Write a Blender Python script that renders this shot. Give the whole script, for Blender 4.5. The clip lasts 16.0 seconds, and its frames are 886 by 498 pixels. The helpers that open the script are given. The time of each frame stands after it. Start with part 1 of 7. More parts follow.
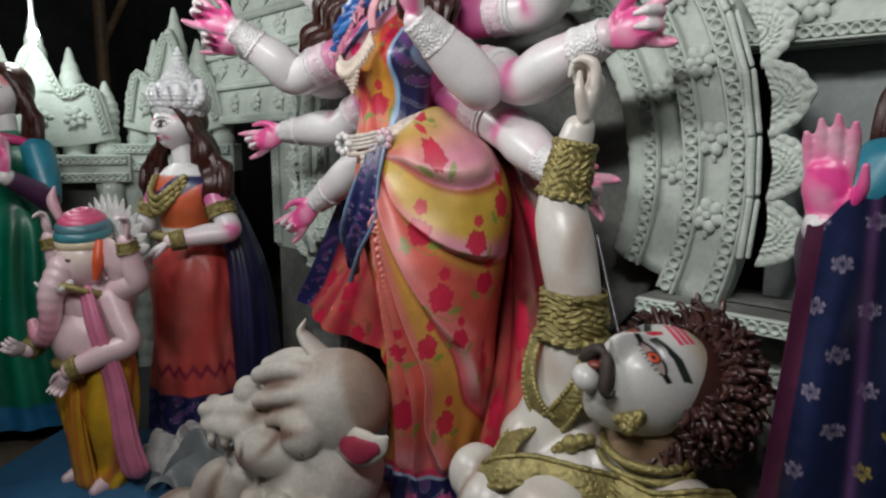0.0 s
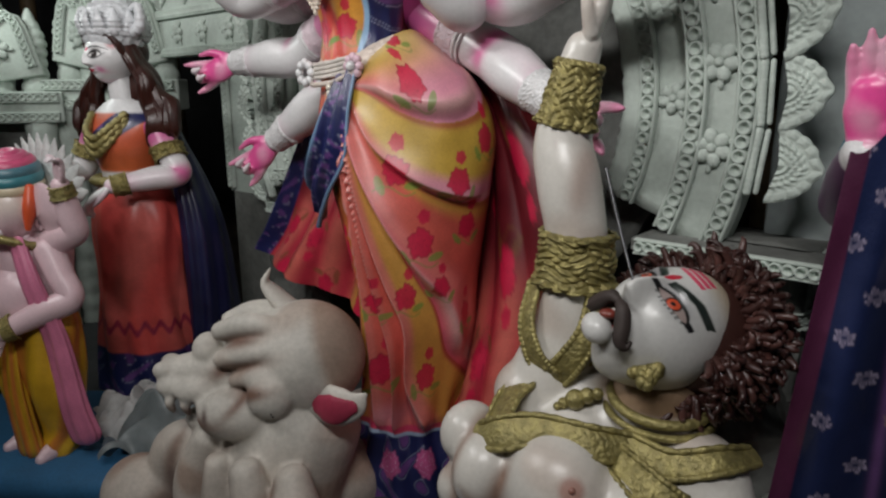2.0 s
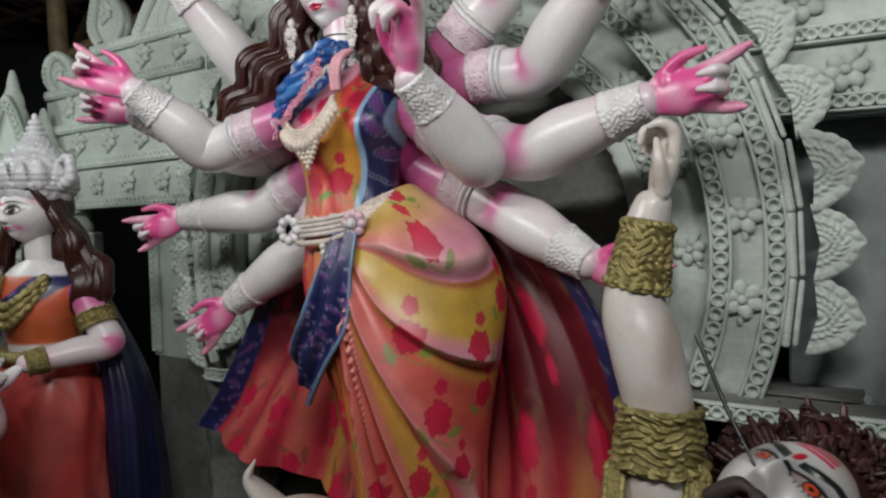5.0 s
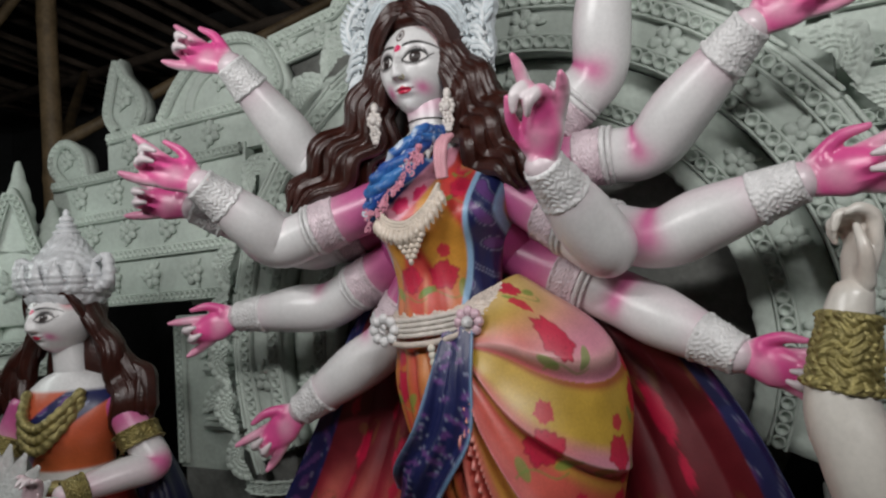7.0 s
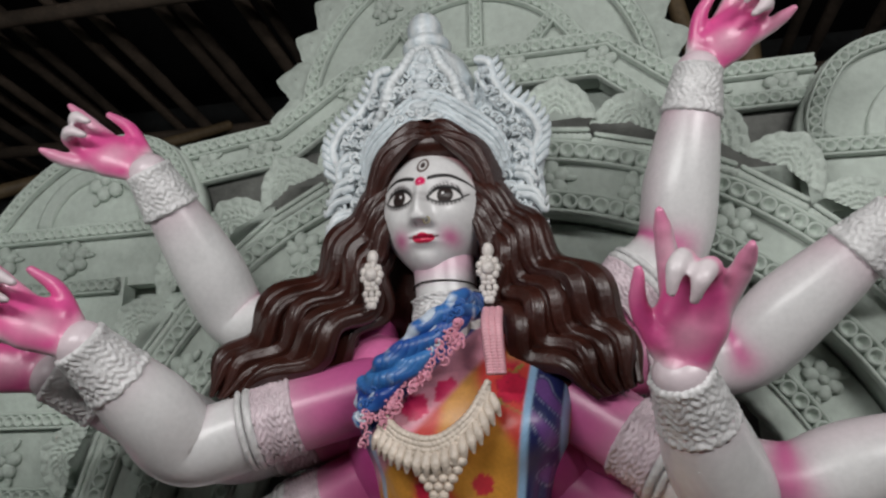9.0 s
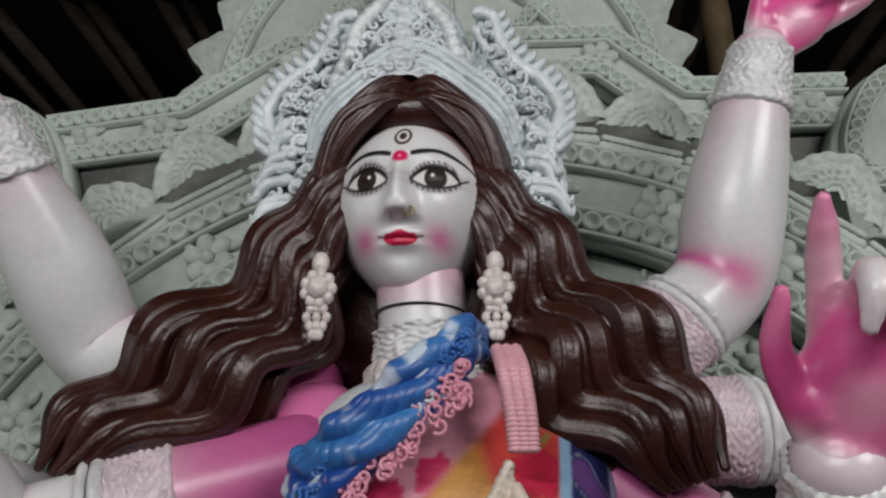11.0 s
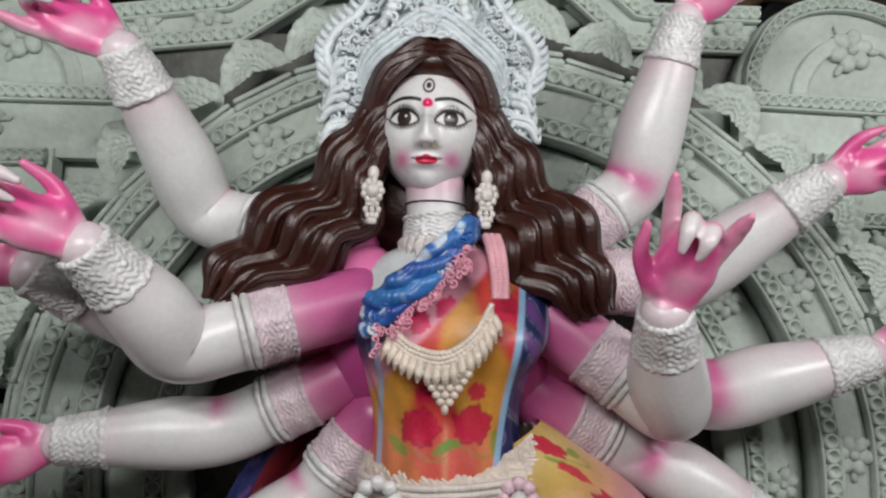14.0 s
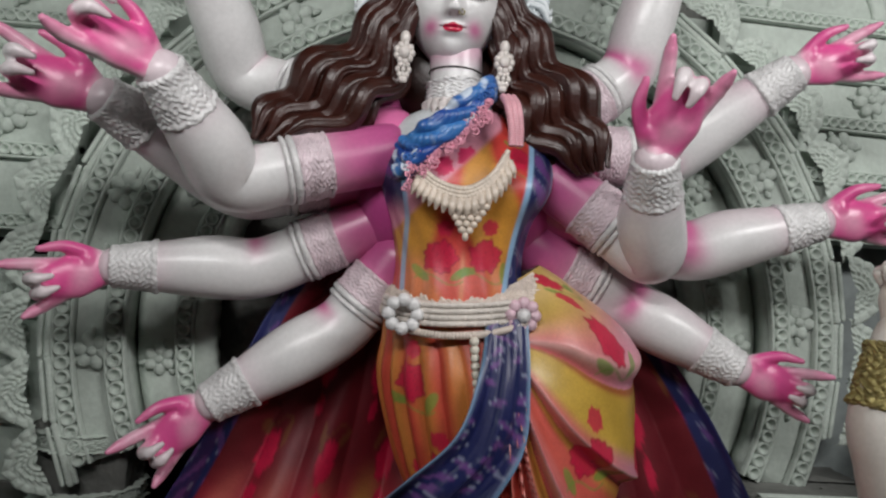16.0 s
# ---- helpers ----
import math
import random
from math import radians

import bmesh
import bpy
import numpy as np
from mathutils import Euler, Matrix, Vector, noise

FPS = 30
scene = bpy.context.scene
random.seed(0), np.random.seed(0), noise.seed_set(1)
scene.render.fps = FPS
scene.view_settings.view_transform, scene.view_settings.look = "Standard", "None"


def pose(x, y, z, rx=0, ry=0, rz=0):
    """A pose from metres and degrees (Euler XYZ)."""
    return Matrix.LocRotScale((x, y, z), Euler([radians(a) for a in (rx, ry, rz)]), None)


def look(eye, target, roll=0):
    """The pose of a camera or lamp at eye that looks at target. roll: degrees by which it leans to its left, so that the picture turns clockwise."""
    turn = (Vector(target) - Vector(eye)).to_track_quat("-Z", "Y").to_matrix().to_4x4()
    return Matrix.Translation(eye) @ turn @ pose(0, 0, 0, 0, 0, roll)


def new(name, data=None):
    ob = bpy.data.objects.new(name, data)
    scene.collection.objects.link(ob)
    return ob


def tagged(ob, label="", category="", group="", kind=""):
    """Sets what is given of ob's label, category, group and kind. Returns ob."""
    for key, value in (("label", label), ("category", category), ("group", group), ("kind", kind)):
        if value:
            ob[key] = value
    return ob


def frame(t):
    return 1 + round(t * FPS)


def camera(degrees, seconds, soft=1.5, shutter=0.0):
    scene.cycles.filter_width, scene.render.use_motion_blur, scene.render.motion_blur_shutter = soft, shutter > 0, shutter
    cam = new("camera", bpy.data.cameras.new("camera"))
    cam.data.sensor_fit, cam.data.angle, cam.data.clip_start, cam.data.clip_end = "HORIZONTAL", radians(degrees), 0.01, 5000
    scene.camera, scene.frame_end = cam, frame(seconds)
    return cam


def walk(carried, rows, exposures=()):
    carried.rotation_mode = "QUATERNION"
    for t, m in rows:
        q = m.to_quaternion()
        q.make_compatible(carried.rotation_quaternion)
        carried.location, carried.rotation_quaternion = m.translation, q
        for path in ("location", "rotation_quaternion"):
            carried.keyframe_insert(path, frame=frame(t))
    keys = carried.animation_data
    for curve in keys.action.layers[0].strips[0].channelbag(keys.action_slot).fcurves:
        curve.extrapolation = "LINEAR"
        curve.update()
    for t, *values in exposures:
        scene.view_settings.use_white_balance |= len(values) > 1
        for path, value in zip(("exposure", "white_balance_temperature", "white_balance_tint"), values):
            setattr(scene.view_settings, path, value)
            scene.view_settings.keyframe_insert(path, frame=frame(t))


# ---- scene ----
cam = camera(66.7, 16.0, soft=2.3)
METRES, EYE, TILT, LEAN, TURN = 3.3, 1.5, -9.0, 0.0, 45.0
EXPOSURE = -0.12
ROWS = [
    (0.0, 0.0, 0.0, 0.0, 0.0, 0.0, 0.0),
    (0.5, -0.0004, 0.0038, -0.0018, -2.25, -3.42, -0.12),
    (1.0, -0.002, 0.0065, -0.0027, -1.09, -5.86, 0.16),
    (1.5, -0.0068, 0.0225, -0.0036, -1.99, -5.75, 0.28),
    (2.0, -0.0218, 0.0578, -0.0049, -3.92, -4.64, 0.76),
    (2.5, -0.0341, 0.0776, 0.0017, -9.48, -3.25, 1.17),
    (3.0, -0.0385, 0.0818, 0.0068, -13.96, -2.14, 2.25),
    (3.5, -0.0457, 0.0873, 0.0092, -13.67, -0.03, 2.81),
    (4.0, -0.0627, 0.1033, 0.0114, -12.38, 1.8, 3.3),
    (6.5, -0.2186, 0.1716, 0.0522, -17.63, 11.59, 5.68),
    (7.0, -0.2283, 0.2056, 0.0629, -17.58, 11.78, 6.53),
    (7.5, -0.2394, 0.2612, 0.0862, -17.7, 16.35, 7.29),
    (8.0, -0.242, 0.3177, 0.1061, -20.39, 19.43, 5.7),
    (8.5, -0.2586, 0.3614, 0.1245, -27.16, 22.86, 5.19),
    (9.0, -0.2751, 0.3987, 0.1424, -33.09, 23.48, 5.59),
    (11.5, -0.2336, 0.5339, 0.1824, -43.71, 27.48, 6.12),
    (12.0, -0.257, 0.5282, 0.183, -45.26, 27.65, 6.63),
    (12.5, -0.2752, 0.5098, 0.1838, -46.33, 28.3, 6.35),
    (13.0, -0.2967, 0.4758, 0.1784, -44.14, 27.87, 5.77),
    (13.5, -0.3305, 0.4487, 0.1715, -41.82, 19.32, 5.22),
    (14.0, -0.3585, 0.4295, 0.1768, -46.79, 10.57, 4.59),
    (14.5, -0.3889, 0.435, 0.1763, -48.79, 8.79, 5.52),
    (15.0, -0.4071, 0.4292, 0.1507, -50.84, 7.66, 4.81),
    (15.5, -0.4132, 0.4308, 0.1186, -51.8, 4.75, 2.9),
    (16.0, -0.4204, 0.4284, 0.1014, -50.18, 6.88, 2.73),
]
walk(cam, [(t, pose(1.84, 0, EYE, TILT, LEAN, TURN) @ pose(METRES * x, METRES * y, METRES * z, 90 + pitch, roll, yaw)) for t, x, y, z, yaw, pitch, roll in ROWS], exposures=[(t, e + EXPOSURE) for t, e in ((0.0, 0.33), (0.8, 0.18), (1.5, 0.14), (2.0, 0.20), (3.0, 0.74), (3.5, 0.76), (4.0, 0.34), (6.5, -0.08), (7.0, -0.14), (8.5, -0.2), (9.0, -0.32), (11.5, -0.42), (12.5, -0.40), (14.0, 0.0), (15.0, -0.18), (16.0, -0.06))])

# ---- world and lamps ----
world = bpy.data.worlds.new("shed_gloom")
scene.world = world
world.use_nodes = True
world.node_tree.nodes["Background"].inputs["Color"].default_value = (0.9, 0.95, 1.0, 1)
world.node_tree.nodes["Background"].inputs["Strength"].default_value = 0.19


def tube_lamp(name, eye, target, watts, length=1.2, colour=(1.0, 0.985, 0.975)):
    data = bpy.data.lights.new(name, "AREA")
    data.shape, data.size, data.size_y = "RECTANGLE", length, 0.12
    data.energy, data.color = watts, colour
    ob = new(name, data)
    ob.matrix_world = look(eye, target)
    return ob


tube_lamp("tube_light_front", (-0.55, -0.28, 2.66), (0.05, 1.6, 2.65), 30)
tube_lamp("tube_light_aisle", (1.6, -0.5, 2.95), (0.7, 1.7, 2.45), 42)
bulb_light = bpy.data.lights.new("bulb_light", "POINT")
bulb_light.energy, bulb_light.color, bulb_light.shadow_soft_size = 8.0, (0.92, 1.0, 0.96), 0.05
new("bulb_light", bulb_light).location = (-2.10, 0.96, 2.02)

# ---- materials ----
DAIS = 0.15          # the idols' stage stands this far over the shed's floor


def material(name, base=(0.5, 0.5, 0.5), rough=0.5, metal=0.0, attr=False, stain=0.25, stain_scale=6.0, grain=60.0, bump=0.15, depth=0.004, spec=0.5, coat=0.0, per_piece=0.0):
    """A procedural surface: base colour (or the painted colour of the clay), mottled at two scales, with fine relief."""
    m = bpy.data.materials.new(name)
    m.use_nodes = True
    nt = m.node_tree
    b = nt.nodes["Principled BSDF"]
    b.inputs["Metallic"].default_value = metal
    b.inputs["Specular IOR Level"].default_value = spec
    b.inputs["Coat Weight"].default_value = coat
    b.inputs["Coat Roughness"].default_value = 0.3
    tc = nt.nodes.new("ShaderNodeTexCoord")
    n1 = nt.nodes.new("ShaderNodeTexNoise")
    n1.inputs["Scale"].default_value, n1.inputs["Detail"].default_value = stain_scale, 6
    n2 = nt.nodes.new("ShaderNodeTexNoise")
    n2.inputs["Scale"].default_value, n2.inputs["Detail"].default_value = grain, 4
    for n in (n1, n2):
        nt.links.new(tc.outputs["Object"], n.inputs["Vector"])
    if attr:
        src = nt.nodes.new("ShaderNodeAttribute")
        src.attribute_name = "paint"
        colour = src.outputs["Color"]
    else:
        src = nt.nodes.new("ShaderNodeRGB")
        src.outputs[0].default_value = (*base, 1)
        colour = src.outputs[0]
    ramp = nt.nodes.new("ShaderNodeMapRange")
    ramp.inputs["From Min"].default_value, ramp.inputs["From Max"].default_value = 0.3, 0.72
    ramp.inputs["To Min"].default_value, ramp.inputs["To Max"].default_value = 1 - stain, 1 + stain * 0.25
    nt.links.new(n1.outputs["Fac"], ramp.inputs["Value"])
    ramp2 = nt.nodes.new("ShaderNodeMapRange")
    ramp2.inputs["From Min"].default_value, ramp2.inputs["From Max"].default_value = 0.3, 0.7
    ramp2.inputs["To Min"].default_value, ramp2.inputs["To Max"].default_value = 1 - stain * 0.4, 1 + stain * 0.2
    nt.links.new(n2.outputs["Fac"], ramp2.inputs["Value"])
    mul = nt.nodes.new("ShaderNodeMath")
    mul.operation = "MULTIPLY"
    nt.links.new(ramp.outputs[0], mul.inputs[0])
    nt.links.new(ramp2.outputs[0], mul.inputs[1])
    last = mul.outputs[0]
    if per_piece:
        info = nt.nodes.new("ShaderNodeObjectInfo")
        r3 = nt.nodes.new("ShaderNodeMapRange")
        r3.inputs["To Min"].default_value, r3.inputs["To Max"].default_value = 1 - per_piece, 1 + per_piece * 0.5
        nt.links.new(info.outputs["Random"], r3.inputs["Value"])
        mul2 = nt.nodes.new("ShaderNodeMath")
        mul2.operation = "MULTIPLY"
        nt.links.new(last, mul2.inputs[0])
        nt.links.new(r3.outputs[0], mul2.inputs[1])
        last = mul2.outputs[0]
    mix = nt.nodes.new("ShaderNodeVectorMath")
    mix.operation = "SCALE"
    nt.links.new(colour, mix.inputs[0])
    nt.links.new(last, mix.inputs["Scale"])
    nt.links.new(mix.outputs[0], b.inputs["Base Color"])
    rr = nt.nodes.new("ShaderNodeMapRange")
    rr.inputs["To Min"].default_value, rr.inputs["To Max"].default_value = max(0.05, rough - 0.12), min(1, rough + 0.12)
    nt.links.new(n1.outputs["Fac"], rr.inputs["Value"])
    nt.links.new(rr.outputs[0], b.inputs["Roughness"])
    bp = nt.nodes.new("ShaderNodeBump")
    bp.inputs["Strength"].default_value, bp.inputs["Distance"].default_value = bump, depth
    nt.links.new(n2.outputs["Fac"], bp.inputs["Height"])
    nt.links.new(bp.outputs[0], b.inputs["Normal"])
    return m


SKIN = material("glossy_skin_paint", rough=0.36, attr=True, stain=0.13, stain_scale=7, grain=95, bump=0.10, coat=0.34)
CLOTH = material("painted_sari", rough=0.42, attr=True, stain=0.22, stain_scale=12, grain=160, bump=0.15, coat=0.3)
HAIR = material("hair_paint", rough=0.36, attr=True, stain=0.4, stain_scale=18, grain=120, bump=0.4, coat=0.32, spec=0.4)
MATT = material("dry_clay_paint", rough=0.62, attr=True, stain=0.25, stain_scale=8, grain=70, bump=0.3, depth=0.003)
GOLD = material("gold_paint", base=(0.37, 0.315, 0.12), rough=0.40, metal=0.45, stain=0.45, stain_scale=45, grain=110, bump=0.8, depth=0.006)
SILVER = material("white_relief_paint", attr=True, rough=0.34, stain=0.24, stain_scale=20, grain=75, bump=0.8, depth=0.006, coat=0.4)
PLASTER = material("whitewashed_clay", base=(0.59, 0.66, 0.60), rough=0.85, stain=0.22, stain_scale=4.5, grain=55, bump=0.45, depth=0.005, spec=0.25, per_piece=0.12)
# grey of piers and rocks; also whitewash with its shade put into the colour
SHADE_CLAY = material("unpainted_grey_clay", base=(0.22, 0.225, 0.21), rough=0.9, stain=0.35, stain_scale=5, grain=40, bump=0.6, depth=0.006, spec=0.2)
BAMBOO = material("dry_bamboo", base=(0.23, 0.16, 0.085), rough=0.6, stain=0.5, stain_scale=9, grain=45, bump=0.4, per_piece=0.35)
DARKWOOD = material("sooty_bamboo", base=(0.12, 0.088, 0.065), rough=0.8, stain=0.5, stain_scale=7, grain=45, bump=0.4, per_piece=0.4)
ROOFING = material("black_roof_sheet", base=(0.012, 0.011, 0.012), rough=0.85, stain=0.5, stain_scale=3, grain=30, bump=0.4)
EARTH = material("trodden_earth", base=(0.13, 0.105, 0.075), rough=0.95, stain=0.5, stain_scale=3, grain=30, bump=0.8, depth=0.01)
TARP = material("blue_stage_cloth", base=(0.018, 0.11, 0.235), rough=0.7, stain=0.3, stain_scale=5, grain=90, bump=0.3)
SHEET = material("grey_plastic_sheet", base=(0.2, 0.23, 0.235), rough=0.45, stain=0.35, stain_scale=4, grain=20, bump=0.4, depth=0.01)
DARKWALL = material("dark_shed_wall", base=(0.06, 0.063, 0.065), rough=0.9, stain=0.5, stain_scale=2, grain=20, bump=0.4)
GREYWALL = material("grey_cloth_wall", base=(0.33, 0.37, 0.365), rough=0.8, stain=0.3, stain_scale=2.5, grain=30, bump=0.3)
PAPER = material("white_paper_sheet", base=(0.62, 0.63, 0.62), rough=0.8, stain=0.2, stain_scale=6, grain=50, bump=0.2)
METAL = material("dull_steel", base=(0.12, 0.12, 0.125), rough=0.4, metal=0.9, stain=0.3)
IVORY = material("lamp_casing", base=(0.7, 0.72, 0.7), rough=0.5, stain=0.1)

# ---- mesh kit: every surface is one or more quad grids ----
WHITE, PINK, ROSE = (0.79, 0.785, 0.785), (0.78, 0.10, 0.33), (0.70, 0.165, 0.375)
BROWN = (0.042, 0.010, 0.006)


def mix3(a, b, k):
    a, b, k = np.asarray(a, float), np.asarray(b, float), np.clip(np.asarray(k, float), 0, 1)[..., None]
    return a * (1 - k) + b * k


def step(lo, hi, x):
    k = np.clip((np.asarray(x, float) - lo) / (hi - lo), 0, 1)
    return k * k * (3 - 2 * k)


def bell(x, w):
    return np.exp(-(np.asarray(x, float) / w) ** 2)


def spline(pts, n):
    """n points of a smooth curve through pts."""
    p = np.asarray(pts, float)
    if len(p) == 2:
        return p[0] + (p[1] - p[0]) * np.linspace(0, 1, n)[:, None]
    q = np.vstack([2 * p[0] - p[1], p, 2 * p[-1] - p[-2]])
    s = np.linspace(0, len(p) - 1, n)
    i = np.minimum(s.astype(int), len(p) - 2)
    f = (s - i).reshape(-1, *[1] * (p.ndim - 1))
    a, b, c, d = q[i], q[i + 1], q[i + 2], q[i + 3]
    return 0.5 * (2 * b + (c - a) * f + (2 * a - 5 * b + 4 * c - d) * f ** 2 + (3 * b - 3 * c + d - a) * f ** 3)


def unit(v):
    v = np.asarray(v, float)
    return v / (np.linalg.norm(v) + 1e-12)


class Clay:
    """Gathers grids of points and makes one mesh of them."""

    def __init__(self):
        self.v, self.f, self.c, self.m, self.n, self.mats = [], [], [], [], 0, []

    def slot(self, mat):
        if mat not in self.mats:
            self.mats.append(mat)
        return self.mats.index(mat)

    def grid(self, p, mat, col=WHITE, wrap=True):
        """p: rows x columns x 3; wrap closes the columns."""
        p = np.asarray(p, float)
        r, k = p.shape[:2]
        c = np.broadcast_to(np.asarray(col, float), p.shape).reshape(-1, 3)
        idx = np.arange(r * k).reshape(r, k) + self.n
        nxt = np.roll(idx, -1, axis=1) if wrap else idx[:, 1:]
        cur = idx if wrap else idx[:, :-1]
        f = np.stack([cur[:-1], nxt[:-1], nxt[1:], cur[1:]], -1).reshape(-1, 4)
        self.v.append(p.reshape(-1, 3)), self.c.append(c), self.f.append(f)
        self.m.append(np.full(len(f), self.slot(mat), dtype=np.int32))
        self.n += r * k

    def tube(self, pts, radii, mat, col=WHITE, n=24, seg=16, flat=1.0, up=(0, 0, 1), swell=None, ends=True, paint=None):
        """A limb through pts with a radius at each; flat squeezes it along the second axis. swell(s, a) scales the radius; paint(s, a) gives colours."""
        c = spline(pts, n)
        r = np.maximum(spline(np.asarray(radii, float)[:, None], n)[:, 0], 1e-4)
        s = np.linspace(0, 1, n)
        if ends:
            k = 5
            d0, d1 = unit(c[1] - c[0]), unit(c[-1] - c[-2])
            w = np.sin(np.linspace(0.006, 1, k, endpoint=False) * np.pi / 2)
            h = np.cos(np.linspace(0.006, 1, k, endpoint=False) * np.pi / 2)
            c = np.vstack([c[0] - d0 * (r[0] * h)[:, None] * 0.8, c, c[-1] + d1 * (r[-1] * h[::-1])[:, None] * 0.8])
            r = np.concatenate([r[0] * w, r, r[-1] * w[::-1]])
            s = np.concatenate([np.zeros(k), s, np.ones(k)])
        t = np.gradient(c, axis=0)
        t /= np.linalg.norm(t, axis=1)[:, None] + 1e-12
        a = np.cross(t, np.asarray(up, float))
        if np.linalg.norm(a[0]) < 0.2:
            a[0] = np.cross(t[0], np.array([0.3, 1.0, 0.1]))
        if tuple(up) == (0, 0, 1):      # carry the first axis along the curve without twisting
            for i in range(1, len(t)):
                a[i] = a[i - 1] - t[i] * np.dot(a[i - 1], t[i])
                a[i] /= np.linalg.norm(a[i]) + 1e-12
        a /= np.linalg.norm(a, axis=1)[:, None] + 1e-12
        b = np.cross(a, t)
        ang = np.linspace(0, 2 * np.pi, seg, endpoint=False)
        rr = r[:, None] * np.ones(seg)
        if swell is not None:
            rr = rr * swell(s[:, None], ang[None, :])
        p = c[:, None] + a[:, None] * (rr * np.cos(ang))[..., None] + b[:, None] * (rr * np.sin(ang) * flat)[..., None]
        if paint is not None:
            col = paint(s[:, None] + 0 * ang[None, :], ang[None, :] + 0 * s[:, None], p)
        self.grid(p, mat, col)

    def blob(self, centre, radii, mat, col=WHITE, turn=None, nu=20, nv=12, paint=None, swell=None):
        th = np.linspace(0, 2 * np.pi, nu, endpoint=False)[None, :]
        ph = np.linspace(-np.pi / 2 + 0.006, np.pi / 2 - 0.006, nv)[:, None]
        d = np.stack([np.cos(ph) * np.cos(th), np.cos(ph) * np.sin(th), np.sin(ph) + 0 * th], -1)
        k = swell(d) if swell is not None else 1.0
        p = d * np.asarray(radii, float) * (k[..., None] if swell is not None else 1.0)
        if turn is not None:
            p = p @ np.array(turn.to_3x3()).T
        p = p + np.asarray(centre, float)
        self.grid(p, mat, paint(p, d) if paint is not None else col)

    def ring(self, centre, axis, radius, r, mat, col=WHITE, flat=1.0, bumps=0, amp=0.0, n=40, seg=8):
        """A bangle round axis; bumps: the number of knobs on it."""
        axis = unit(axis)
        a = unit(np.cross(axis, (0.31, 0.83, 0.47)))
        b = np.cross(axis, a)
        u = np.linspace(0, 2 * np.pi, n, endpoint=False)[:, None]
        v = np.linspace(0, 2 * np.pi, seg, endpoint=False)[None, :]
        k = r * (1 + amp * np.abs(np.sin(u * bumps / 2)) * (0.6 + 0.4 * np.cos(3 * v))) if bumps else r + 0 * u * v
        rad = radius + k * np.cos(v)
        p = np.asarray(centre, float) + a * (rad * np.cos(u))[..., None] + b * (rad * np.sin(u))[..., None] + axis * (k * np.sin(v) * flat)[..., None]
        p = np.concatenate([p, p[:1]], 0)
        self.grid(p, mat, col)

    def cuff(self, a, b, r0, r1, mat, col=WHITE, lift=0.012, n=40, seg=80, k=9, seed=0.0):
        """A band of embossed relief round a limb from a to b."""
        def swell(s, g):
            q = 3 * k
            a = np.abs(np.sin(q * g / 2 + seed + 2 * np.sin(s * 11))) * np.abs(np.sin(s * 26 + 1.5 * np.sin(g * k + seed)))
            c = bell(np.sin(k * g / 2 + seed), 0.55) * bell(np.sin(s * 6.3), 0.6)
            rim = bell(s - 0.08, 0.045) + bell(s - 0.92, 0.045)
            edge = step(0.0, 0.03, s) * step(1.0, 0.97, s)
            return (1 + lift / r0 * (0.15 + 0.75 * a + 0.6 * c + 0.5 * rim)) * (0.9 + 0.1 * edge)
        self.tube([a, b], [r0, r1], mat, col, n=n + 8, seg=seg + 40, swell=swell, ends=False)

    def fused(self, other, voxel, paint, mat, smooth=6):
        """Melts the shapes of another Clay into one skin and adds it here, coloured by paint(points)."""
        ob = other.done("melt")
        rm = ob.modifiers.new("remesh", "REMESH")
        rm.mode, rm.voxel_size = "VOXEL", voxel
        sm = ob.modifiers.new("smooth", "SMOOTH")
        sm.iterations, sm.factor = smooth, 0.5
        bpy.context.view_layer.update()
        ev = ob.evaluated_get(bpy.context.evaluated_depsgraph_get())
        me = ev.to_mesh()
        v = np.empty(len(me.vertices) * 3)
        me.vertices.foreach_get("co", v)
        v = v.reshape(-1, 3)
        tot = np.empty(len(me.polygons), dtype=np.int32)
        me.polygons.foreach_get("loop_total", tot)
        f = np.empty(len(me.loops), dtype=np.int32)
        me.loops.foreach_get("vertex_index", f)
        f = f.reshape(-1, 4)
        ev.to_mesh_clear()
        old = ob.data
        bpy.data.objects.remove(ob)
        bpy.data.meshes.remove(old)
        self.v.append(v), self.c.append(paint(v)), self.f.append(f + self.n)
        self.m.append(np.full(len(f), self.slot(mat), dtype=np.int32))
        self.n += len(v)

    def done(self, name, parent=None, loc=(0, 0, 0), rot=0.0, smooth=True):
        me = bpy.data.meshes.new(name)
        v, f = np.vstack(self.v), np.vstack(self.f).astype(np.int32)
        me.vertices.add(len(v)), me.loops.add(len(f) * 4), me.polygons.add(len(f))
        me.vertices.foreach_set("co", v.astype(np.float32).ravel())
        me.loops.foreach_set("vertex_index", f.ravel())
        me.polygons.foreach_set("loop_start", np.arange(0, len(f) * 4, 4, dtype=np.int32))
        for m in self.mats:
            me.materials.append(m)
        me.polygons.foreach_set("material_index", np.concatenate(self.m))
        me.polygons.foreach_set("use_smooth", np.full(len(f), smooth))
        me.update(calc_edges=True)
        at = me.color_attributes.new("paint", "FLOAT_COLOR", "POINT")
        at.data.foreach_set("color", np.hstack([np.vstack(self.c), np.ones((len(v), 1))]).astype(np.float32).ravel())
        ob = new(name, me)
        ob.location, ob.rotation_euler = loc, (0, 0, radians(rot))
        if parent:
            ob.parent = parent
        return ob


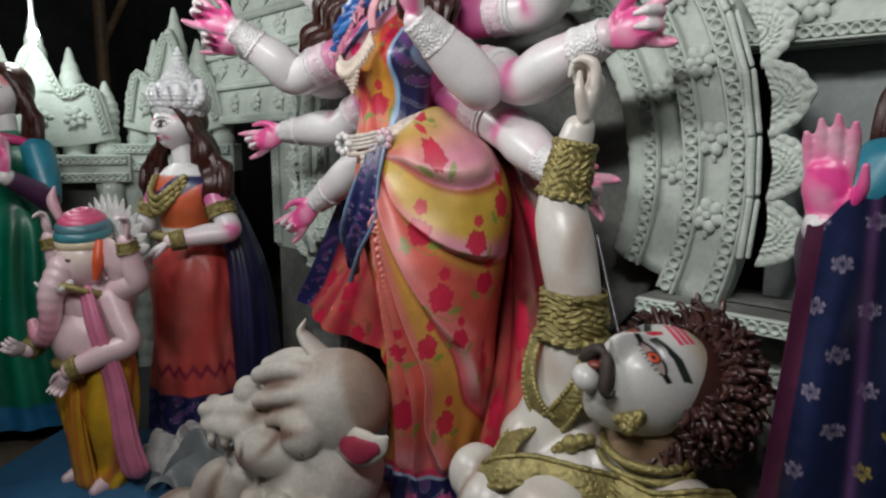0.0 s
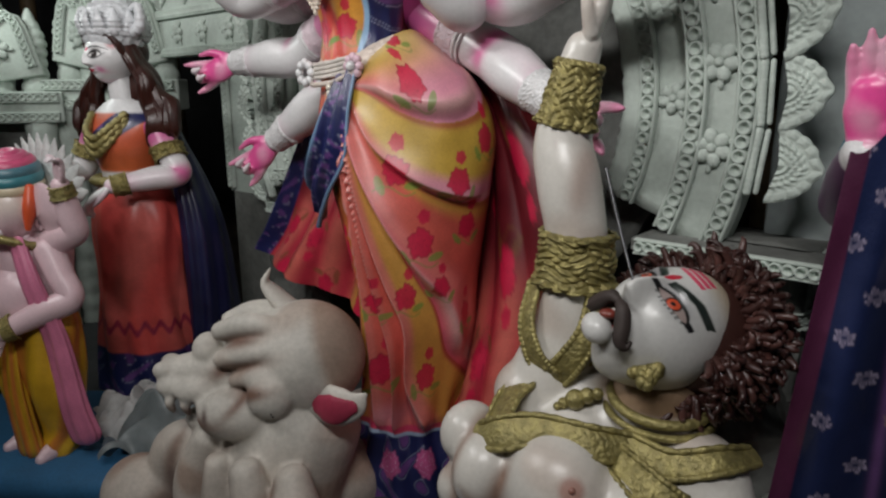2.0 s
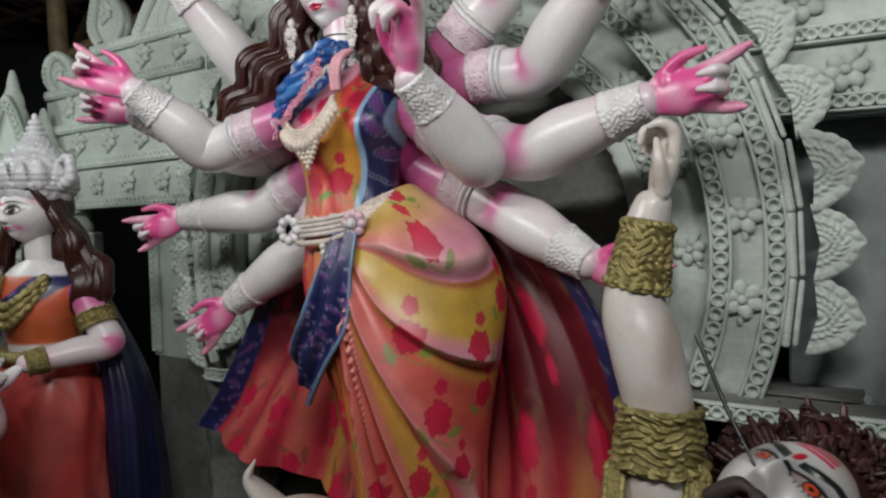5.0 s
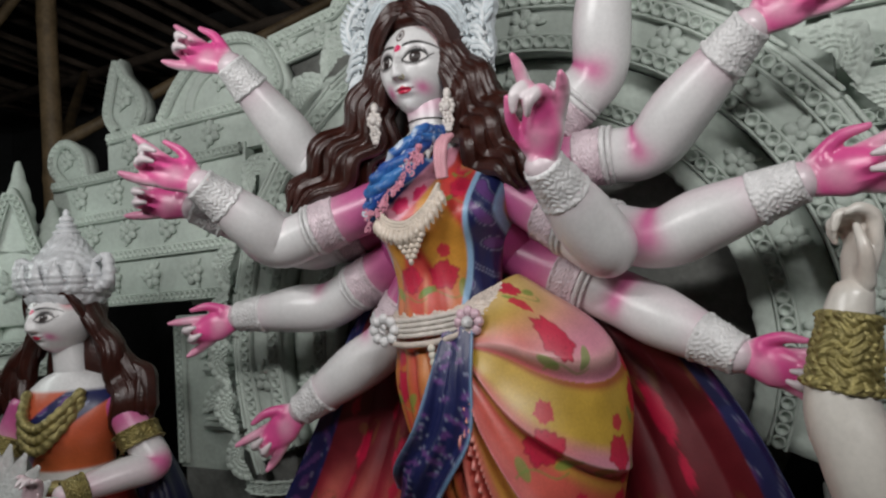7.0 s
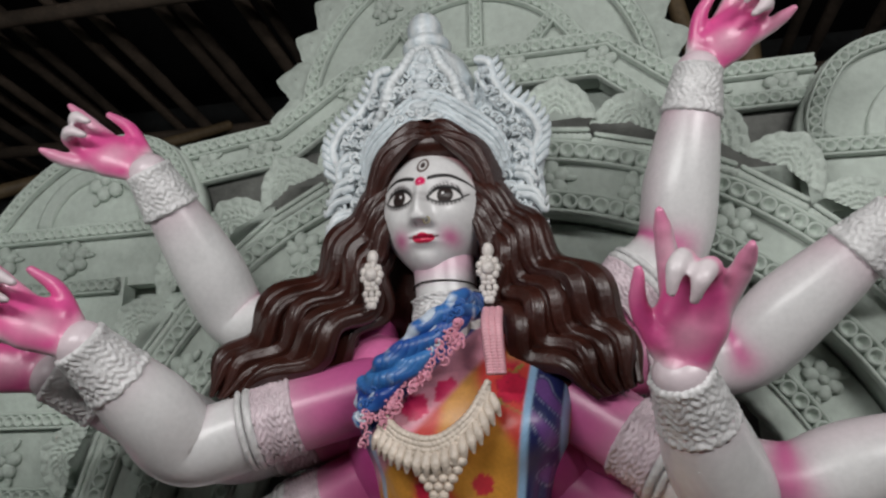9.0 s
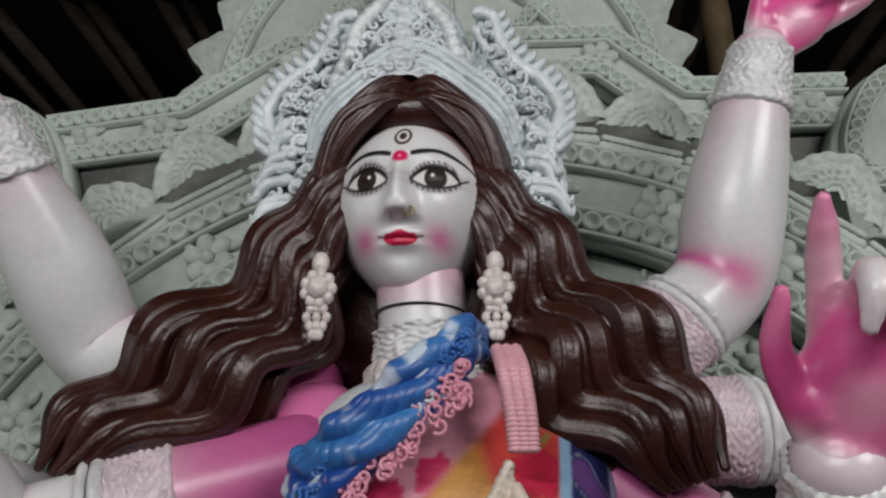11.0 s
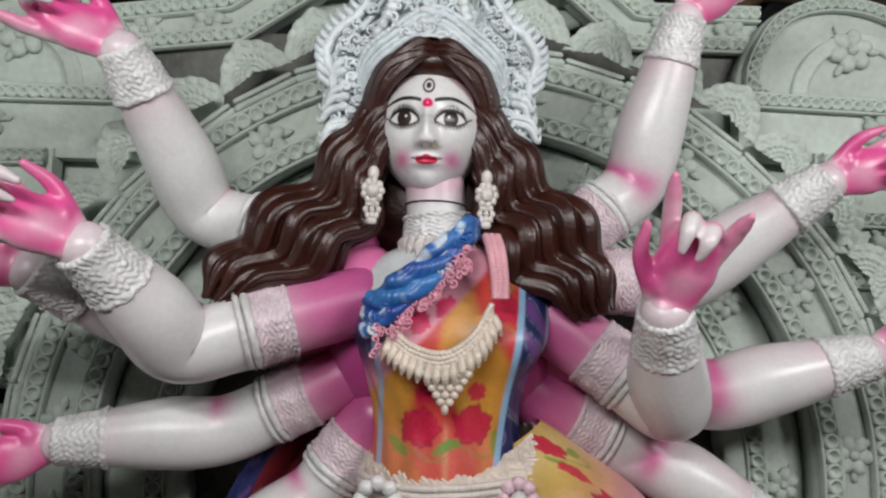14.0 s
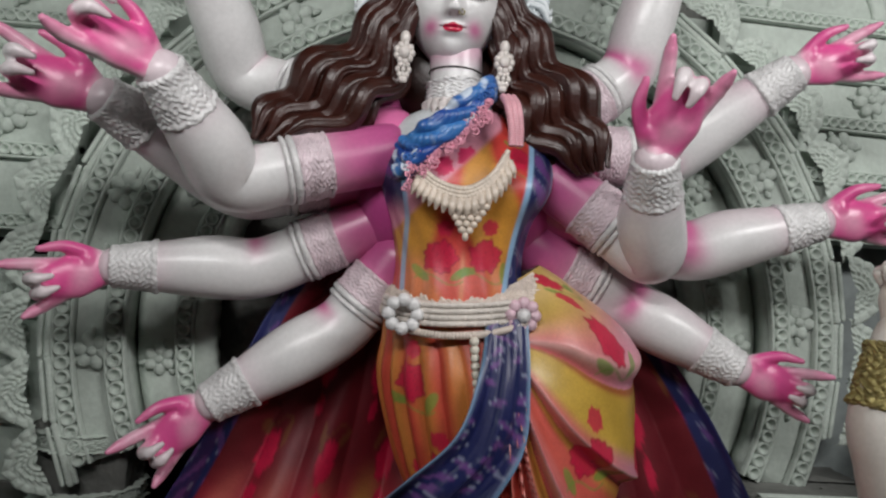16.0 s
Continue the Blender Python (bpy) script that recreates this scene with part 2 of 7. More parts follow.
def hand(k, wrist, d, palm, size=0.19, curl=(0.2, 0.3, 0.9, 1.0, 0.3), spread=0.16, thumb=1, back=WHITE, inner=PINK, tips=PINK, mat=SKIN):
    """A hand from the wrist along d, its palm facing palm. curl: thumb, then the four fingers, 0 straight to 1 folded."""
    wrist, d = np.asarray(wrist, float), unit(d)
    n = unit(np.asarray(palm, float) - d * np.dot(palm, d))
    side = np.cross(d, n) * thumb
    knuck = wrist + d * size * 0.48

    m = Clay()

    def paint(p):
        f = ((p - wrist) @ n) / (size * 0.13)
        along = ((p - wrist) @ d) / size
        across = ((p - wrist) @ side) / size
        hue = mix3(inner, back, 0.40 * step(0.5, 0.75, along) + 0.12 * np.sin(along * 9 + across * 11) + 0.25 * bell(np.hypot(along - 0.3, across), 0.13))
        c = mix3(mix3(back, inner, np.full(len(p), 0.06)), hue, step(-0.35, 0.55, f))
        c = mix3(c, tips, 0.25 * step(0.85, 1.0, along))
        c = mix3(c, back, 0.85 * step(1.15, 1.6, f))
        return mix3(c, back, 1 - step(-0.02, 0.16, along))
    m.tube([wrist - d * size * 0.03, wrist + d * size * 0.06, wrist + d * size * 0.18, wrist + d * size * 0.34, knuck + d * size * 0.02],
           [size * 0.165, size * 0.168, size * 0.188, size * 0.222, size * 0.195], mat, n=24, seg=26, flat=0.58, up=n)
    m.blob(wrist, (size * 0.155, size * 0.155, size * 0.155), mat, back, nu=16, nv=10)
    m.blob(wrist + d * size * 0.2 + side * size * 0.12 + n * size * 0.035, (size * 0.085, size * 0.085, size * 0.12), mat, inner, nu=12, nv=8)
    for i, (off, ln) in enumerate(((0.165, 0.50), (0.057, 0.57), (-0.052, 0.53), (-0.155, 0.42))):
        c = curl[i + 1]
        base = knuck + side * off * size - n * size * 0.02 * abs(i - 1.3)
        dirn = unit(d + side * off * spread * 6)
        pts, q, a = [base - dirn * size * 0.08], base, 0.06 + c * 0.5
        for j, part in enumerate((0.42, 0.32, 0.26)):
            q = q + (dirn * math.cos(a) + n * math.sin(a)) * ln * size * part
            pts.append(q)
            a += 0.08 + c * 1.45
        m.tube(pts, [size * 0.068, size * 0.066, size * 0.057, size * 0.030], mat, n=22, seg=12, swell=lambda s, g: 1 + 0.07 * bell(s - 0.40, 0.05) + 0.07 * bell(s - 0.70, 0.05))
    c = curl[0]
    base = wrist + d * size * 0.16 + side * size * 0.13
    t1 = base + unit(d * 0.75 + side * (0.75 - 0.6 * c) + n * (0.2 + 0.5 * c)) * size * 0.26
    t2 = t1 + unit(d + side * (0.25 - 0.9 * c) + n * (0.1 + 0.4 * c)) * size * 0.24
    m.tube([base - d * size * 0.06, t1, t2], [size * 0.080, size * 0.064, size * 0.034], mat, n=16, seg=12)
    k.fused(m, size * 0.020, paint, mat, 3)


def arm(k, sh, el, wr, r=(0.070, 0.070, 0.074, 0.042), relief=SILVER, pinks=(0.0, 0.40), skin=WHITE, bangles=True, armlet=0.33):
    """Shoulder, elbow, wrist; the paint blushes at the shoulder and past the armlet; shoulder shade is painted in
    deeper.
    """
    sh, el, wr = (np.asarray(q, float) for q in (sh, el, wr))
    pts = [sh, sh * 0.45 + el * 0.55, el, el * 0.62 + wr * 0.38, wr]
    lens = np.cumsum([0] + [np.linalg.norm(pts[i + 1] - pts[i]) for i in range(4)])

    def paint(s, a, p):
        blush = 0.95 * (1 - step(0.10, 0.36, s)) + 0.95 * bell(s - 0.50, 0.075) * step(-0.6, 0.6, np.sin(a + 0.6)) + 0.14 * bell(np.cos(a - 1.2) - 1, 0.25) * step(0.4, 0.6, s) + 0.3 * bell(s - 0.95, 0.08)
        # deep magenta at the shoulder paints in the shadow between arm and body
        return mix3(mix3(skin, ROSE if skin == WHITE else skin, blush), (0.46, 0.06, 0.24), 0.75 * (1 - step(0.0, 0.24, s)) * (skin == WHITE))
    k.tube(pts, [r[0], r[1], r[2] * 0.98, r[2], r[3]], SKIN, n=60, seg=30, paint=paint)
    if bangles:
        d = unit(wr - pts[3])
        k.cuff(wr - d * 0.10, wr + d * 0.004, r[3] * 1.42, r[3] * 1.05, relief, lift=0.0045, k=9, seed=sh[0] * 7)
        for j in range(3):
            k.ring(wr - d * (0.008 + 0.010 * j), d, r[3] * (1.05 + 0.02 * j), 0.0026, relief, n=32, bumps=28, amp=0.3)
        u = unit(el - sh)
        c = sh + (el - sh) * (armlet + 0.30)
        k.cuff(c - u * 0.075, c, r[1] * 1.0, r[1] * 1.02, relief, mix3(WHITE, ROSE, np.array(0.25)), lift=0.0055, k=11, seed=sh[2] * 5)
        for j, g in enumerate((0.006, 0.022)):
            k.ring(c + u * g, u, r[1] * 1.02, 0.0085 - 0.002 * j, relief, n=36)


def rose(x, z, cx, cz, r, spin=0.0):
    """How far inside a ragged flower's outline; below 1 is inside. Also its inner petal lines."""
    dx, dz = x - cx, z - cz
    a = np.arctan2(dz, dx) + spin
    d = np.hypot(dx, dz) / r
    out = d / (0.88 + 0.07 * np.cos(5 * a) + 0.05 * np.cos(8 * a + 1) + 0.05 * np.cos(13 * a + 2 * spin))
    return out, np.abs(np.sin(d * 9 + 1.3 * np.sin(3 * a)))


def flowers(col, x, z, spots, petal=(0.60, 0.010, 0.060), leaf=(0.16, 0.30, 0.05)):
    """Paint printed roses, buds and leaves on cloth at spots (x, z, radius, spin)."""
    for cx, cz, r, s in spots:
        near = (np.abs(x - cx) < r * 3) & (np.abs(z - cz) < r * 3)
        if not near.any():
            continue
        xx, zz = x[near], z[near]
        c = col[near]
        for lx, lz, ls in ((1.1, -0.85, 0.6 + s), (-1.0, -0.9, 2.4 + s)):
            dx, dz = xx - cx - lx * r, zz - cz - lz * r
            p, q = dx * math.cos(ls) + dz * math.sin(ls), -dx * math.sin(ls) + dz * math.cos(ls)
            c = mix3(c, leaf, 0.75 * step(1.1, 0.85, np.hypot(p / (0.62 * r), q / (0.24 * r + 1e-9))))
        stem = np.abs((zz - cz) + 1.2 * r + 0.25 * r * np.sin((xx - cx) / r * 2.4)) / (0.06 * r)
        c = mix3(c, leaf, 0.5 * step(1.5, 0.7, stem) * (np.abs(xx - cx) < 1.3 * r))
        o, lines = rose(xx, zz, cx, cz, r, s)
        c = mix3(c, petal, 0.94 * step(1.06, 0.92, o))
        c = mix3(c, np.array(petal) * 0.45, 0.55 * step(0.14, 0.02, lines) * (o < 0.9))
        c = mix3(c, np.array(petal) * 0.4, 0.6 * bell(o - 0.97, 0.05))
        o, lines = rose(xx, zz, cx + 0.15 * r, cz + 1.55 * r, 0.5 * r, s + 1)
        c = mix3(c, petal, 0.9 * step(1.06, 0.9, o))
        col[near] = c
    return col


def head(k, c, unit_m, turn, paint, nose=0.20, width=0.79, stretch=1.0, nu=260, nv=220, jaw=0.38):
    """A modelled face: unit_m is the length from the eyes' level to the chin. Local x to the viewer's right, -y ahead, z up."""
    th = np.linspace(-2.1, 2.1, nu)[None, :]
    ph = np.linspace(-np.pi / 2 + 0.02, np.pi / 2 - 0.02, nv)[:, None]
    sx, sy, sz = np.cos(ph) * np.sin(th), np.cos(ph) * np.cos(th), np.sin(ph) + 0 * th
    low = np.clip(-sz, 0, 1)
    x = width * sx * (1 - jaw * low ** 2) * (1 + 0.02 * np.cos(3 * sz))
    y = 0.86 * sy * (1 - 0.08 * low)
    z = sz * stretch
    front = step(0.1, 0.5, sy)
    x0, z0 = x.copy(), z - 0.08
    ramp = step(0.26, -0.30, z0) * step(-0.44, -0.34, z0)
    bump = nose * bell(x0, 0.085 + 0.04 * step(0.0, -0.35, z0)) * (0.25 + 0.75 * ramp) * step(0.42, 0.1, z0) * step(-0.45, -0.35, z0)
    bump += 0.055 * (bell(x0 - 0.1, 0.06) + bell(x0 + 0.1, 0.06)) * bell(z0 + 0.32, 0.07)
    for s in (-1, 1):
        bump += -0.05 * bell(x0 - s * 0.31, 0.20) * bell(z0 - 0.06, 0.12)
        bump += 0.035 * bell(x0 - s * 0.31, 0.13) * bell(z0 - 0.04, 0.07)
        bump += 0.03 * bell(x0 - s * 0.33, 0.2) * bell(z0 - 0.27, 0.05)
        bump += 0.035 * bell(x0 - s * 0.38, 0.2) * bell(z0 + 0.28, 0.2)
    bump += 0.055 * bell(x0, 0.17) * (bell(z0 + 0.51, 0.035) + 1.05 * bell(z0 + 0.59, 0.04))
    bump += -0.02 * bell(x0, 0.15) * bell(z0 + 0.685, 0.05) + 0.06 * bell(x0, 0.18) * bell(z0 + 0.86, 0.14)
    y = y + bump * front
    p = np.stack([x, -y, z], -1) * unit_m
    col = paint(x0, z0, front)
    self_p = p @ np.array(turn.to_3x3()).T + np.asarray(c, float)
    k.grid(self_p, SKIN, col, wrap=False)


def goddess_face(x, z, front, base=WHITE, lip=(0.62, 0.005, 0.06), brow=(0.012, 0.01, 0.01), eye=(0.02, 0.012, 0.01)):
    c = np.broadcast_to(np.asarray(base, float), (*x.shape, 3)).copy()
    c = mix3(c, ROSE, 0.9 * (bell(np.abs(x) - 0.34, 0.12) * bell(z + 0.54, 0.11)) + 0.35 * step(-0.80, -1.0, z))
    c = mix3(c, (0.80, 0.10, 0.16), 0.7 * step(0.64, 0.76, np.hypot(x * 1.05, np.maximum(z, 0) * 1.0)) * step(0.1, 0.4, z))
    for s in (-1, 1):
        u, v = (x * s - 0.315) / 0.92, (z + 0.035 - 0.07 * (x * s - 0.33)) / 1.12
        q = np.clip(1 - (u / 0.225) ** 2, 0, 1)
        top, bot = 0.135 * q ** 0.72, -0.066 * q
        inside = (np.abs(u) < 0.225) & (v < top) & (v > bot)
        c = mix3(c, (0.22, 0.20, 0.20), 0.85 * bell(u / 0.27, 1.0) * bell((v - top - 0.045) / 0.035, 1.0))
        c = mix3(c, (0.16, 0.14, 0.14), 0.75 * bell(u / 0.24, 1.0) * bell((v - bot + 0.026) / 0.030, 1.0))
        c[inside] = (0.80, 0.78, 0.77)
        r = np.hypot(u, v - 0.030)
        c = mix3(c, eye, step(0.112, 0.102, r) * inside)
        c = mix3(c, (0.035, 0.022, 0.02), 0.9 * step(0.078, 0.068, r) * step(0.038, 0.048, r) * inside)
        # small white dot painted as a glint on the iris
        c = mix3(c, (0.9, 0.9, 0.9), step(0.020, 0.013, np.hypot(u + 0.03, v - 0.055)) * inside)
        wide = np.abs(u) < 0.235
        c = mix3(c, brow, step(0.034, 0.018, np.abs(v - top - 0.006)) * wide * (v > -0.01))
        c = mix3(c, brow, 0.95 * step(0.020, 0.008, np.abs(v - bot)) * wide)
        c = mix3(c, brow, step(0.016, 0.006, np.abs(v - (u - 0.215) * 0.55)) * (u > 0.20) * (u < 0.31))
        lash = (np.abs(np.sin((u + 0.4 * (v - bot)) * 62)) > 0.72) * (((v < bot) & (v > bot - 0.042)) | ((v > top) & (v < top + 0.066))) * (np.abs(u) < 0.23)
        c = mix3(c, brow, 0.8 * lash)
        arc = 0.140 + 0.135 * np.sqrt(np.clip(1 - ((x * s - 0.33) / 0.34) ** 2, 0, 1)) - 0.16 * np.clip(x * s - 0.36, 0, 1)
        wdt = 0.036 * np.clip(1.15 - np.abs(x * s - 0.25) * 1.7, 0.25, 1)
        c = mix3(c, brow, step(wdt, wdt * 0.6, np.abs(z - arc)) * (x * s > 0.09) * (x * s < 0.66))
        c = mix3(c, (0.12, 0.04, 0.04), 0.4 * step(0.026, 0.012, np.hypot((x * s - 0.06), z + 0.39)))
    half = 0.152
    up = -0.485 - 0.25 * x ** 2 + 0.016 * np.cos(x * 34) * bell(x, 0.09)
    k = np.sqrt(np.clip(1 - (x / half) ** 2, 0, 1))
    lips = (z < -0.545 + 0.052 * k + 0.01 * np.cos(x * 40) * k) & (z > -0.545 - 0.072 * k) & (np.abs(x) < half)
    c[lips] = lip
    c = mix3(c, (0.12, 0.0, 0.01), 0.9 * step(0.012, 0.004, np.abs(z + 0.545 - 0.45 * x ** 2)) * (np.abs(x) < half * 1.38))
    d = np.hypot(x, z - 0.19)
    c = mix3(c, (0.75, 0.01, 0.12), step(0.010, 0.0, d - 0.066 - 0.009 * np.cos(12 * np.arctan2(z - 0.19, x))))
    c = mix3(c, (0.95, 0.5, 0.6), step(0.018, 0.01, d))
    e = np.hypot(x / (0.085 - 0.10 * np.clip(z - 0.46, 0, 0.5)), (z - 0.47) / 0.125)
    c = mix3(c, (0.08, 0.04, 0.03), step(0.22, 0.1, np.abs(e - 0.85)))
    c = mix3(c, (0.05, 0.03, 0.03), step(0.5, 0.35, e))
    return c

# ---- the shed ----
def box(k, lo, hi, mat, r=0.006):
    """A block with softened edges, from lo to hi."""
    lo, hi = np.asarray(lo, float), np.asarray(hi, float)
    x0, y0, z0 = lo
    x1, y1, z1 = hi
    def loop(x0, x1, y0, y1, z):
        return [(x0 + r, y0, z), (x1 - r, y0, z), (x1, y0 + r, z), (x1, y1 - r, z), (x1 - r, y1, z), (x0 + r, y1, z), (x0, y1 - r, z), (x0, y0 + r, z)]
    mx, my = (x0 + x1) / 2, (y0 + y1) / 2
    e = 1e-4
    k.grid([loop(mx - e - r, mx + e + r, my - e - r, my + e + r, z0), loop(x0 + r, x1 - r, y0 + r, y1 - r, z0), loop(x0, x1, y0, y1, z0 + r),
            loop(x0, x1, y0, y1, z1 - r), loop(x0 + r, x1 - r, y0 + r, y1 - r, z1), loop(mx - e - r, mx + e + r, my - e - r, my + e + r, z1)], mat)


k = Clay()
gx, gy = np.meshgrid(np.linspace(-7, 5, 90), np.linspace(-4, 5.2, 70))
gz = 0.012 * np.sin(gx * 3.1 + 1) * np.sin(gy * 2.7) + 0.008 * np.sin(gx * 9 + gy * 7)
k.grid(np.stack([gx, gy, gz - 0.012], -1), EARTH, wrap=False)
tagged(k.done("floor"), "trodden brown earth floor of the workshop shed", "floor", kind="structure")

for name, lo, hi, mat, label in (
        ("wall_north", (-7, 4.6, 0), (5, 4.75, 4.3), DARKWALL, "dark bamboo and sheet wall behind the idols"),
        ("wall_south", (-7, -4.0, 0), (5, -3.85, 4.3), DARKWALL, "dark sheet wall across the workshop aisle"),
        ("wall_east", (4.85, -3.84, 0), (5, 4.59, 4.3), DARKWALL, "dark sheet wall of the workshop"),
        ("wall_west", (-7, -3.84, 0), (-6.85, 4.59, 4.3), DARKWALL, "dark sheet wall of the workshop")):
    k = Clay()
    box(k, lo, hi, mat)
    tagged(k.done(name, smooth=False), label, "wall", kind="structure")
k = Clay()
box(k, (-7, -4.0, 4.31), (5, 4.75, 4.36), ROOFING)
tagged(k.done("ceiling", smooth=False), "black sheet roof over bamboo rafters", "ceiling", kind="structure")


def bamboo(name, a, b, r, mat, label, group, knots=0.32):
    a, b = np.asarray(a, float), np.asarray(b, float)
    ln = np.linalg.norm(b - a)
    n = max(12, int(ln / 0.05))
    k = Clay()
    def swell(s, g):
        t = (s * ln / knots) % 1.0
        return 1 + 0.10 * bell(t - 0.5, 0.05) - 0.05 * bell(t - 0.56, 0.03) + 0.03 * np.sin(s * 17 + g)
    bow = np.array([0.015 * math.sin(a[0] * 9 + a[1]), 0.02 * math.sin(a[1] * 7), 0.02 * math.sin(a[0] * 5)])
    k.tube([a, (a + b) / 2 + bow, b], [r * 1.08, r, r * 0.9], mat, n=n, seg=12, swell=swell)
    return tagged(k.done(name), label, "bamboo pole", group)


rng = random.Random(4)
for i in range(46):
    x = -5.8 + i * 0.215
    bamboo("rafter", (x + rng.uniform(-0.06, 0.06), -2.6, 4.24), (x + rng.uniform(-0.1, 0.1), 4.4, 3.62 + rng.uniform(-0.03, 0.03)), 0.028 + rng.random() * 0.012, DARKWOOD, "sooty split bamboo rafter under the roof sheet", "roof rafters")
for j, (y, z) in enumerate(((2.55, 3.66), (3.6, 3.55), (1.2, 3.80), (-0.6, 3.98))):
    bamboo("purlin", (-6.6, y, z), (4.7, y + 0.1, z + 0.02), 0.036, DARKWOOD, "long sooty bamboo purlin tied under the rafters", "roof purlins")
for a, b, r in (((-3.1, 2.62, 0.0), (-3.02, 2.5, 3.62), 0.062), ((-4.9, 2.3, 0.0), (-4.85, 2.3, 3.62), 0.06), ((0.98, 2.75, 0.0), (0.88, 2.62, 3.62), 0.05)):
    bamboo("bamboo_post", a, b, r, BAMBOO, "thick pale bamboo post standing on the earth floor", "roof posts")
for a, b in (((0.97, 2.75, 1.9), (0.60, 2.58, 3.64)), ((0.93, 2.72, 2.9), (1.75, 3.55, 3.56)), ((-3.05, 2.6, 2.6), (-4.2, 3.6, 3.55)), ((-3.04, 2.55, 2.6), (-1.7, 3.6, 3.55)), ((-4.88, 2.32, 2.4), (-3.4, 2.58, 3.66))):
    bamboo("bamboo_brace", a, b, 0.034, BAMBOO, "slanting bamboo brace tied to a post", "roof braces")

# ---- the carved backdrop behind the great idol ----
AX, AZ = 0.065, 1.255 + DAIS      # the arch's centre
BY = 1.885                      # its face


def ring_strip(path, y0, r=0.019, gap=1.9, mat=PLASTER):
    """A moulded strip along an x-z path: a narrow raised band with a row of small round cups."""
    path = np.asarray(path, float)
    seg = np.linalg.norm(np.diff(path, axis=0), axis=1)
    s = np.concatenate([[0], np.cumsum(seg)])
    n = max(2, int(s[-1] / (r * gap)))
    at = np.linspace(r, s[-1] - r, n)
    cx, cz = np.interp(at, s, path[:, 0]), np.interp(at, s, path[:, 1])
    k = Clay()
    prof = [(r * 1.5, 0.0), (r * 1.45, -0.017), (r * 1.2, -0.021), (r * 0.98, -0.016), (r * 0.9, -0.004), (-r * 0.9, -0.004), (-r * 0.98, -0.016), (-r * 1.2, -0.021), (-r * 1.45, -0.017), (-r * 1.5, 0.0)]
    m = max(3, int(s[-1] / 0.03))
    q = np.linspace(0, s[-1], m)
    px, pz = np.interp(q, s, path[:, 0]), np.interp(q, s, path[:, 1])
    tx, tz = np.gradient(px), np.gradient(pz)
    l = np.hypot(tx, tz) + 1e-9
    nx, nz = -tz / l, tx / l
    k.grid(np.stack([np.stack([px + nx * o, np.full(m, y0 + h), pz + nz * o], -1) for o, h in prof], 1), mat, wrap=False)
    u = np.linspace(0, 2 * np.pi, 11)
    for i in range(n):
        rows = []
        for rr, h in ((1.08, -0.006), (1.05, -0.018), (0.88, -0.025), (0.66, -0.021), (0.52, -0.008), (0.05, -0.005)):
            rows.append(np.stack([cx[i] + r * rr * np.cos(u[:-1]), np.full(10, y0 + h), cz[i] + r * rr * np.sin(u[:-1])], -1))
        k.grid(rows, mat)
    return k


def flower_mesh():
    """A moulded flower of five round petals, about 1 across, face to -y."""
    k = Clay()
    for i in range(6):
        a = i * math.tau / 6 + 0.3
        k.blob((0.3 * math.cos(a), -0.05, 0.3 * math.sin(a)), (0.22, 0.13, 0.18), PLASTER, turn=Matrix.Rotation(-a, 3, "Y"), nu=14, nv=9)
    k.blob((0, -0.12, 0), (0.13, 0.12, 0.13), PLASTER, nu=12, nv=8)
    for a in (0.0, 2.1, 4.2):
        k.blob((0.52 * math.cos(a), -0.02, 0.52 * math.sin(a)), (0.17, 0.07, 0.08), PLASTER, turn=Matrix.Rotation(-a, 3, "Y"), nu=10, nv=7)
    return k


def leaf_plaque():
    """A fan-shaped moulded plaque, one unit wide and high, base at the origin, growing along z, face to -y: scalloped rim, ringed eye, beaded foot."""
    k = Clay()
    a = np.linspace(-1.75, 1.75, 150)
    cz = 0.46
    out = 0.48 * (1 + 0.13 * bell(a, 0.16) + 0.16 * bell(np.abs(a) - 1.75, 0.35) + 0.04 * np.abs(np.sin(a * 8)))
    rows = []
    for s in np.concatenate([np.linspace(0.02, 0.985, 58), [1.0, 1.0]]):
        x = np.sin(a) * out * s
        z = cz + np.cos(a) * out * s * 1.05
        r = s * 0.5
        h = 0.075 + 0.07 * bell(r - 0.0, 0.05) + 0.045 * bell(r - 0.115, 0.02) + 0.026 * bell(r - 0.19, 0.022) * (1 + 0.4 * np.cos(a * 16)) + 0.03 * bell(r - 0.28, 0.025) + 0.035 * step(0.36, 0.41, r) * np.abs(np.sin(a * 8)) * step(0.5, 0.46, r) + 0.012 * np.sin(a * 19 + r * 50) * step(0.21, 0.24, r) * step(0.36, 0.32, r)
        rows.append(np.stack([x, -h * np.ones_like(a), z], -1))
    rows[-1][:, 1] = 0.0
    k.grid(np.array(rows), PLASTER, wrap=False)
    k.tube([(-0.47, -0.06, 0.10), (0.47, -0.06, 0.10)], [0.05, 0.05], PLASTER, n=30, seg=10, swell=lambda s, g: 1 + 0.3 * np.abs(np.sin(s * 34)))
    k.tube([(-0.45, -0.05, 0.22), (0.45, -0.05, 0.22)], [0.035, 0.035], PLASTER, n=30, seg=10, swell=lambda s, g: 1 + 0.25 * np.abs(np.sin(s * 44)))
    k.tube([(-0.46, -0.02, 0.03), (0.46, -0.02, 0.03)], [0.05, 0.05], PLASTER, n=10, seg=8, flat=0.8)
    return k


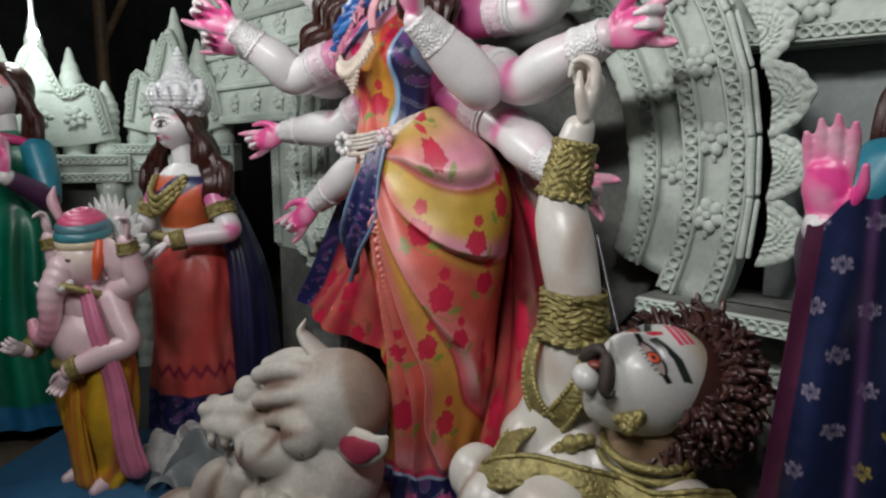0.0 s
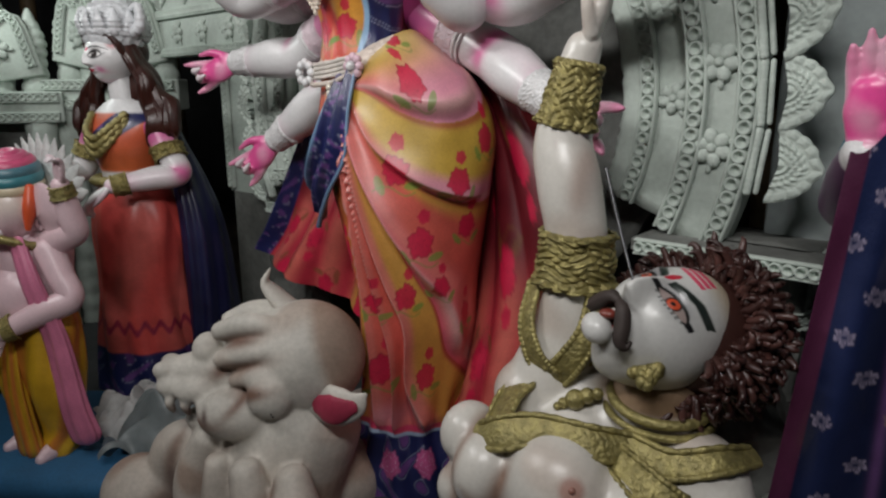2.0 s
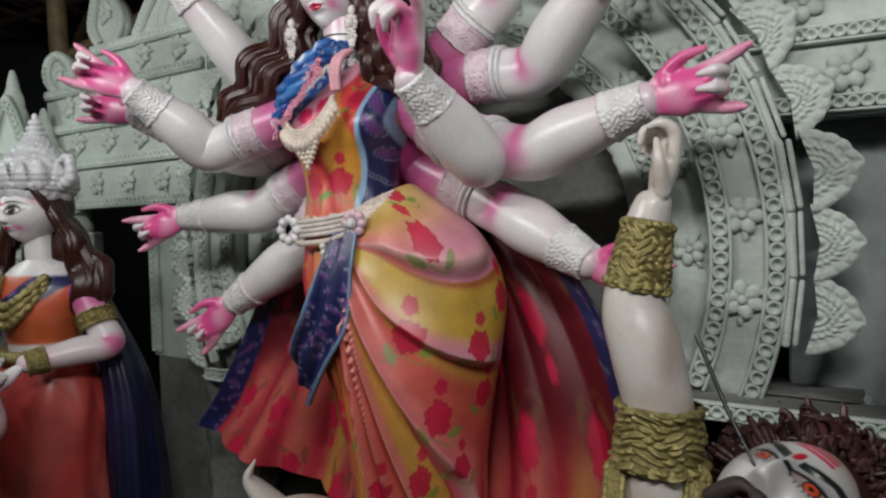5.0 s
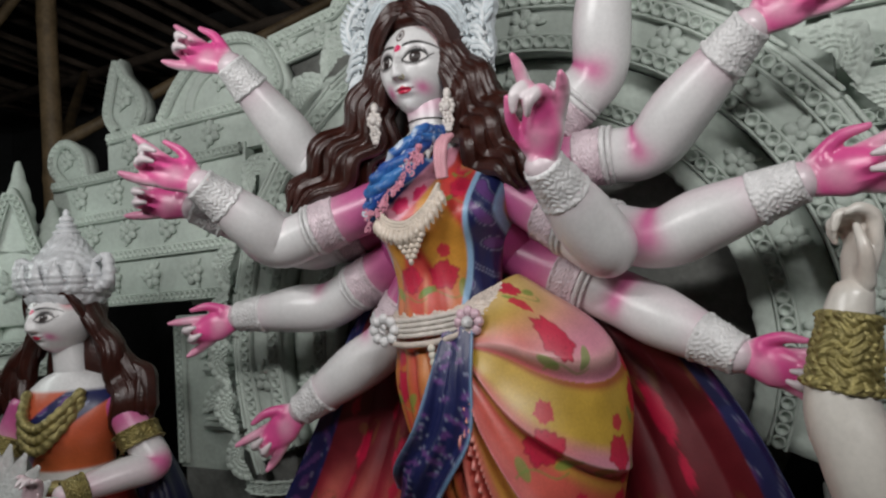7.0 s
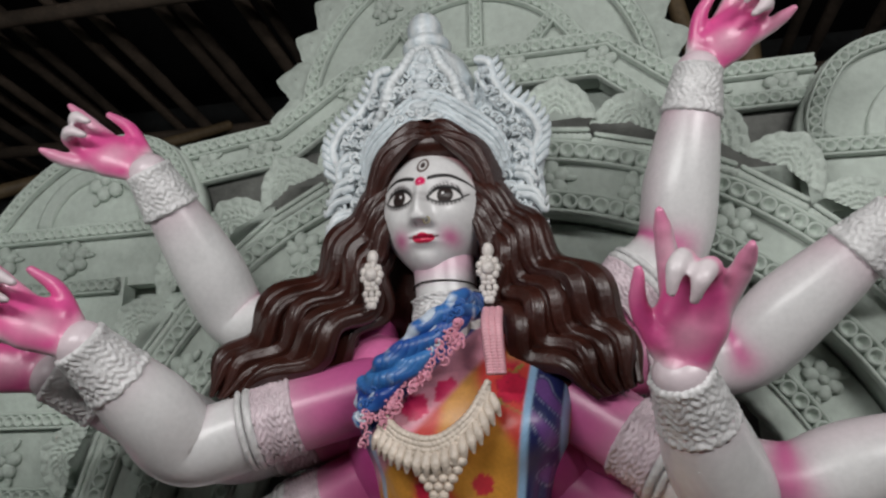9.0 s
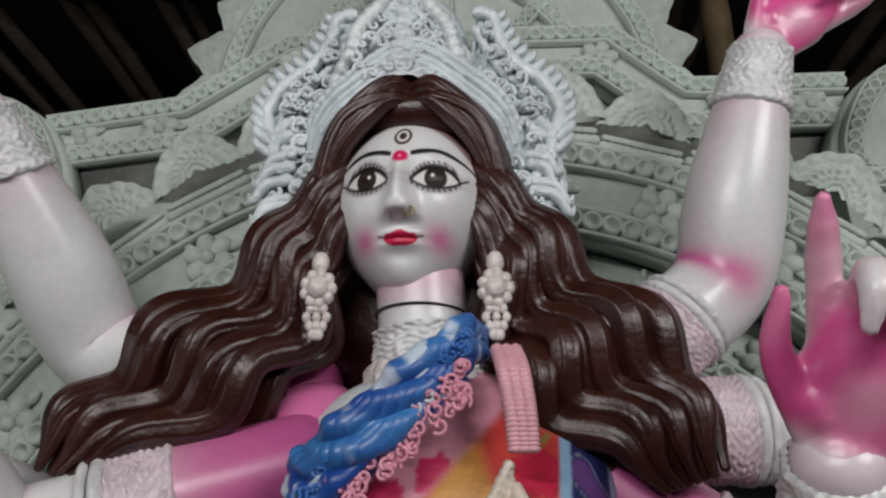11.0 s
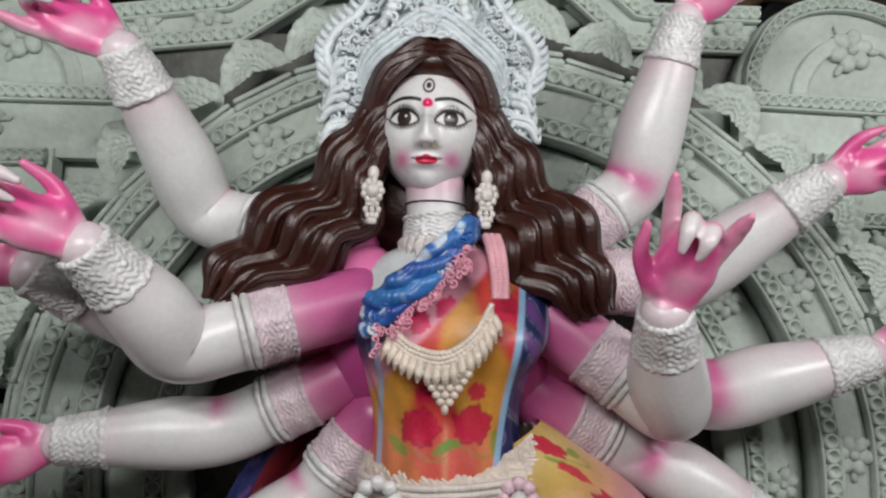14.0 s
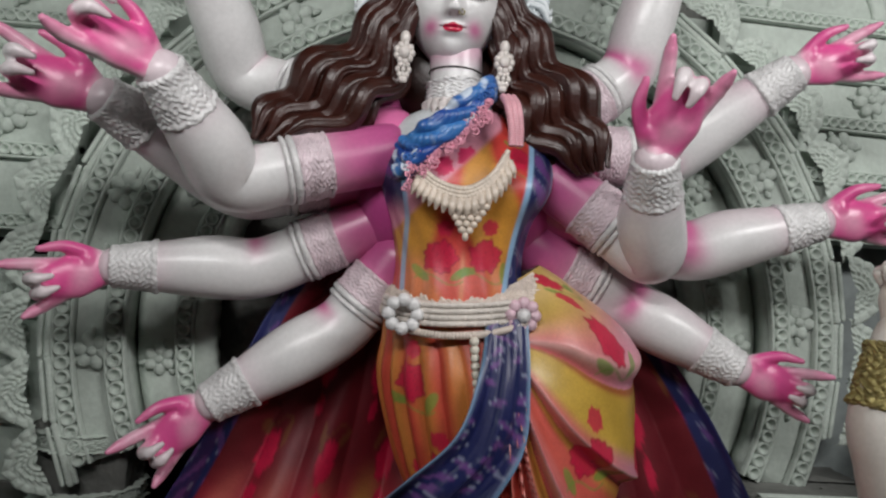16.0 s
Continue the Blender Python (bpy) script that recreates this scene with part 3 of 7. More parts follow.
def petal_plaque():
    """A small pointed rim petal, one unit long, growing along z."""
    k = Clay()
    a = np.linspace(-np.pi, np.pi, 41)
    rows = []
    for s in (0.03, 0.3, 0.5, 0.7, 0.85, 0.95, 1.0, 1.0):
        w = 0.60 * np.sin(a) * (1 - 0.42 * np.cos(a)) * np.abs(np.sin(a / 2)) ** 0.35 * (1 + 0.06 * np.cos(a * 9))
        rows.append(np.stack([w * s, np.full(41, -0.10 * (1 - s ** 4) - 0.10 - 0.022 * np.cos(s * 18)), 0.5 + 0.5 * np.cos(a) * s * (1 + 0.12 * np.cos(a))], -1))
    rows[-1][:, 1] = 0.0
    k.grid(np.array(rows), PLASTER, wrap=False)
    return k


def place(mesh_ob, parent, x, y, z, size, turn):
    """A piece that shares mesh_ob's mesh; turn: degrees clockwise from upright."""
    ob = new(mesh_ob.name.split(".")[0], mesh_ob.data)
    ob.matrix_world = Matrix.LocRotScale((x, y, z), Euler((0, radians(turn), 0)), (size, size, size))
    ob.parent = parent
    return ob


def circ(r, a0, a1, n=60, cx=AX, cz=AZ):
    a = np.radians(np.linspace(a0, a1, n))
    return np.stack([cx + r * np.sin(a), cz + r * np.cos(a)], -1)


def band(k, inner, outer, y, mat, thick=0.05, bulge=0.0):
    """A slab between two x-z paths of equal length, its face at y."""
    i, o = np.asarray(inner, float), np.asarray(outer, float)
    t = np.linspace(0, 1, 7)[None, :, None]
    m = i[:, None] * (1 - t) + o[:, None] * t
    dy = np.broadcast_to(y - bulge * np.sin(np.pi * t[..., 0]), m.shape[:2])
    fr = np.stack([m[..., 0], dy, m[..., 1]], -1)
    bk = fr[:, ::-1].copy()
    bk[..., 1] = y + thick
    full = np.concatenate([fr, bk], 1)
    lo, hi = full[:1].copy(), full[-1:].copy()
    lo[:] = lo.mean(1, keepdims=True)
    hi[:] = hi.mean(1, keepdims=True)
    k.grid(np.concatenate([lo + (full[:1] - lo) * 0.02, full, hi + (full[-1:] - hi) * 0.02], 0), mat)


def outline(k, pts, y, mat, thick=0.05):
    """A flat slab with the closed x-z outline pts (star-shaped about its middle)."""
    p = np.asarray(pts, float)
    c = p.mean(0)
    rows = []
    for s, yy in ((0.01, y), (0.5, y), (0.97, y), (1.0, y + 0.006), (1.0, y + thick), (0.01, y + thick)):
        q = c + (p - c) * s
        rows.append(np.stack([q[:, 0], np.full(len(p), yy), q[:, 1]], -1))
    k.grid(rows, mat)


k = Clay()
A0, A1 = -112, 112
band(k, circ(0.89, A0, A1, 90), circ(1.065, A0, A1, 90), BY, PLASTER, 0.09)
back_panel = tagged(k.done("carved_backdrop"), "whitewashed clay arch with beaded mouldings behind the ten-armed idol", "backdrop")
k = Clay()
band(k, circ(0.735, A0, A1, 90), circ(0.885, A0, A1, 90), BY + 0.075, PLASTER, 0.08, 0.012)
k.done("inner_arch", back_panel)["label"] = "plain whitewashed inner arch band set back behind the outer one"
k = Clay()
band(k, circ(0.672, A0, A1, 150) + np.random.default_rng(3).uniform(-0.004, 0.004, (150, 2)), circ(0.73, A0, A1, 150), BY + 0.05, PLASTER, 0.06, 0.008)
k.done("arch_lip", back_panel)["label"] = "narrow ragged lip of the inner arch"
ring_strip(circ(0.752, A0, A1, 110), BY + 0.058, 0.018).done("beaded_moulding", back_panel)["kind"] = "stuff"
# the recess is coloured darker to paint in its shade
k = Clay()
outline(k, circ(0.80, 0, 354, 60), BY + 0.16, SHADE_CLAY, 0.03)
k.done("recess_panel", back_panel)["label"] = "recess panel with its shade put into a darker clay"
for r in (0.912, 1.042):
    ring_strip(circ(r, A0, A1, 120), BY - 0.004, 0.019).done("beaded_moulding", back_panel)["kind"] = "stuff"

fl = flower_mesh().done("moulded_flower", back_panel)
fl.matrix_world = Matrix.LocRotScale((AX + 0.117, BY - 0.005, AZ + 0.962), None, (0.10, 0.10, 0.10))
leaf = leaf_plaque().done("leaf_plaque", back_panel)
leaf.matrix_world = Matrix.LocRotScale((AX - 0.031, BY - 0.01, AZ + 1.058), Euler((0, radians(-1.7), 0)), (0.172, 0.172, 0.172))
petal = petal_plaque().done("rim_petal", back_panel)
for i in range(-8, 8):
    if i:
        a = 6.9 + i * 12.8
        place(fl, back_panel, AX + 0.968 * math.sin(radians(a)), BY - 0.005, AZ + 0.968 * math.cos(radians(a)), 0.10, a)
for a in (-98, -81, -64, -47, -30, -13, 4, 21, 38, 55, 72, 89):
    place(fl, back_panel, AX + 0.822 * math.sin(radians(a)), BY + 0.060, AZ + 0.822 * math.cos(radians(a)), 0.085, a * 2)
for i in range(-12, 12):
    if i:
        a = -1.7 + i * 9.0
        place(leaf, back_panel, AX + 1.058 * math.sin(radians(a)), BY - 0.012 + 0.006 * (i % 3), AZ + 1.058 * math.cos(radians(a)), 0.172 + 0.008 * math.sin(i * 2.3), a + 1.6 * math.sin(i * 5))

# the gable: a half round with radiating zigzags and a rim of petals
GX, GZ, GR = -0.028, 2.59 + DAIS, 0.54
GY = 2.10
k = Clay()
outline(k, np.vstack([circ(GR, -92, 92, 60, GX, GZ), [(GX + 0.3, GZ - 0.12), (GX - 0.3, GZ - 0.12)]]), GY, PLASTER, 0.05)
k.done("gable_panel", back_panel)
for r, a in ((GR - 0.03, 92), (GR - 0.20, 80)):
    ring_strip(circ(r, -a, a, 60, GX, GZ), GY - 0.004, 0.016).done("beaded_moulding", back_panel)["kind"] = "stuff"
for x0, z0, x1, z1 in ((0.012, 0.08, 0.012, 0.335), (0.14, 0.10, 0.242, 0.232), (0.345, 0.10, 0.242, 0.232), (-0.12, 0.10, -0.222, 0.25), (-0.345, 0.10, -0.222, 0.25)):
    ring_strip([(GX + x0, GZ + z0), (GX + x1, GZ + z1)], GY - 0.004, 0.013).done("beaded_moulding", back_panel)["kind"] = "stuff"
for i in range(15):
    a = -91 + i * 13
    spot = (GX + (GR - 0.03) * math.sin(radians(a)), GY + 0.02, GZ + (GR - 0.03) * math.cos(radians(a)))
    if i:
        place(petal, back_panel, *spot, 0.128 + 0.007 * math.sin(i * 2.7), a + 2.5 * math.sin(i * 4.1))
    else:
        petal.matrix_world = Matrix.LocRotScale(spot, Matrix.Rotation(radians(a), 3, 'Y').to_quaternion(), (0.13, 0.13, 0.13))
for a in (-40, -15, 12, 36):
    place(fl, back_panel, GX + 0.425 * math.sin(radians(a)), GY - 0.004, GZ + 0.425 * math.cos(radians(a)), 0.085, a * 3)

# the polygonal frame over the head, with its two side bars
FY = 2.02
frame_path = [(-0.905, 2.455), (-0.60, 2.50), (-0.37, 2.665), (0.362, 2.675), (0.525, 2.53), (0.862, 2.535)]
top_edge = np.array([(x, z + DAIS + 0.01) for x, z in frame_path])
low_edge = top_edge + np.array([(0.0, -0.125), (0.03, -0.125), (0.035, -0.125), (-0.035, -0.125), (-0.03, -0.125), (0.0, -0.125)])
k = Clay()
band(k, low_edge, top_edge, FY, PLASTER, 0.06)
k.done("polygon_frame", back_panel, smooth=False)
for e, g in ((top_edge, -0.018), (low_edge, 0.018)):
    ring_strip(e + np.array([0, g]), FY - 0.004, 0.016).done("beaded_moulding", back_panel)["kind"] = "stuff"
for x, z in ((-0.82, 2.405), (-0.65, 2.435), (-0.36, 2.60), (0.335, 2.605), (0.60, 2.475), (0.78, 2.475), (-0.15, 2.61), (0.1, 2.61)):
    place(fl, back_panel, x, FY - 0.004, z + DAIS, 0.09, x * 200)
# dark slab added for the shade in the openings below the frame
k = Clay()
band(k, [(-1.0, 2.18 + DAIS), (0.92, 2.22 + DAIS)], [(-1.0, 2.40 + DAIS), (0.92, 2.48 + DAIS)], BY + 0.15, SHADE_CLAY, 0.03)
k.done("recess_panel", back_panel)["label"] = "recess panel with its shade put into a darker clay"


def stepped_wing(side):
    """The wing of the backdrop on one side: receding beaded storeys with flowers, and leaf-shaped finials above."""
    wing = new("backdrop_wing")
    tagged(wing, "whitewashed clay backdrop wing of beaded storeys with leaf finials", "backdrop", "backdrop wings")
    X = (lambda x: x) if side < 0 else (lambda x: 2 * AX - 0.15 - x)
    wing.location = (X(-1.6), BY, DAIS)
    bpy.context.view_layer.update()
    WY = BY + 0.07
    tops = [2.21, 2.04, 1.86, 1.68, 1.46] if side < 0 else [2.27, 2.11, 1.96, 1.80, 1.60]
    outer = [1.80, 2.17, 2.30, 2.48]
    base = tops[0] - 2.02
    made = []
    for i in range(4):
        z1, z0 = tops[i] + DAIS, tops[i + 1] + DAIS
        xo = outer[i]
        xi = 0.80 if i == 0 else 1.0
        k = Clay()
        band(k, [(X(-xi), z0), (X(-xo), z0 - 0.01)], [(X(-xi), z1 + 0.02), (X(-xo), z1)], WY - 0.012 * i, PLASTER, 0.05)
        made.append(k.done("storey_panel", smooth=False))
        for dz in (-0.018,) if i < 3 else (-0.018, z0 - z1 + 0.014):
            r = 0.015
            made.append(tagged(ring_strip([(X(-xi - 0.01), z1 + dz + 0.012), (X(-xo + 0.02), z1 + dz - 0.004)], WY - 0.012 * i - 0.004, r).done("beaded_moulding"), kind="stuff"))
        for j in range(int((xo - 1.08) / 0.235)):
            x = -1.18 - j * 0.235 - 0.09 * (i % 2)
            o = new("moulded_flower", fl.data)
            o.matrix_world = Matrix.LocRotScale((X(x), WY - 0.012 * i - 0.004, (z0 + z1) / 2), Euler((0, x * 9, 0)), (0.10, 0.10, 0.10))
            made.append(o)
    def finial(pts, inner):
        k = Clay()
        p = spline([(X(x), z + DAIS) for x, z in pts], 60)
        outline(k, p, WY + 0.02, PLASTER, 0.05)
        made.append(k.done("leaf_finial"))
        c = p.mean(0)
        made.append(tagged(ring_strip(c + (p - c) * 0.88, WY + 0.016, 0.014).done("beaded_moulding"), kind="stuff"))
        o = new("moulded_flower", fl.data)
        o.matrix_world = Matrix.LocRotScale((c[0], WY + 0.016, c[1]), None, (inner, inner, inner))
        made.append(o)
    finial([(-1.76, 2.01 + base), (-1.82, 2.10 + base), (-1.79, 2.22 + base), (-1.735, 2.36 + base), (-1.69, 2.28 + base), (-1.60, 2.19 + base), (-1.57, 2.09 + base), (-1.63, 2.01 + base)], 0.10)
    finial([(-1.53, 2.01 + base), (-1.40, 2.17 + base), (-1.22, 2.29 + base), (-1.02, 2.31 + base), (-0.87, 2.23 + base), (-0.82, 2.02 + base), (-1.2, 2.0 + base)], 0.12)
    finial([(-2.12, tops[1] - 0.02), (-2.21, tops[1] + 0.07), (-2.19, tops[1] + 0.16), (-2.09, tops[1] + 0.19), (-1.98, tops[1] + 0.12), (-1.95, tops[1] - 0.01)], 0.09)
    k = Clay()
    band(k, circ(0.15, -88, 88, 30, X(-1.14), 2.03 + base + DAIS), circ(0.19, -88, 88, 30, X(-1.14), 2.03 + base + DAIS), WY + 0.005, PLASTER, 0.03)
    made.append(k.done("scallop_rib"))
    for o in made:
        o.parent = wing
        o.matrix_parent_inverse = wing.matrix_world.inverted()
    return wing


stepped_wing(-1)
stepped_wing(1)
for x0, x1, z0 in ((-1.40, -0.60, 1.44), (0.62, 1.40, 1.60)):
    k = Clay()
    band(k, [(x0, z0 + DAIS), (x1, z0 + DAIS)], [(x0, 2.26 + DAIS), (x1, 2.26 + DAIS)], BY + 0.135, PLASTER, 0.02)
    k.done("backing_panel", back_panel, smooth=False)
side_panel = new("niche_panel")
tagged(side_panel, "whitewashed clay niche panel with a beaded edge beside the arch", "panel")
k = Clay()
band(k, [(-1.46, 0.78 + DAIS), (-0.88, 0.78 + DAIS)], [(-1.46, 1.40 + DAIS), (-0.88, 1.40 + DAIS)], BY + 0.10, PLASTER, 0.04)
k.done("panel_board", side_panel, smooth=False)
ring_strip([(-1.43, 0.80 + DAIS), (-1.43, 1.38 + DAIS)], BY + 0.096, 0.016).done("beaded_moulding", side_panel)["kind"] = "stuff"
for z in (0.94, 1.16):
    o = new("leaf_plaque", leaf.data)
    o.parent, o.location, o.scale = side_panel, (-1.20, BY + 0.09, z + DAIS), (0.19, 0.19, 0.19)
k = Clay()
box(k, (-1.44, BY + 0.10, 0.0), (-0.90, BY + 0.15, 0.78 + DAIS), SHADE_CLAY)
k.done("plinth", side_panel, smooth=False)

# piers that carry the arch
def pier(x, y, w, top, label):
    k = Clay()
    rng = np.linspace(0, 1, 40)[:, None]
    a = np.linspace(0, 2 * np.pi, 48, endpoint=False)[None, :]
    sq = 1 / np.maximum(np.abs(np.cos(a)), np.abs(np.sin(a)))
    rr = w * sq * (1 + 0.06 * np.sin(rng * 40 + 3 * np.sin(a * 4)) * np.sin(a * 9) + 0.10 * bell(rng - 0.97, 0.03) + 0.1 * bell(rng - 0.02, 0.04))
    p = np.stack([x + rr * np.cos(a), y + rr * np.sin(a) * 0.7, rng * top + 0 * a], -1)
    k.grid(np.concatenate([p, p[-1:] * np.array([0, 0, 1]) + np.array([x, y, 0])], 0), SHADE_CLAY)
    for z in (0.94, 0.80):
        k.cuff((x, y, top * z), (x, y, top * z + 0.05), w * 1.12, w * 1.12, PLASTER, lift=0.015, k=12)
    return tagged(k.done("pier"), label, "pier", "arch piers")


pier(-0.93, BY + 0.12, 0.12, 0.98 + DAIS - 0.02, "grey clay pier with rough relief under the arch")
pier(1.13, BY + 0.12, 0.15, 0.90 + DAIS, "grey clay pier with rough relief under the arch")
k = Clay()
box(k, (1.12, 2.07, 0), (4.8, 2.11, 2.2), GREYWALL)
tagged(k.done("wall_screen", smooth=False), "grey cloth screen behind the blue-robed idol", "screen", kind="structure")

k = Clay()
# whitewashed ledge, dimmed by the shaded clay colour
box(k, (0.86, 1.78, 0.86 + DAIS), (1.36, 1.92, 0.90 + DAIS), SHADE_CLAY)
ledge = tagged(k.done("beaded_ledge", smooth=False), "whitewashed clay ledge with a beaded edge on the piers", "ledge")
o = ring_strip([(0.88, 0.88 + DAIS), (1.34, 0.88 + DAIS)], 1.779, 0.015).done("beaded_moulding", ledge)
o["kind"] = "stuff"

# ---- the ten-armed goddess ----
def lathe_y(k, rows, mat, col, seg=200, fold=None, paint=None, n=150, raised=None):
    """Stacked outlines: rows of (z, x-, x+, y-front, y-back), smoothed; fold(z, a) pushes outwards."""
    r = spline(np.asarray(rows, float), n)
    a = np.linspace(0, 2 * np.pi, seg, endpoint=False)[None, :]
    cx, hx = ((r[:, 1] + r[:, 2]) / 2)[:, None], ((r[:, 2] - r[:, 1]) / 2)[:, None]
    cy, hy = ((r[:, 3] + r[:, 4]) / 2)[:, None], ((r[:, 4] - r[:, 3]) / 2)[:, None]
    z = r[:, :1] + 0 * a
    f = fold(z, a) if fold is not None else 0 * a
    x = cx + (hx + f) * np.sin(a)
    y = cy - (hy + f) * np.cos(a)
    p = np.stack([x, y, z + (raised(x, z) if raised is not None else 0)], -1)
    k.grid(p, mat, paint(x, z, a + 0 * z) if paint is not None else col)


def lock(k, pts, r, mat=HAIR, waves=3.2, amp=0.018, phase=0.0, col=BROWN, n=70, side=(0, 0, 1)):
    """A heavy wavy lock of modelled hair with strand ridges."""
    c = spline(pts, n)
    s = np.linspace(0, 1, n)
    c = c + np.asarray(side, float) * (amp * step(0.12, 0.4, s) * (1 - 0.7 * step(0.85, 1.0, s)) * np.sin(s * waves * math.tau + phase))[:, None]
    c[:, 1] += 0.4 * amp * np.sin(s * waves * math.tau + phase + 1.4)
    rad = r * (0.78 + 0.30 * np.sin(np.pi * np.clip(s * 0.9 + 0.1, 0, 1))) * (1 - 0.7 * step(0.86, 1.0, s))
    k.tube(c, rad, mat, col, n=n, seg=40, flat=0.8, swell=lambda s, a: 1 + 0.05 * np.cos(7 * a + 4 * s) + 0.035 * np.cos(15 * a - 3 * s))


NAVY = (0.015, 0.02, 0.10)


def border(x, z, scale=30.0):
    """Navy sari border with pale sprigs and violet blossoms."""
    c = np.broadcast_to(np.asarray(NAVY), (*x.shape, 3)).copy()
    g = np.sin(x * scale * 1.7 + 2 * np.sin(z * scale)) * np.sin(z * scale * 1.3 + 1.5 * np.sin(x * scale * 0.8))
    c = mix3(c, (0.15, 0.06, 0.24), step(0.45, 0.7, g))
    c = mix3(c, (0.42, 0.46, 0.60), step(0.08, 0.02, np.abs(g - 0.38)) * 0.55)
    return c


def durga():
    k = Clay()
    # torso
    def tpaint(x, z, a):
        c = mix3((0.66, 0.30, 0.045), (0.60, 0.05, 0.04), step(-0.3, 0.5, np.sin(x * 34 + z * 9 + 1.2) + 0.6 * np.sin(z * 23)))
        c = mix3(c, (0.70, 0.14, 0.10), 0.6 * step(1.50, 1.42, z))
        c = mix3(c, (0.72, 0.30, 0.16), 0.8 * bell(x - 0.005, 0.006) * step(1.50, 1.45, z))
        c = flowers(c, x, z, [(-0.043, 1.47, 0.040, 0), (0.054, 1.478, 0.040, 1), (0.112, 1.695, 0.030, 1), (0.105, 1.745, 0.016, 0)])
        c = mix3(c, (0.72, 0.46, 0.14), step(0.095, 0.105, x) * step(1.73, 1.77, z))
        d = (z - 1.742 - (x + 0.049) * 1.08) / 1.47
        pink = step(-0.085, -0.07, d) * step(0.085, 0.075, x - 0.05 * (1.75 - z))
        c = mix3(c, (0.80, 0.34, 0.44), pink)
        for cx, cz, r in ((-0.053, 1.665, 0.026), (0.001, 1.69, 0.026), (0.03, 1.655, 0.02)):
            o, lines = rose(x, z, cx, cz, r, cx * 40)
            c = mix3(c, (0.68, 0.02, 0.12), step(1.1, 0.9, o) * pink)
        c = mix3(c, mix3((0.02, 0.09, 0.36), (0.45, 0.62, 0.80), 0.7 * (np.sin(x * 120 + 3 * np.sin(z * 60)) * np.sin(z * 110) > 0.45)), step(-0.026, -0.018, d) * (x < 0.10))
        c = mix3(c, (0.70, 0.74, 0.76), step(0.030, 0.036, d) * (x < 0.1))
        e = x - (0.176 - 0.14 * (1.75 - z))
        b = border(x - z * 0.1, z, 38)
        c = mix3(c, b, step(-0.030, -0.025, e) * step(0.040, 0.035, e))
        c = mix3(c, (0.30, 0.50, 0.72), step(0.009, 0.004, np.abs(np.abs(e - 0.005) - 0.031)))
        c = mix3(c, ROSE, step(0.042, 0.05, e))
        side = x + 0.133 + 0.20 * np.clip(z - 1.55, 0, 0.12)
        c = mix3(c, border(x, z, 38), step(0.016, 0.010, side) * step(1.55, 1.60, z) * step(1.70, 1.68, z))
        c = mix3(c, (0.30, 0.50, 0.72), 0.8 * step(0.007, 0.003, np.abs(side - 0.014)) * step(1.70, 1.68, z))
        c = mix3(c, ROSE, step(-0.030, -0.036, side))
        back = step(1.45, 1.75, np.abs(np.where(a > np.pi, a - 2 * np.pi, a)))
        return mix3(c, (0.25, 0.03, 0.05), back)
    def tfold(z, a):
        aa = np.where(a > np.pi, a - 2 * np.pi, a)
        bust = 0.045 * (bell(aa + 0.62, 0.42) + bell(aa - 0.62, 0.42)) * bell(z - 1.63, 0.075)
        return bust + 0.0018 * np.sin(aa * 17 + z * 20) * step(1.62, 1.5, z)
    lathe_y(k, [(1.30, -0.15, 0.17, 1.47, 1.74), (1.38, -0.14, 0.165, 1.465, 1.73), (1.46, -0.135, 0.155, 1.475, 1.73), (1.55, -0.155, 0.17, 1.475, 1.74),
                (1.64, -0.185, 0.215, 1.48, 1.75), (1.72, -0.19, 0.218, 1.50, 1.74), (1.79, -0.14, 0.14, 1.54, 1.72), (1.83, -0.06, 0.055, 1.57, 1.70)], CLOTH, WHITE, seg=420, fold=tfold, paint=tpaint)
    # ruffled top edge and cords over the bust
    for j in range(8):
        o = 0.0085 * j
        k.tube([(-0.150, 1.475, 1.640 + o), (-0.115, 1.437, 1.665 + o), (-0.045, 1.425, 1.725 + o), (0.025, 1.455, 1.80 + o * 0.8), (0.05, 1.53, 1.835 + o * 0.4)], [0.0105] * 5, CLOTH, n=110, seg=10,
               paint=lambda s, a, p: mix3(mix3((0.010, 0.06, 0.32), (0.05, 0.22, 0.55), 0.5 + 0.5 * np.sin(s * 13 + j * 0.8)), (0.66, 0.75, 0.84), 0.85 * step(0.45, 0.9, np.sin(s * 23 + j * 0.9) * np.sin(s * 31 - j * 0.7 + 1) + 0.5 * np.sin(s * 7 + j * 0.5))),
               swell=lambda s, g: 1 + 0.25 * np.sin(s * 60 + j * 2.1) * np.cos(g) + 0.35 * np.sin(s * 27 + j * 1.7))
    fray = random.Random(31)
    for i in range(150):        # curled frills of the blue and pink lace
        f, w = fray.random(), fray.random()
        x = -0.135 + 0.17 * f
        z = 1.655 + 0.165 * f - (w - 0.25) * 0.075
        y = 1.432 + 0.35 * max(0.0, x + 0.02) ** 1.6 * 2 - 0.006 * fray.random()
        r = fray.uniform(0.006, 0.010)
        tint = (0.03, 0.14, 0.46) if w < 0.33 else ((0.66, 0.74, 0.82) if fray.random() < 0.25 and w < 0.5 else (0.78, 0.33, 0.44))
        g0 = fray.uniform(0, 6.28)
        k.tube([(x + r * (1 - 0.1 * q) * math.cos(g0 + q * 0.8), y - 0.0008 * q, z + r * (1 - 0.1 * q) * math.sin(g0 + q * 0.8)) for q in range(8)], [0.0022] * 7 + [0.003], CLOTH, tint, n=18, seg=6)
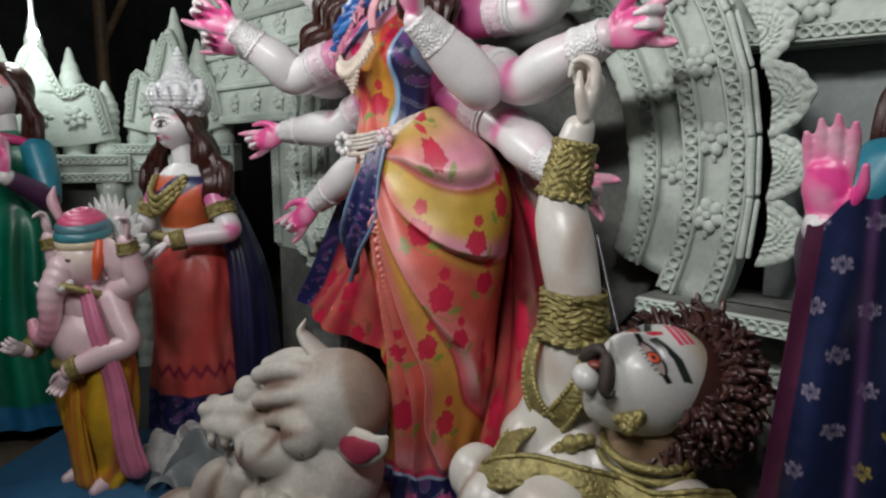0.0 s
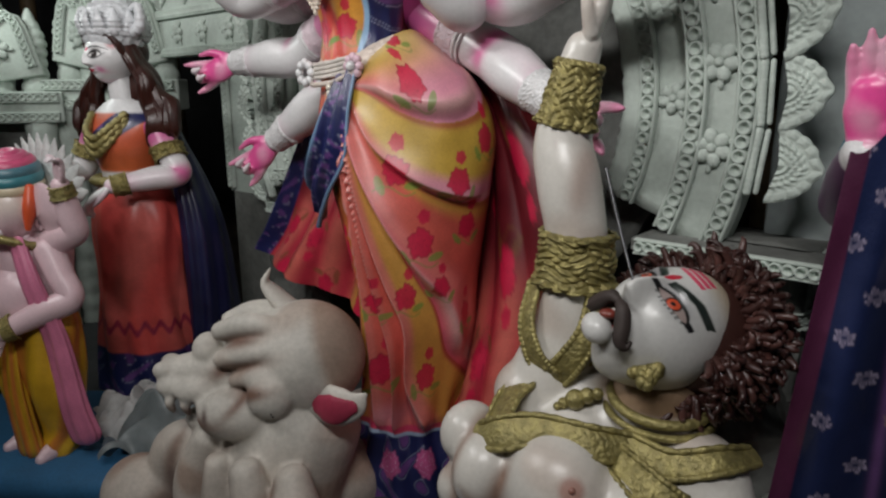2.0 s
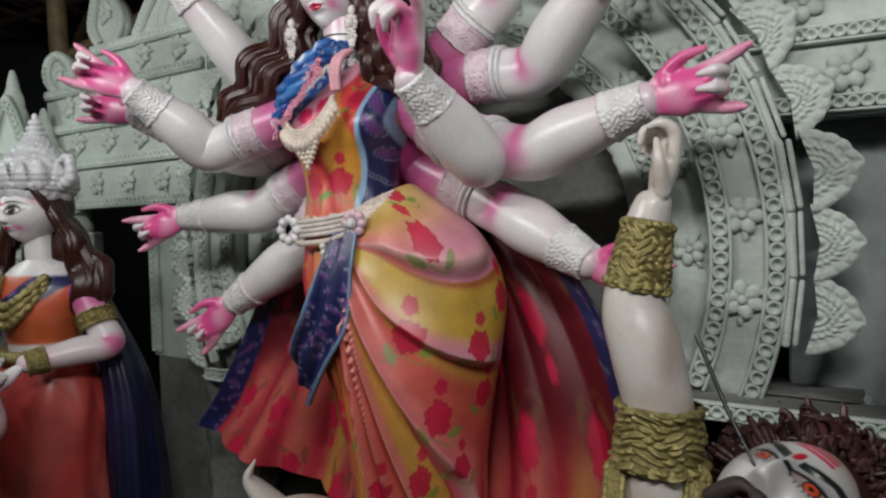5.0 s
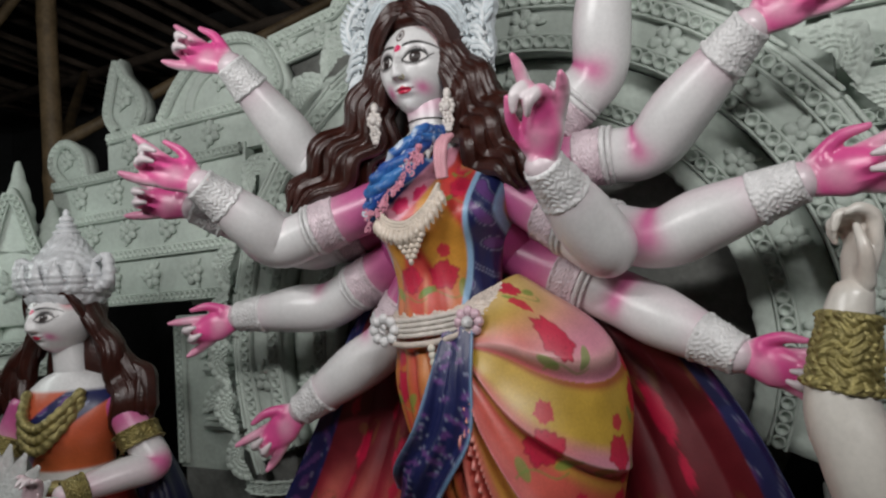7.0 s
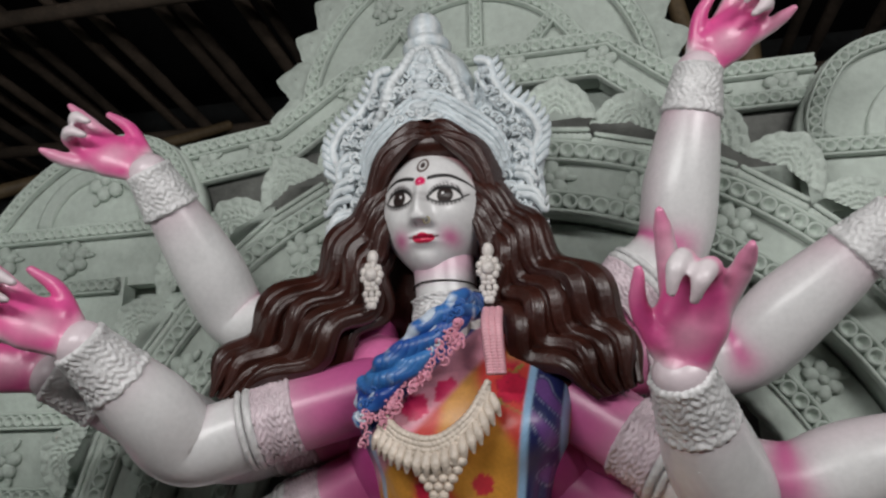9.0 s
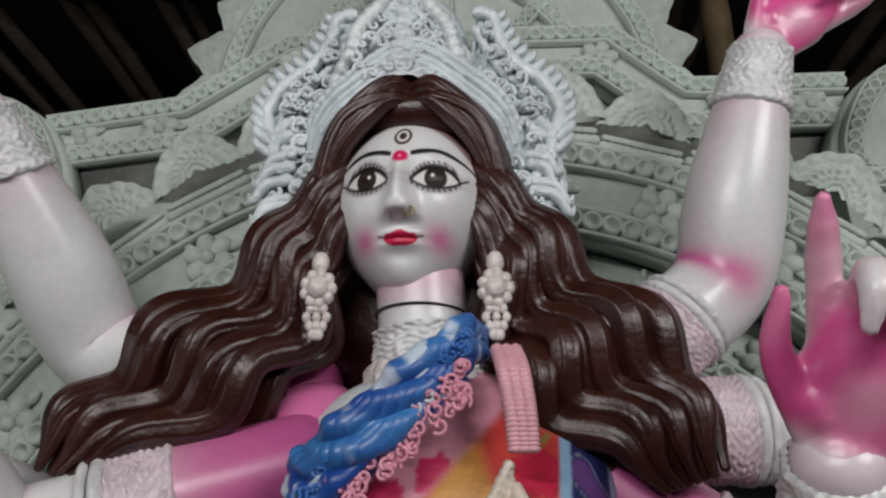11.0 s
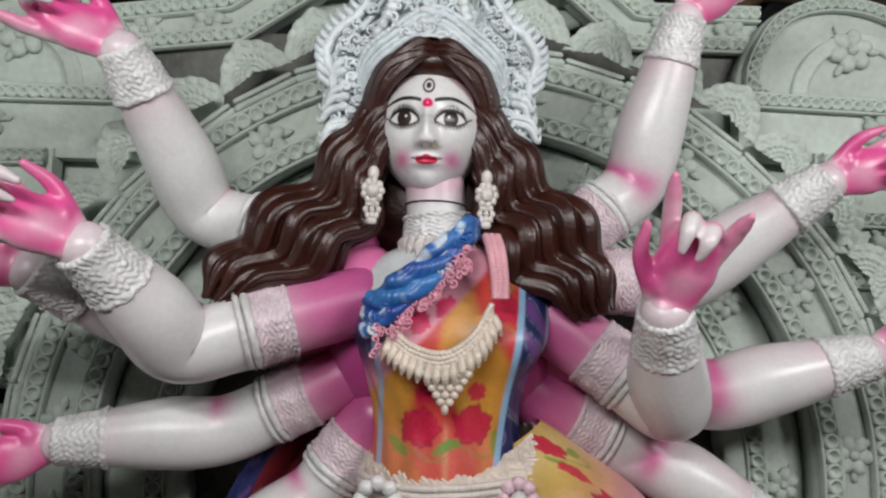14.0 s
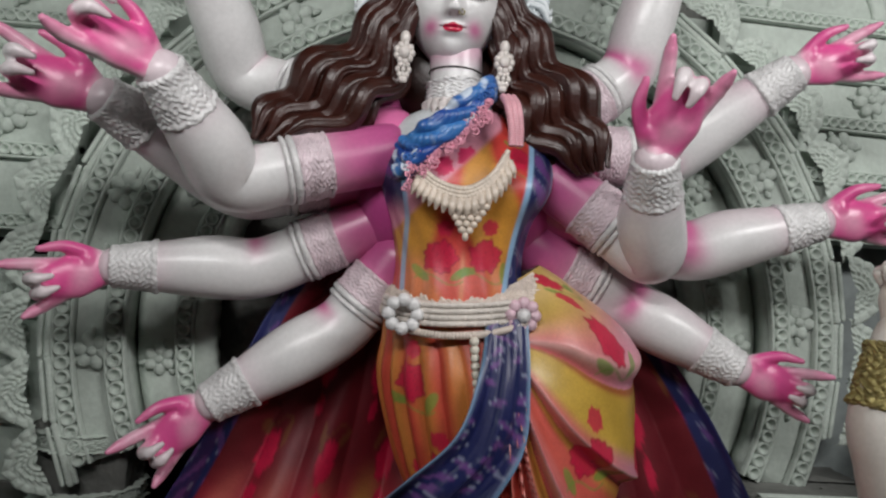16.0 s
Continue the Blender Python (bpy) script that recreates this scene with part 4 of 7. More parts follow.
    for j in range(3):          # beaded cord from the shoulder
        k.tube([(0.070 + 0.011 * j, 1.50, 1.832), (0.074 + 0.011 * j, 1.45, 1.80), (0.080 + 0.010 * j, 1.428, 1.755), (0.084 + 0.009 * j, 1.428, 1.715)], [0.0062] * 4, CLOTH, (0.78, 0.40, 0.46), n=110, seg=8, swell=lambda s, g: 1 + 0.35 * np.abs(np.sin(s * 80)))
    # broad necklace: rows of beads, a fringe of leaves, and a stepped pendant
    CREAM = (0.74, 0.64, 0.54)
    for j in range(4):
        o = 0.0085 * j
        k.tube([(-0.100 - 0.3 * o, 1.440, 1.652 - o), (-0.060, 1.418, 1.622 - o), (-0.005, 1.408, 1.613 - o), (0.045, 1.416, 1.645 - o), (0.078, 1.434, 1.70 - 0.8 * o)], [0.0052] * 5, SILVER, CREAM, n=110, seg=8, swell=lambda s, g: 1 + 0.3 * np.abs(np.sin(s * 90 + j)))
    for i in range(17):
        q = spline([(-0.104, 1.440, 1.618), (-0.060, 1.414, 1.588), (-0.003, 1.405, 1.578), (0.050, 1.412, 1.612), (0.084, 1.432, 1.668)], 17)[i]
        t = (i - 8) / 8
        k.tube([q + (0, 0, 0.010), q + (0.006 * t, -0.004, -0.006), q + (0.012 * t, 0.0, -0.021)], [0.007, 0.0085, 0.003], SILVER, CREAM, n=12, seg=8)
    for j in range(5):
        for i in range(6 - j):
            k.blob((-0.001 + (i - (5 - j) / 2) * 0.0155, 1.408 + 0.002 * j, 1.578 - j * 0.0125), (0.0086, 0.009, 0.0082), SILVER, nu=10, nv=7, col=CREAM)
    k.blob((-0.001, 1.416, 1.515), (0.007, 0.008, 0.010), SILVER, nu=10, nv=7, col=CREAM)
    # belt: five cords, beads and a rosette
    for j in range(4):
        z = 1.372 - 0.013 * j
        k.tube([(-0.15, 1.62, z), (-0.145, 1.52, z), (-0.06, 1.455, z - 0.004), (0.03, 1.440, z + 0.002), (0.09, 1.437, z + 0.010), (0.135, 1.442, z + 0.018)], [0.0062] * 6, SILVER, (0.74, 0.68, 0.62), n=120, seg=8, swell=lambda s, g: 1 + 0.2 * np.abs(np.sin(s * 110)))
    for i in range(54):
        q = spline([(-0.14, 1.5, 1.315), (-0.05, 1.435, 1.308), (0.04, 1.428, 1.314), (0.10, 1.425, 1.328), (0.14, 1.430, 1.345)], 54)[i]
        k.blob(q, (0.0075, 0.0075, 0.0085), SILVER, (0.72, 0.62, 0.54), nu=8, nv=6)
    for i in range(8):
        a = i * math.tau / 8
        k.blob((0.135 + 0.026 * math.cos(a), 1.435, 1.36 + 0.026 * math.sin(a)), (0.014, 0.012, 0.014), SILVER, mix3(WHITE, PINK, np.array(0.35)), nu=8, nv=6)
        k.blob((-0.115 + 0.03 * math.cos(a), 1.455, 1.345 + 0.03 * math.sin(a)), (0.015, 0.012, 0.015), SILVER, nu=8, nv=6)
    k.blob((0.135, 1.425, 1.36), (0.016, 0.014, 0.016), SILVER, nu=8, nv=6)
    for j in range(11):
        k.blob((0.035 + 0.002 * j, 1.425, 1.30 - 0.017 * j), (0.011 * (1 - 0.03 * j), 0.011, 0.011), SILVER, mix3(WHITE, (0.7, 0.55, 0.2), np.array(0.3)), nu=9, nv=6)

    # scalloped waistband of cream relief, riding up over the bent hip
    def hip(x, z):
        return 0.075 * step(0.07, 0.26, x) * step(1.12, 1.36, z)
    lathe_y(k, [(1.322, -0.158, 0.285, 1.440, 1.78), (1.345, -0.157, 0.250, 1.452, 1.77), (1.385, -0.148, 0.205, 1.470, 1.75), (1.408, -0.125, 0.185, 1.495, 1.73)], SILVER, (0.72, 0.62, 0.54), seg=360,
            fold=lambda z, a: 0.003 + 0.005 * np.abs(np.sin(a * 45 + 2 * np.sin(z * 160))) * np.abs(np.sin(z * 130 + np.sin(a * 30))) - 0.02 * (z < 1.326 + 0.012 * np.abs(np.sin(a * 24))), raised=hip)
    # skirt
    blooms = [(0.21, 1.37, 0.036), (0.43, 1.375, 0.028), (0.385, 1.265, 0.034), (0.307, 1.07, 0.042), (0.505, 1.04, 0.037), (0.395, 0.86, 0.042), (0.47, 0.725, 0.030), (0.340, 0.69, 0.036), (0.20, 0.66, 0.036), (0.225, 0.437, 0.048), (0.43, 0.42, 0.042),
              (-0.06, 1.20, 0.038), (-0.01, 1.02, 0.036), (-0.09, 0.95, 0.034), (0.03, 0.80, 0.036), (0.58, 0.90, 0.036), (0.60, 0.62, 0.036), (0.62, 1.15, 0.034), (-0.10, 0.62, 0.034), (0.06, 0.36, 0.034)]
    keep = [(x, z, r * 1.18, math.sin(x * 50 + z * 20) * 0.5) for x, z, r in blooms]
    edges = ((-60.0, 0.0), (50.0, 75.0), (82.0, 75.0), (90.0, 34.0), (92.0, 20.0), (93.5, 14.0), (95.5, 8.0), (99.0, 3.0), (106.0, 0.0))
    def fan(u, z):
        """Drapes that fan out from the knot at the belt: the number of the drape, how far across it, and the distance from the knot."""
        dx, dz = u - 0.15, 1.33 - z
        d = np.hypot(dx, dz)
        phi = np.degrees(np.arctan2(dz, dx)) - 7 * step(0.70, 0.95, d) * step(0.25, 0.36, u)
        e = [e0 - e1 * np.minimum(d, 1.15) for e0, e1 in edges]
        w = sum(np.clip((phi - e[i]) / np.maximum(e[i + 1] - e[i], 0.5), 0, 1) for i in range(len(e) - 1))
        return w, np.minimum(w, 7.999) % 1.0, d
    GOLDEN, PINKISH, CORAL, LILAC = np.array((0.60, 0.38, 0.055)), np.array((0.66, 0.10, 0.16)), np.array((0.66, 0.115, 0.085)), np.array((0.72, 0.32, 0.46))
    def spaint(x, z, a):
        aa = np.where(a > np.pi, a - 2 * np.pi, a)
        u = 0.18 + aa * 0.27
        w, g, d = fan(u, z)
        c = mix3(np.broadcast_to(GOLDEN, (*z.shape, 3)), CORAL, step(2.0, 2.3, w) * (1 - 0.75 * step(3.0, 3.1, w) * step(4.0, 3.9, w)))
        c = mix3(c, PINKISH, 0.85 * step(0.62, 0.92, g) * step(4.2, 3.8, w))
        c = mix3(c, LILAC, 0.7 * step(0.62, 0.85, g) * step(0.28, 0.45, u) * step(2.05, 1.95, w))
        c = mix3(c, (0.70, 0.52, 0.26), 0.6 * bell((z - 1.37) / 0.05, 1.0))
        # pale crests and dark creases paint fold highlight and shade onto the cloth
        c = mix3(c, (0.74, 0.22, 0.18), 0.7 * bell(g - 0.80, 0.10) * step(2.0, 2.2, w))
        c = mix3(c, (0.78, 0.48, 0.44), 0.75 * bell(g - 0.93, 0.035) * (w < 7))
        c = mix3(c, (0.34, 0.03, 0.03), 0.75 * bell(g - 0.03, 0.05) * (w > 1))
        pleat = step(0.10, 0.05, u - 0.08 * (1.3 - z)) * step(1.345, 1.33, z) * step(0.62, 0.85, z)
        c = mix3(c, mix3((0.54, 0.06, 0.035), (0.60, 0.22, 0.04), 0.5 + 0.5 * np.sin(u * 75 + z * 3)), pleat * 0.9)
        c = mix3(c, (0.64, 0.36, 0.05), 0.85 * bell((u - 0.055 - 0.03 * np.sin(z * 3)) / 0.045, 1.0) * step(0.85, 0.6, z))
        c = mix3(c, (0.72, 0.34, 0.42), 0.6 * bell((z - 0.27) / 0.05, 1.0) * bell((u - 0.28) / 0.10, 1.0))
        c = flowers(c, u, z, keep)
        c = mix3(c, (0.62, 0.03, 0.13), 0.8 * step(0.012, 0.008, np.abs(z - 0.222)))
        hem = step(0.210, 0.202, z)
        b = border(u, z, 26)
        for cx in np.arange(-0.5, 0.9, 0.16):
            o, lines = rose(u, z, cx, 0.11, 0.052, cx)
            b = mix3(b, (0.55, 0.10, 0.28), step(1.1, 0.9, o))
            b = mix3(b, (0.75, 0.72, 0.8), 0.7 * step(0.12, 0.03, lines) * (o < 1.0))
        c = mix3(c, b, hem)
        c = mix3(c, (0.35, 0.45, 0.6), step(0.008, 0.004, np.abs(z - 0.205)))
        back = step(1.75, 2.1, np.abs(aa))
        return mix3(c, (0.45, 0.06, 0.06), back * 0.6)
    def sfold(z, a):
        aa = np.where(a > np.pi, a - 2 * np.pi, a)
        u = 0.18 + aa * 0.27
        w, g, d = fan(u, z)
        pleat = step(0.10, 0.05, u - 0.08 * (1.3 - z)) * step(0.62, 0.85, z)
        on = step(0.05, 0.22, d) * step(0.19, 0.27, z) * step(1.75, 1.25, np.abs(aa)) * (1 - pleat)
        ridge = (0.044 + 0.026 * step(2.0, 3.2, w)) * (g ** 2.2 * step(1.0, 0.90, g) - 0.25) * on * step(7.0, 6.5, w)
        pl = 0.014 * np.abs(np.sin(u * 62 + 0.8 * np.sin(z * 4))) * pleat * step(1.34, 1.2, z)
        skirt = 0.010 * np.sin(aa * 13 + 1.5 * np.sin(z * 5)) * step(0.5, 0.1, z)
        return ridge + pl + skirt + 0.012 * step(0.21, 0.0, z)
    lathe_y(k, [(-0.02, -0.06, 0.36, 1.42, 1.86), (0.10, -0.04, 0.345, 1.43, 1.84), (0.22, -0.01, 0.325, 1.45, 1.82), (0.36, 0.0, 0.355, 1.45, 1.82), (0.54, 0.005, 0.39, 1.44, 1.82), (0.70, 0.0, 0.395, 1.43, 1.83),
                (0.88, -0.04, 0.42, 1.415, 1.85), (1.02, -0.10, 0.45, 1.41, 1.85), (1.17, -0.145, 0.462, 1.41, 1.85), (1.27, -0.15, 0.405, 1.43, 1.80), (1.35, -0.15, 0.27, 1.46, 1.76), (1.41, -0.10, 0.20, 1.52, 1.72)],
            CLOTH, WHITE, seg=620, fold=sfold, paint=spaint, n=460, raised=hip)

    # hanging navy end of the sari, from the belt
    def strip(rows, n=70, m=26, wave=0.012, painter=None, thick=0.012):
        """A hanging cloth between two edges: rows of (left point, right point)."""
        l, r = spline([q[0] for q in rows], n), spline([q[1] for q in rows], n)
        t = np.linspace(0, 1, m)[None, :, None]
        p = l[:, None] * (1 - t) + r[:, None] * t
        s = np.linspace(0, 1, n)[:, None]
        p[..., 1] -= wave * (np.sin(t[..., 0] * 11 + s * 4) + 0.6 * np.abs(np.sin(t[..., 0] * 17 - s * 2))) * (0.4 + s)
        q = p[:, ::-1].copy()
        q[..., 1] += thick
        col = painter(s + 0 * t[..., 0], t[..., 0] + 0 * s, p)
        k.grid(np.concatenate([p, q], 1), CLOTH, np.concatenate([col, col[:, ::-1]], 1))
    def navy(s, t, p):
        c = border(t * 0.14, s * 0.8, 44)
        return mix3(c, (0.20, 0.34, 0.52), step(0.05, 0.03, np.minimum(t, 1 - t)))
    strip([((0.060, 1.435, 1.335), (0.145, 1.43, 1.36)), ((0.045, 1.395, 1.24), (0.150, 1.390, 1.24)), ((0.005, 1.375, 1.12), (0.145, 1.380, 1.10)), ((-0.085, 1.42, 1.01), (0.085, 1.375, 0.99)), ((-0.135, 1.50, 0.93), (0.0, 1.405, 0.87))], painter=navy)
    # the back drape, a wide cloak with a navy border
    def cloak(s, t, p, shade=0.60):
        # crimson to coral stripes stand in for folds and their highlights
        c = mix3((0.46, 0.025, 0.05), (0.64, 0.14, 0.11), 0.5 + 0.5 * np.sin(t * 34 + s * 2))
        c = mix3(c, (0.64, 0.34, 0.06), 0.8 * bell((t - 0.74) / 0.05, 1.0) * step(0.5, 0.7, s))
        # shadow behind her body is painted into the upper cloak as dark maroon
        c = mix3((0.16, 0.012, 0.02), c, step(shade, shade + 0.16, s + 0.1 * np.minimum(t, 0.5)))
        c = flowers(c, t * 1.0, s * 0.8, [(0.16 + 0.26 * i + 0.12 * (j % 2), 0.30 + 0.16 * j, 0.045, i + j) for i in range(4) for j in range(4)], leaf=(0.22, 0.08, 0.03))
        return mix3(c, mix3(border(t, s, 40), (0.02, 0.025, 0.13), 0.3 + 0 * s), step(0.10, 0.09, np.minimum(t, 1 - t)))
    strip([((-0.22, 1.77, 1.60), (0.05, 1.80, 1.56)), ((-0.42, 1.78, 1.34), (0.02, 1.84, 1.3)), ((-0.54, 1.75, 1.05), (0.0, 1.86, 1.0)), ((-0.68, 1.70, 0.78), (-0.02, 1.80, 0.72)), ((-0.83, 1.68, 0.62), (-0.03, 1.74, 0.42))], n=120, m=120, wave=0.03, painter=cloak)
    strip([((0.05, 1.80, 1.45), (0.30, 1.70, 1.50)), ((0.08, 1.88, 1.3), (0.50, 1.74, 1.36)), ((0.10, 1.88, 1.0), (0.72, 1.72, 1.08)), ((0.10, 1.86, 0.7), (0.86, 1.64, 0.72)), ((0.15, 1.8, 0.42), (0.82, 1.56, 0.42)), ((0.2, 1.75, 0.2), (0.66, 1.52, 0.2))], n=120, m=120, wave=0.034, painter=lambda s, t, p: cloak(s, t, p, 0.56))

    # neck, head, ears
    k.tube([(-0.005, 1.64, 1.74), (-0.02, 1.625, 1.84), (-0.03, 1.62, 1.96)], [0.085, 0.064, 0.062], SKIN, n=20, seg=28, paint=lambda s, a, p: mix3(WHITE, ROSE, 0.5 * step(0.72, 0.95, s)))
    for i in range(11):         # lace points hanging from the choker, longest in front
        a = radians(-75 + 15 * i)
        ln = 0.034 * math.cos(a * 0.9) + 0.004
        q = np.array((-0.018 + 0.075 * math.sin(a), 1.625 - 0.075 * math.cos(a), 1.828))
        k.tube([q, q + (0.004 * math.sin(a), -0.010 * math.cos(a), -0.5 * ln), q + (0.008 * math.sin(a), -0.016 * math.cos(a), -ln)], [0.009, 0.010, 0.004], SILVER, (0.74, 0.68, 0.66), n=14, seg=10, flat=0.6, swell=lambda s, g: 1 + 0.2 * np.abs(np.sin(s * 14)))
    k.cuff((-0.015, 1.625, 1.815), (-0.022, 1.625, 1.885), 0.073, 0.065, SILVER, lift=0.008, k=9)
    k.ring((-0.027, 1.62, 1.902), (0, 0.05, 1), 0.0628, 0.0016, MATT, (0.02, 0.01, 0.01))
    HC = (-0.042, 1.625, 2.052)
    head(k, HC, 0.146, Matrix.Rotation(radians(-4), 3, "Z") @ Matrix.Rotation(radians(2), 3, "X"), goddess_face, nu=320, nv=280, jaw=0.38, width=0.785, stretch=0.96)
    # nose ring and ear drops
    k.ring((-0.035, 1.487, 2.004), (0, 1, 0), 0.006, 0.0012, GOLD, n=16, seg=5)
    for s in (-1, 1):
        c = np.array((-0.040 + s * 0.112, 1.535, 1.915))
        for i in range(9):
            a = i * math.tau / 9
            k.blob(c + (0.017 * math.cos(a), -0.008, 0.019 * math.sin(a)), (0.0075, 0.007, 0.0085), SILVER, (0.74, 0.69, 0.65), nu=8, nv=6)
        k.blob(c + (0, -0.012, 0), (0.014, 0.012, 0.015), SILVER, (0.74, 0.69, 0.65), nu=10, nv=7)
        for j in range(4):
            for i in range(-1, 2):
                k.blob(c + (i * (0.0125 - 0.004 * abs(j - 1)), -0.006, -0.026 - 0.011 * j), (0.0062, 0.0055, 0.0075), SILVER, (0.74, 0.69, 0.65), nu=7, nv=5)
        k.blob(c + (0, -0.004, 0.035), (0.012, 0.01, 0.016), SILVER, (0.74, 0.69, 0.65), nu=8, nv=6)

    # hair: a cap, locks swept back from the parting, and the long waves
    k.blob((-0.033, 1.68, 2.10), (0.128, 0.12, 0.125), HAIR, BROWN, nu=28, nv=18)
    k.blob((-0.033, 1.604, 2.186), (0.106, 0.082, 0.046), HAIR, BROWN, nu=28, nv=18)
    k.blob((-0.02, 1.73, 1.93), (0.19, 0.07, 0.17), HAIR, BROWN, nu=24, nv=16)
    k.blob((HC[0], 1.566, 2.218), (0.055, 0.040, 0.030), HAIR, BROWN, nu=24, nv=16, swell=lambda d: 1 + 0.06 * np.cos(9 * np.arctan2(d[..., 2], d[..., 0])) - 0.22 * bell(d[..., 0], 0.15))
    for s in (-1, 1):
        for j in range(8):
            f = j / 7
            lock(k, [(HC[0] - s * 0.004, 1.58 + 0.05 * f, 2.196 + 0.02 * f), (HC[0] + s * (0.030 + 0.01 * f), 1.530 + 0.045 * f, 2.192 + 0.020 * f), (HC[0] + s * (0.086 + 0.012 * f), 1.532 + 0.045 * f, 2.168 + 0.026 * f), (HC[0] + s * (0.121 + 0.012 * f), 1.560 + 0.035 * f, 2.085 + 0.015 * f), (HC[0] + s * (0.122 + 0.018 * f), 1.595 + 0.02 * f, 1.97), (HC[0] + s * (0.125 + 0.03 * f), 1.62, 1.86)], 0.017, amp=0.004, waves=2.5, n=70)
        for j in range(3):      # rolls over the brow
            lock(k, [(HC[0] - s * 0.002, 1.555 - 0.004 * j, 2.216 - 0.012 * j), (HC[0] + s * 0.034, 1.528, 2.214 - 0.014 * j), (HC[0] + s * (0.084 - 0.004 * j), 1.534, 2.172 - 0.012 * j), (HC[0] + s * (0.118 - 0.003 * j), 1.560, 2.085), (HC[0] + s * 0.126, 1.595, 1.99)], 0.016, amp=0.003, waves=2, n=60)
        if s < 0:
            outer = np.array([(0.07, 2.14), (0.140, 2.07), (0.205, 1.97), (0.295, 1.885), (0.375, 1.80), (0.425, 1.70)])
            inner = np.array([(0.07, 2.08), (0.112, 1.98), (0.125, 1.90), (0.170, 1.82), (0.255, 1.755), (0.375, 1.69)])
        else:
            outer = np.array([(0.07, 2.14), (0.140, 2.07), (0.200, 1.985), (0.275, 1.905), (0.340, 1.82), (0.365, 1.70)])
            inner = np.array([(0.07, 2.08), (0.115, 1.98), (0.125, 1.89), (0.150, 1.81), (0.205, 1.745), (0.300, 1.68)])
        vary = random.Random(21 + s)
        for layer in range(2):
            for j in range(12):
                f = j / 11
                p = outer * (1 - f) + inner * f
                depth = [1.60, 1.575, 1.58, 1.56, 1.545, 1.53]
                pts = [(HC[0] + s * q[0] * (1 - 0.05 * layer), depth[i] + 0.05 * layer + 0.014 * math.sin(j * 2.1), q[1] - 0.012 * layer) for i, q in enumerate(p)]
                lock(k, pts, vary.uniform(0.019, 0.027), amp=vary.uniform(0.016, 0.021), waves=vary.uniform(3.35, 3.65), phase=0.7 * layer + f * 1.1 + vary.uniform(-0.25, 0.25), n=130, side=(s * 0.66, -0.5, 0.60))

    # crown
    def crown_col(s, a, p):
        return mix3((0.62, 0.70, 0.74), (0.76, 0.80, 0.81), 0.5 + 0.5 * np.sin(a * 9))
    CX, CY = -0.045, 1.645
    k.tube([(CX, CY, 2.228), (CX, CY, 2.265), (CX, CY, 2.32), (CX, CY, 2.385), (CX, CY, 2.42)], [0.116, 0.108, 0.083, 0.052, 0.044], SILVER, n=150, seg=150, ends=False, paint=crown_col,
           swell=lambda s, a: 1 + 0.07 * np.abs(np.sin(a * 11 + 2 * np.sin(s * 12))) * np.abs(np.sin(s * 26 + np.sin(a * 7))) + 0.06 * bell(np.sin(a * 3.5), 0.35) * bell(np.sin(s * 9), 0.6))
    dome = [(2.36, 0.098), (2.40, 0.086), (2.43, 0.062), (2.445, 0.044), (2.452, 0.052), (2.468, 0.056), (2.482, 0.044), (2.488, 0.036), (2.505, 0.041), (2.525, 0.039), (2.545, 0.027), (2.556, 0.006)]
    k.tube([(CX - 0.012 - 0.10 * (z - 2.36), CY, z) for z, r in dome], [r for z, r in dome], SILVER, n=90, seg=36, paint=crown_col)
    for j, dz in enumerate((0.0, 0.014, 0.027, 0.041, 0.056)):      # beaded bands over the brow
        path = [(HC[0] + sx * (0.138 + 0.005 * j), y, z + dz * 0.9) for sx, y, z in ((-1.04, 1.62, 2.03), (-0.92, 1.57, 2.13), (-0.5, 1.54, 2.185), (0, 1.53, 2.225), (0.5, 1.54, 2.185), (0.92, 1.57, 2.13), (1.04, 1.62, 2.03))]
        path = [(x, y + 0.004, z + 0.020) for x, y, z in path]
        k.tube(path, [0.0078 if j in (1, 3) else 0.0055] * 7, SILVER, n=170, seg=8, paint=crown_col, swell=(lambda s, g: 1 + 0.30 * np.abs(np.sin(s * 130))) if j in (0, 4) else (lambda s, g: 1 + 0.06 * np.sin(s * 80)))
    rng = random.Random(5)
    def curl(x, y, z, r, side):
        """One small raised scroll with a pointed tail."""
        b = rng.uniform(0, 1.6)
        pts = [(x + side * r * 1.9 * math.cos(b - 2.2), y + 0.006, z + r * 1.9 * math.sin(b - 2.2) + r)]
        for i in range(8):
            g, q = b - 1.2 + i * 0.85, r * (1 - 0.11 * i)
            pts.append((x + side * q * math.cos(g), y - 0.0012 * i, z + q * math.sin(g)))
        k.tube(pts, [0.0012] + [r * 0.30] * 7 + [r * 0.34], SILVER, n=26, seg=7, paint=crown_col)
    for s in (-1, 1):       # flame-like side plates with scrolls
        edge = spline([(0.03, 2.22), (0.10, 2.13), (0.13, 2.03), (0.155, 1.955), (0.195, 1.945), (0.19, 2.01), (0.222, 2.07), (0.222, 2.15), (0.236, 2.20), (0.216, 2.255), (0.178, 2.285), (0.152, 2.325), (0.138, 2.375), (0.102, 2.395), (0.094, 2.35), (0.075, 2.31), (0.05, 2.36), (0.01, 2.40), (0.03, 2.22)], 160)
        mid = np.array((0.12, 2.20))
        rows = []
        for q in np.linspace(0.02, 1.0, 44):
            e = mid + (edge - mid) * q * (1 + 0.035 * q * np.abs(np.sin(np.arange(160) * 0.42)))[:, None]
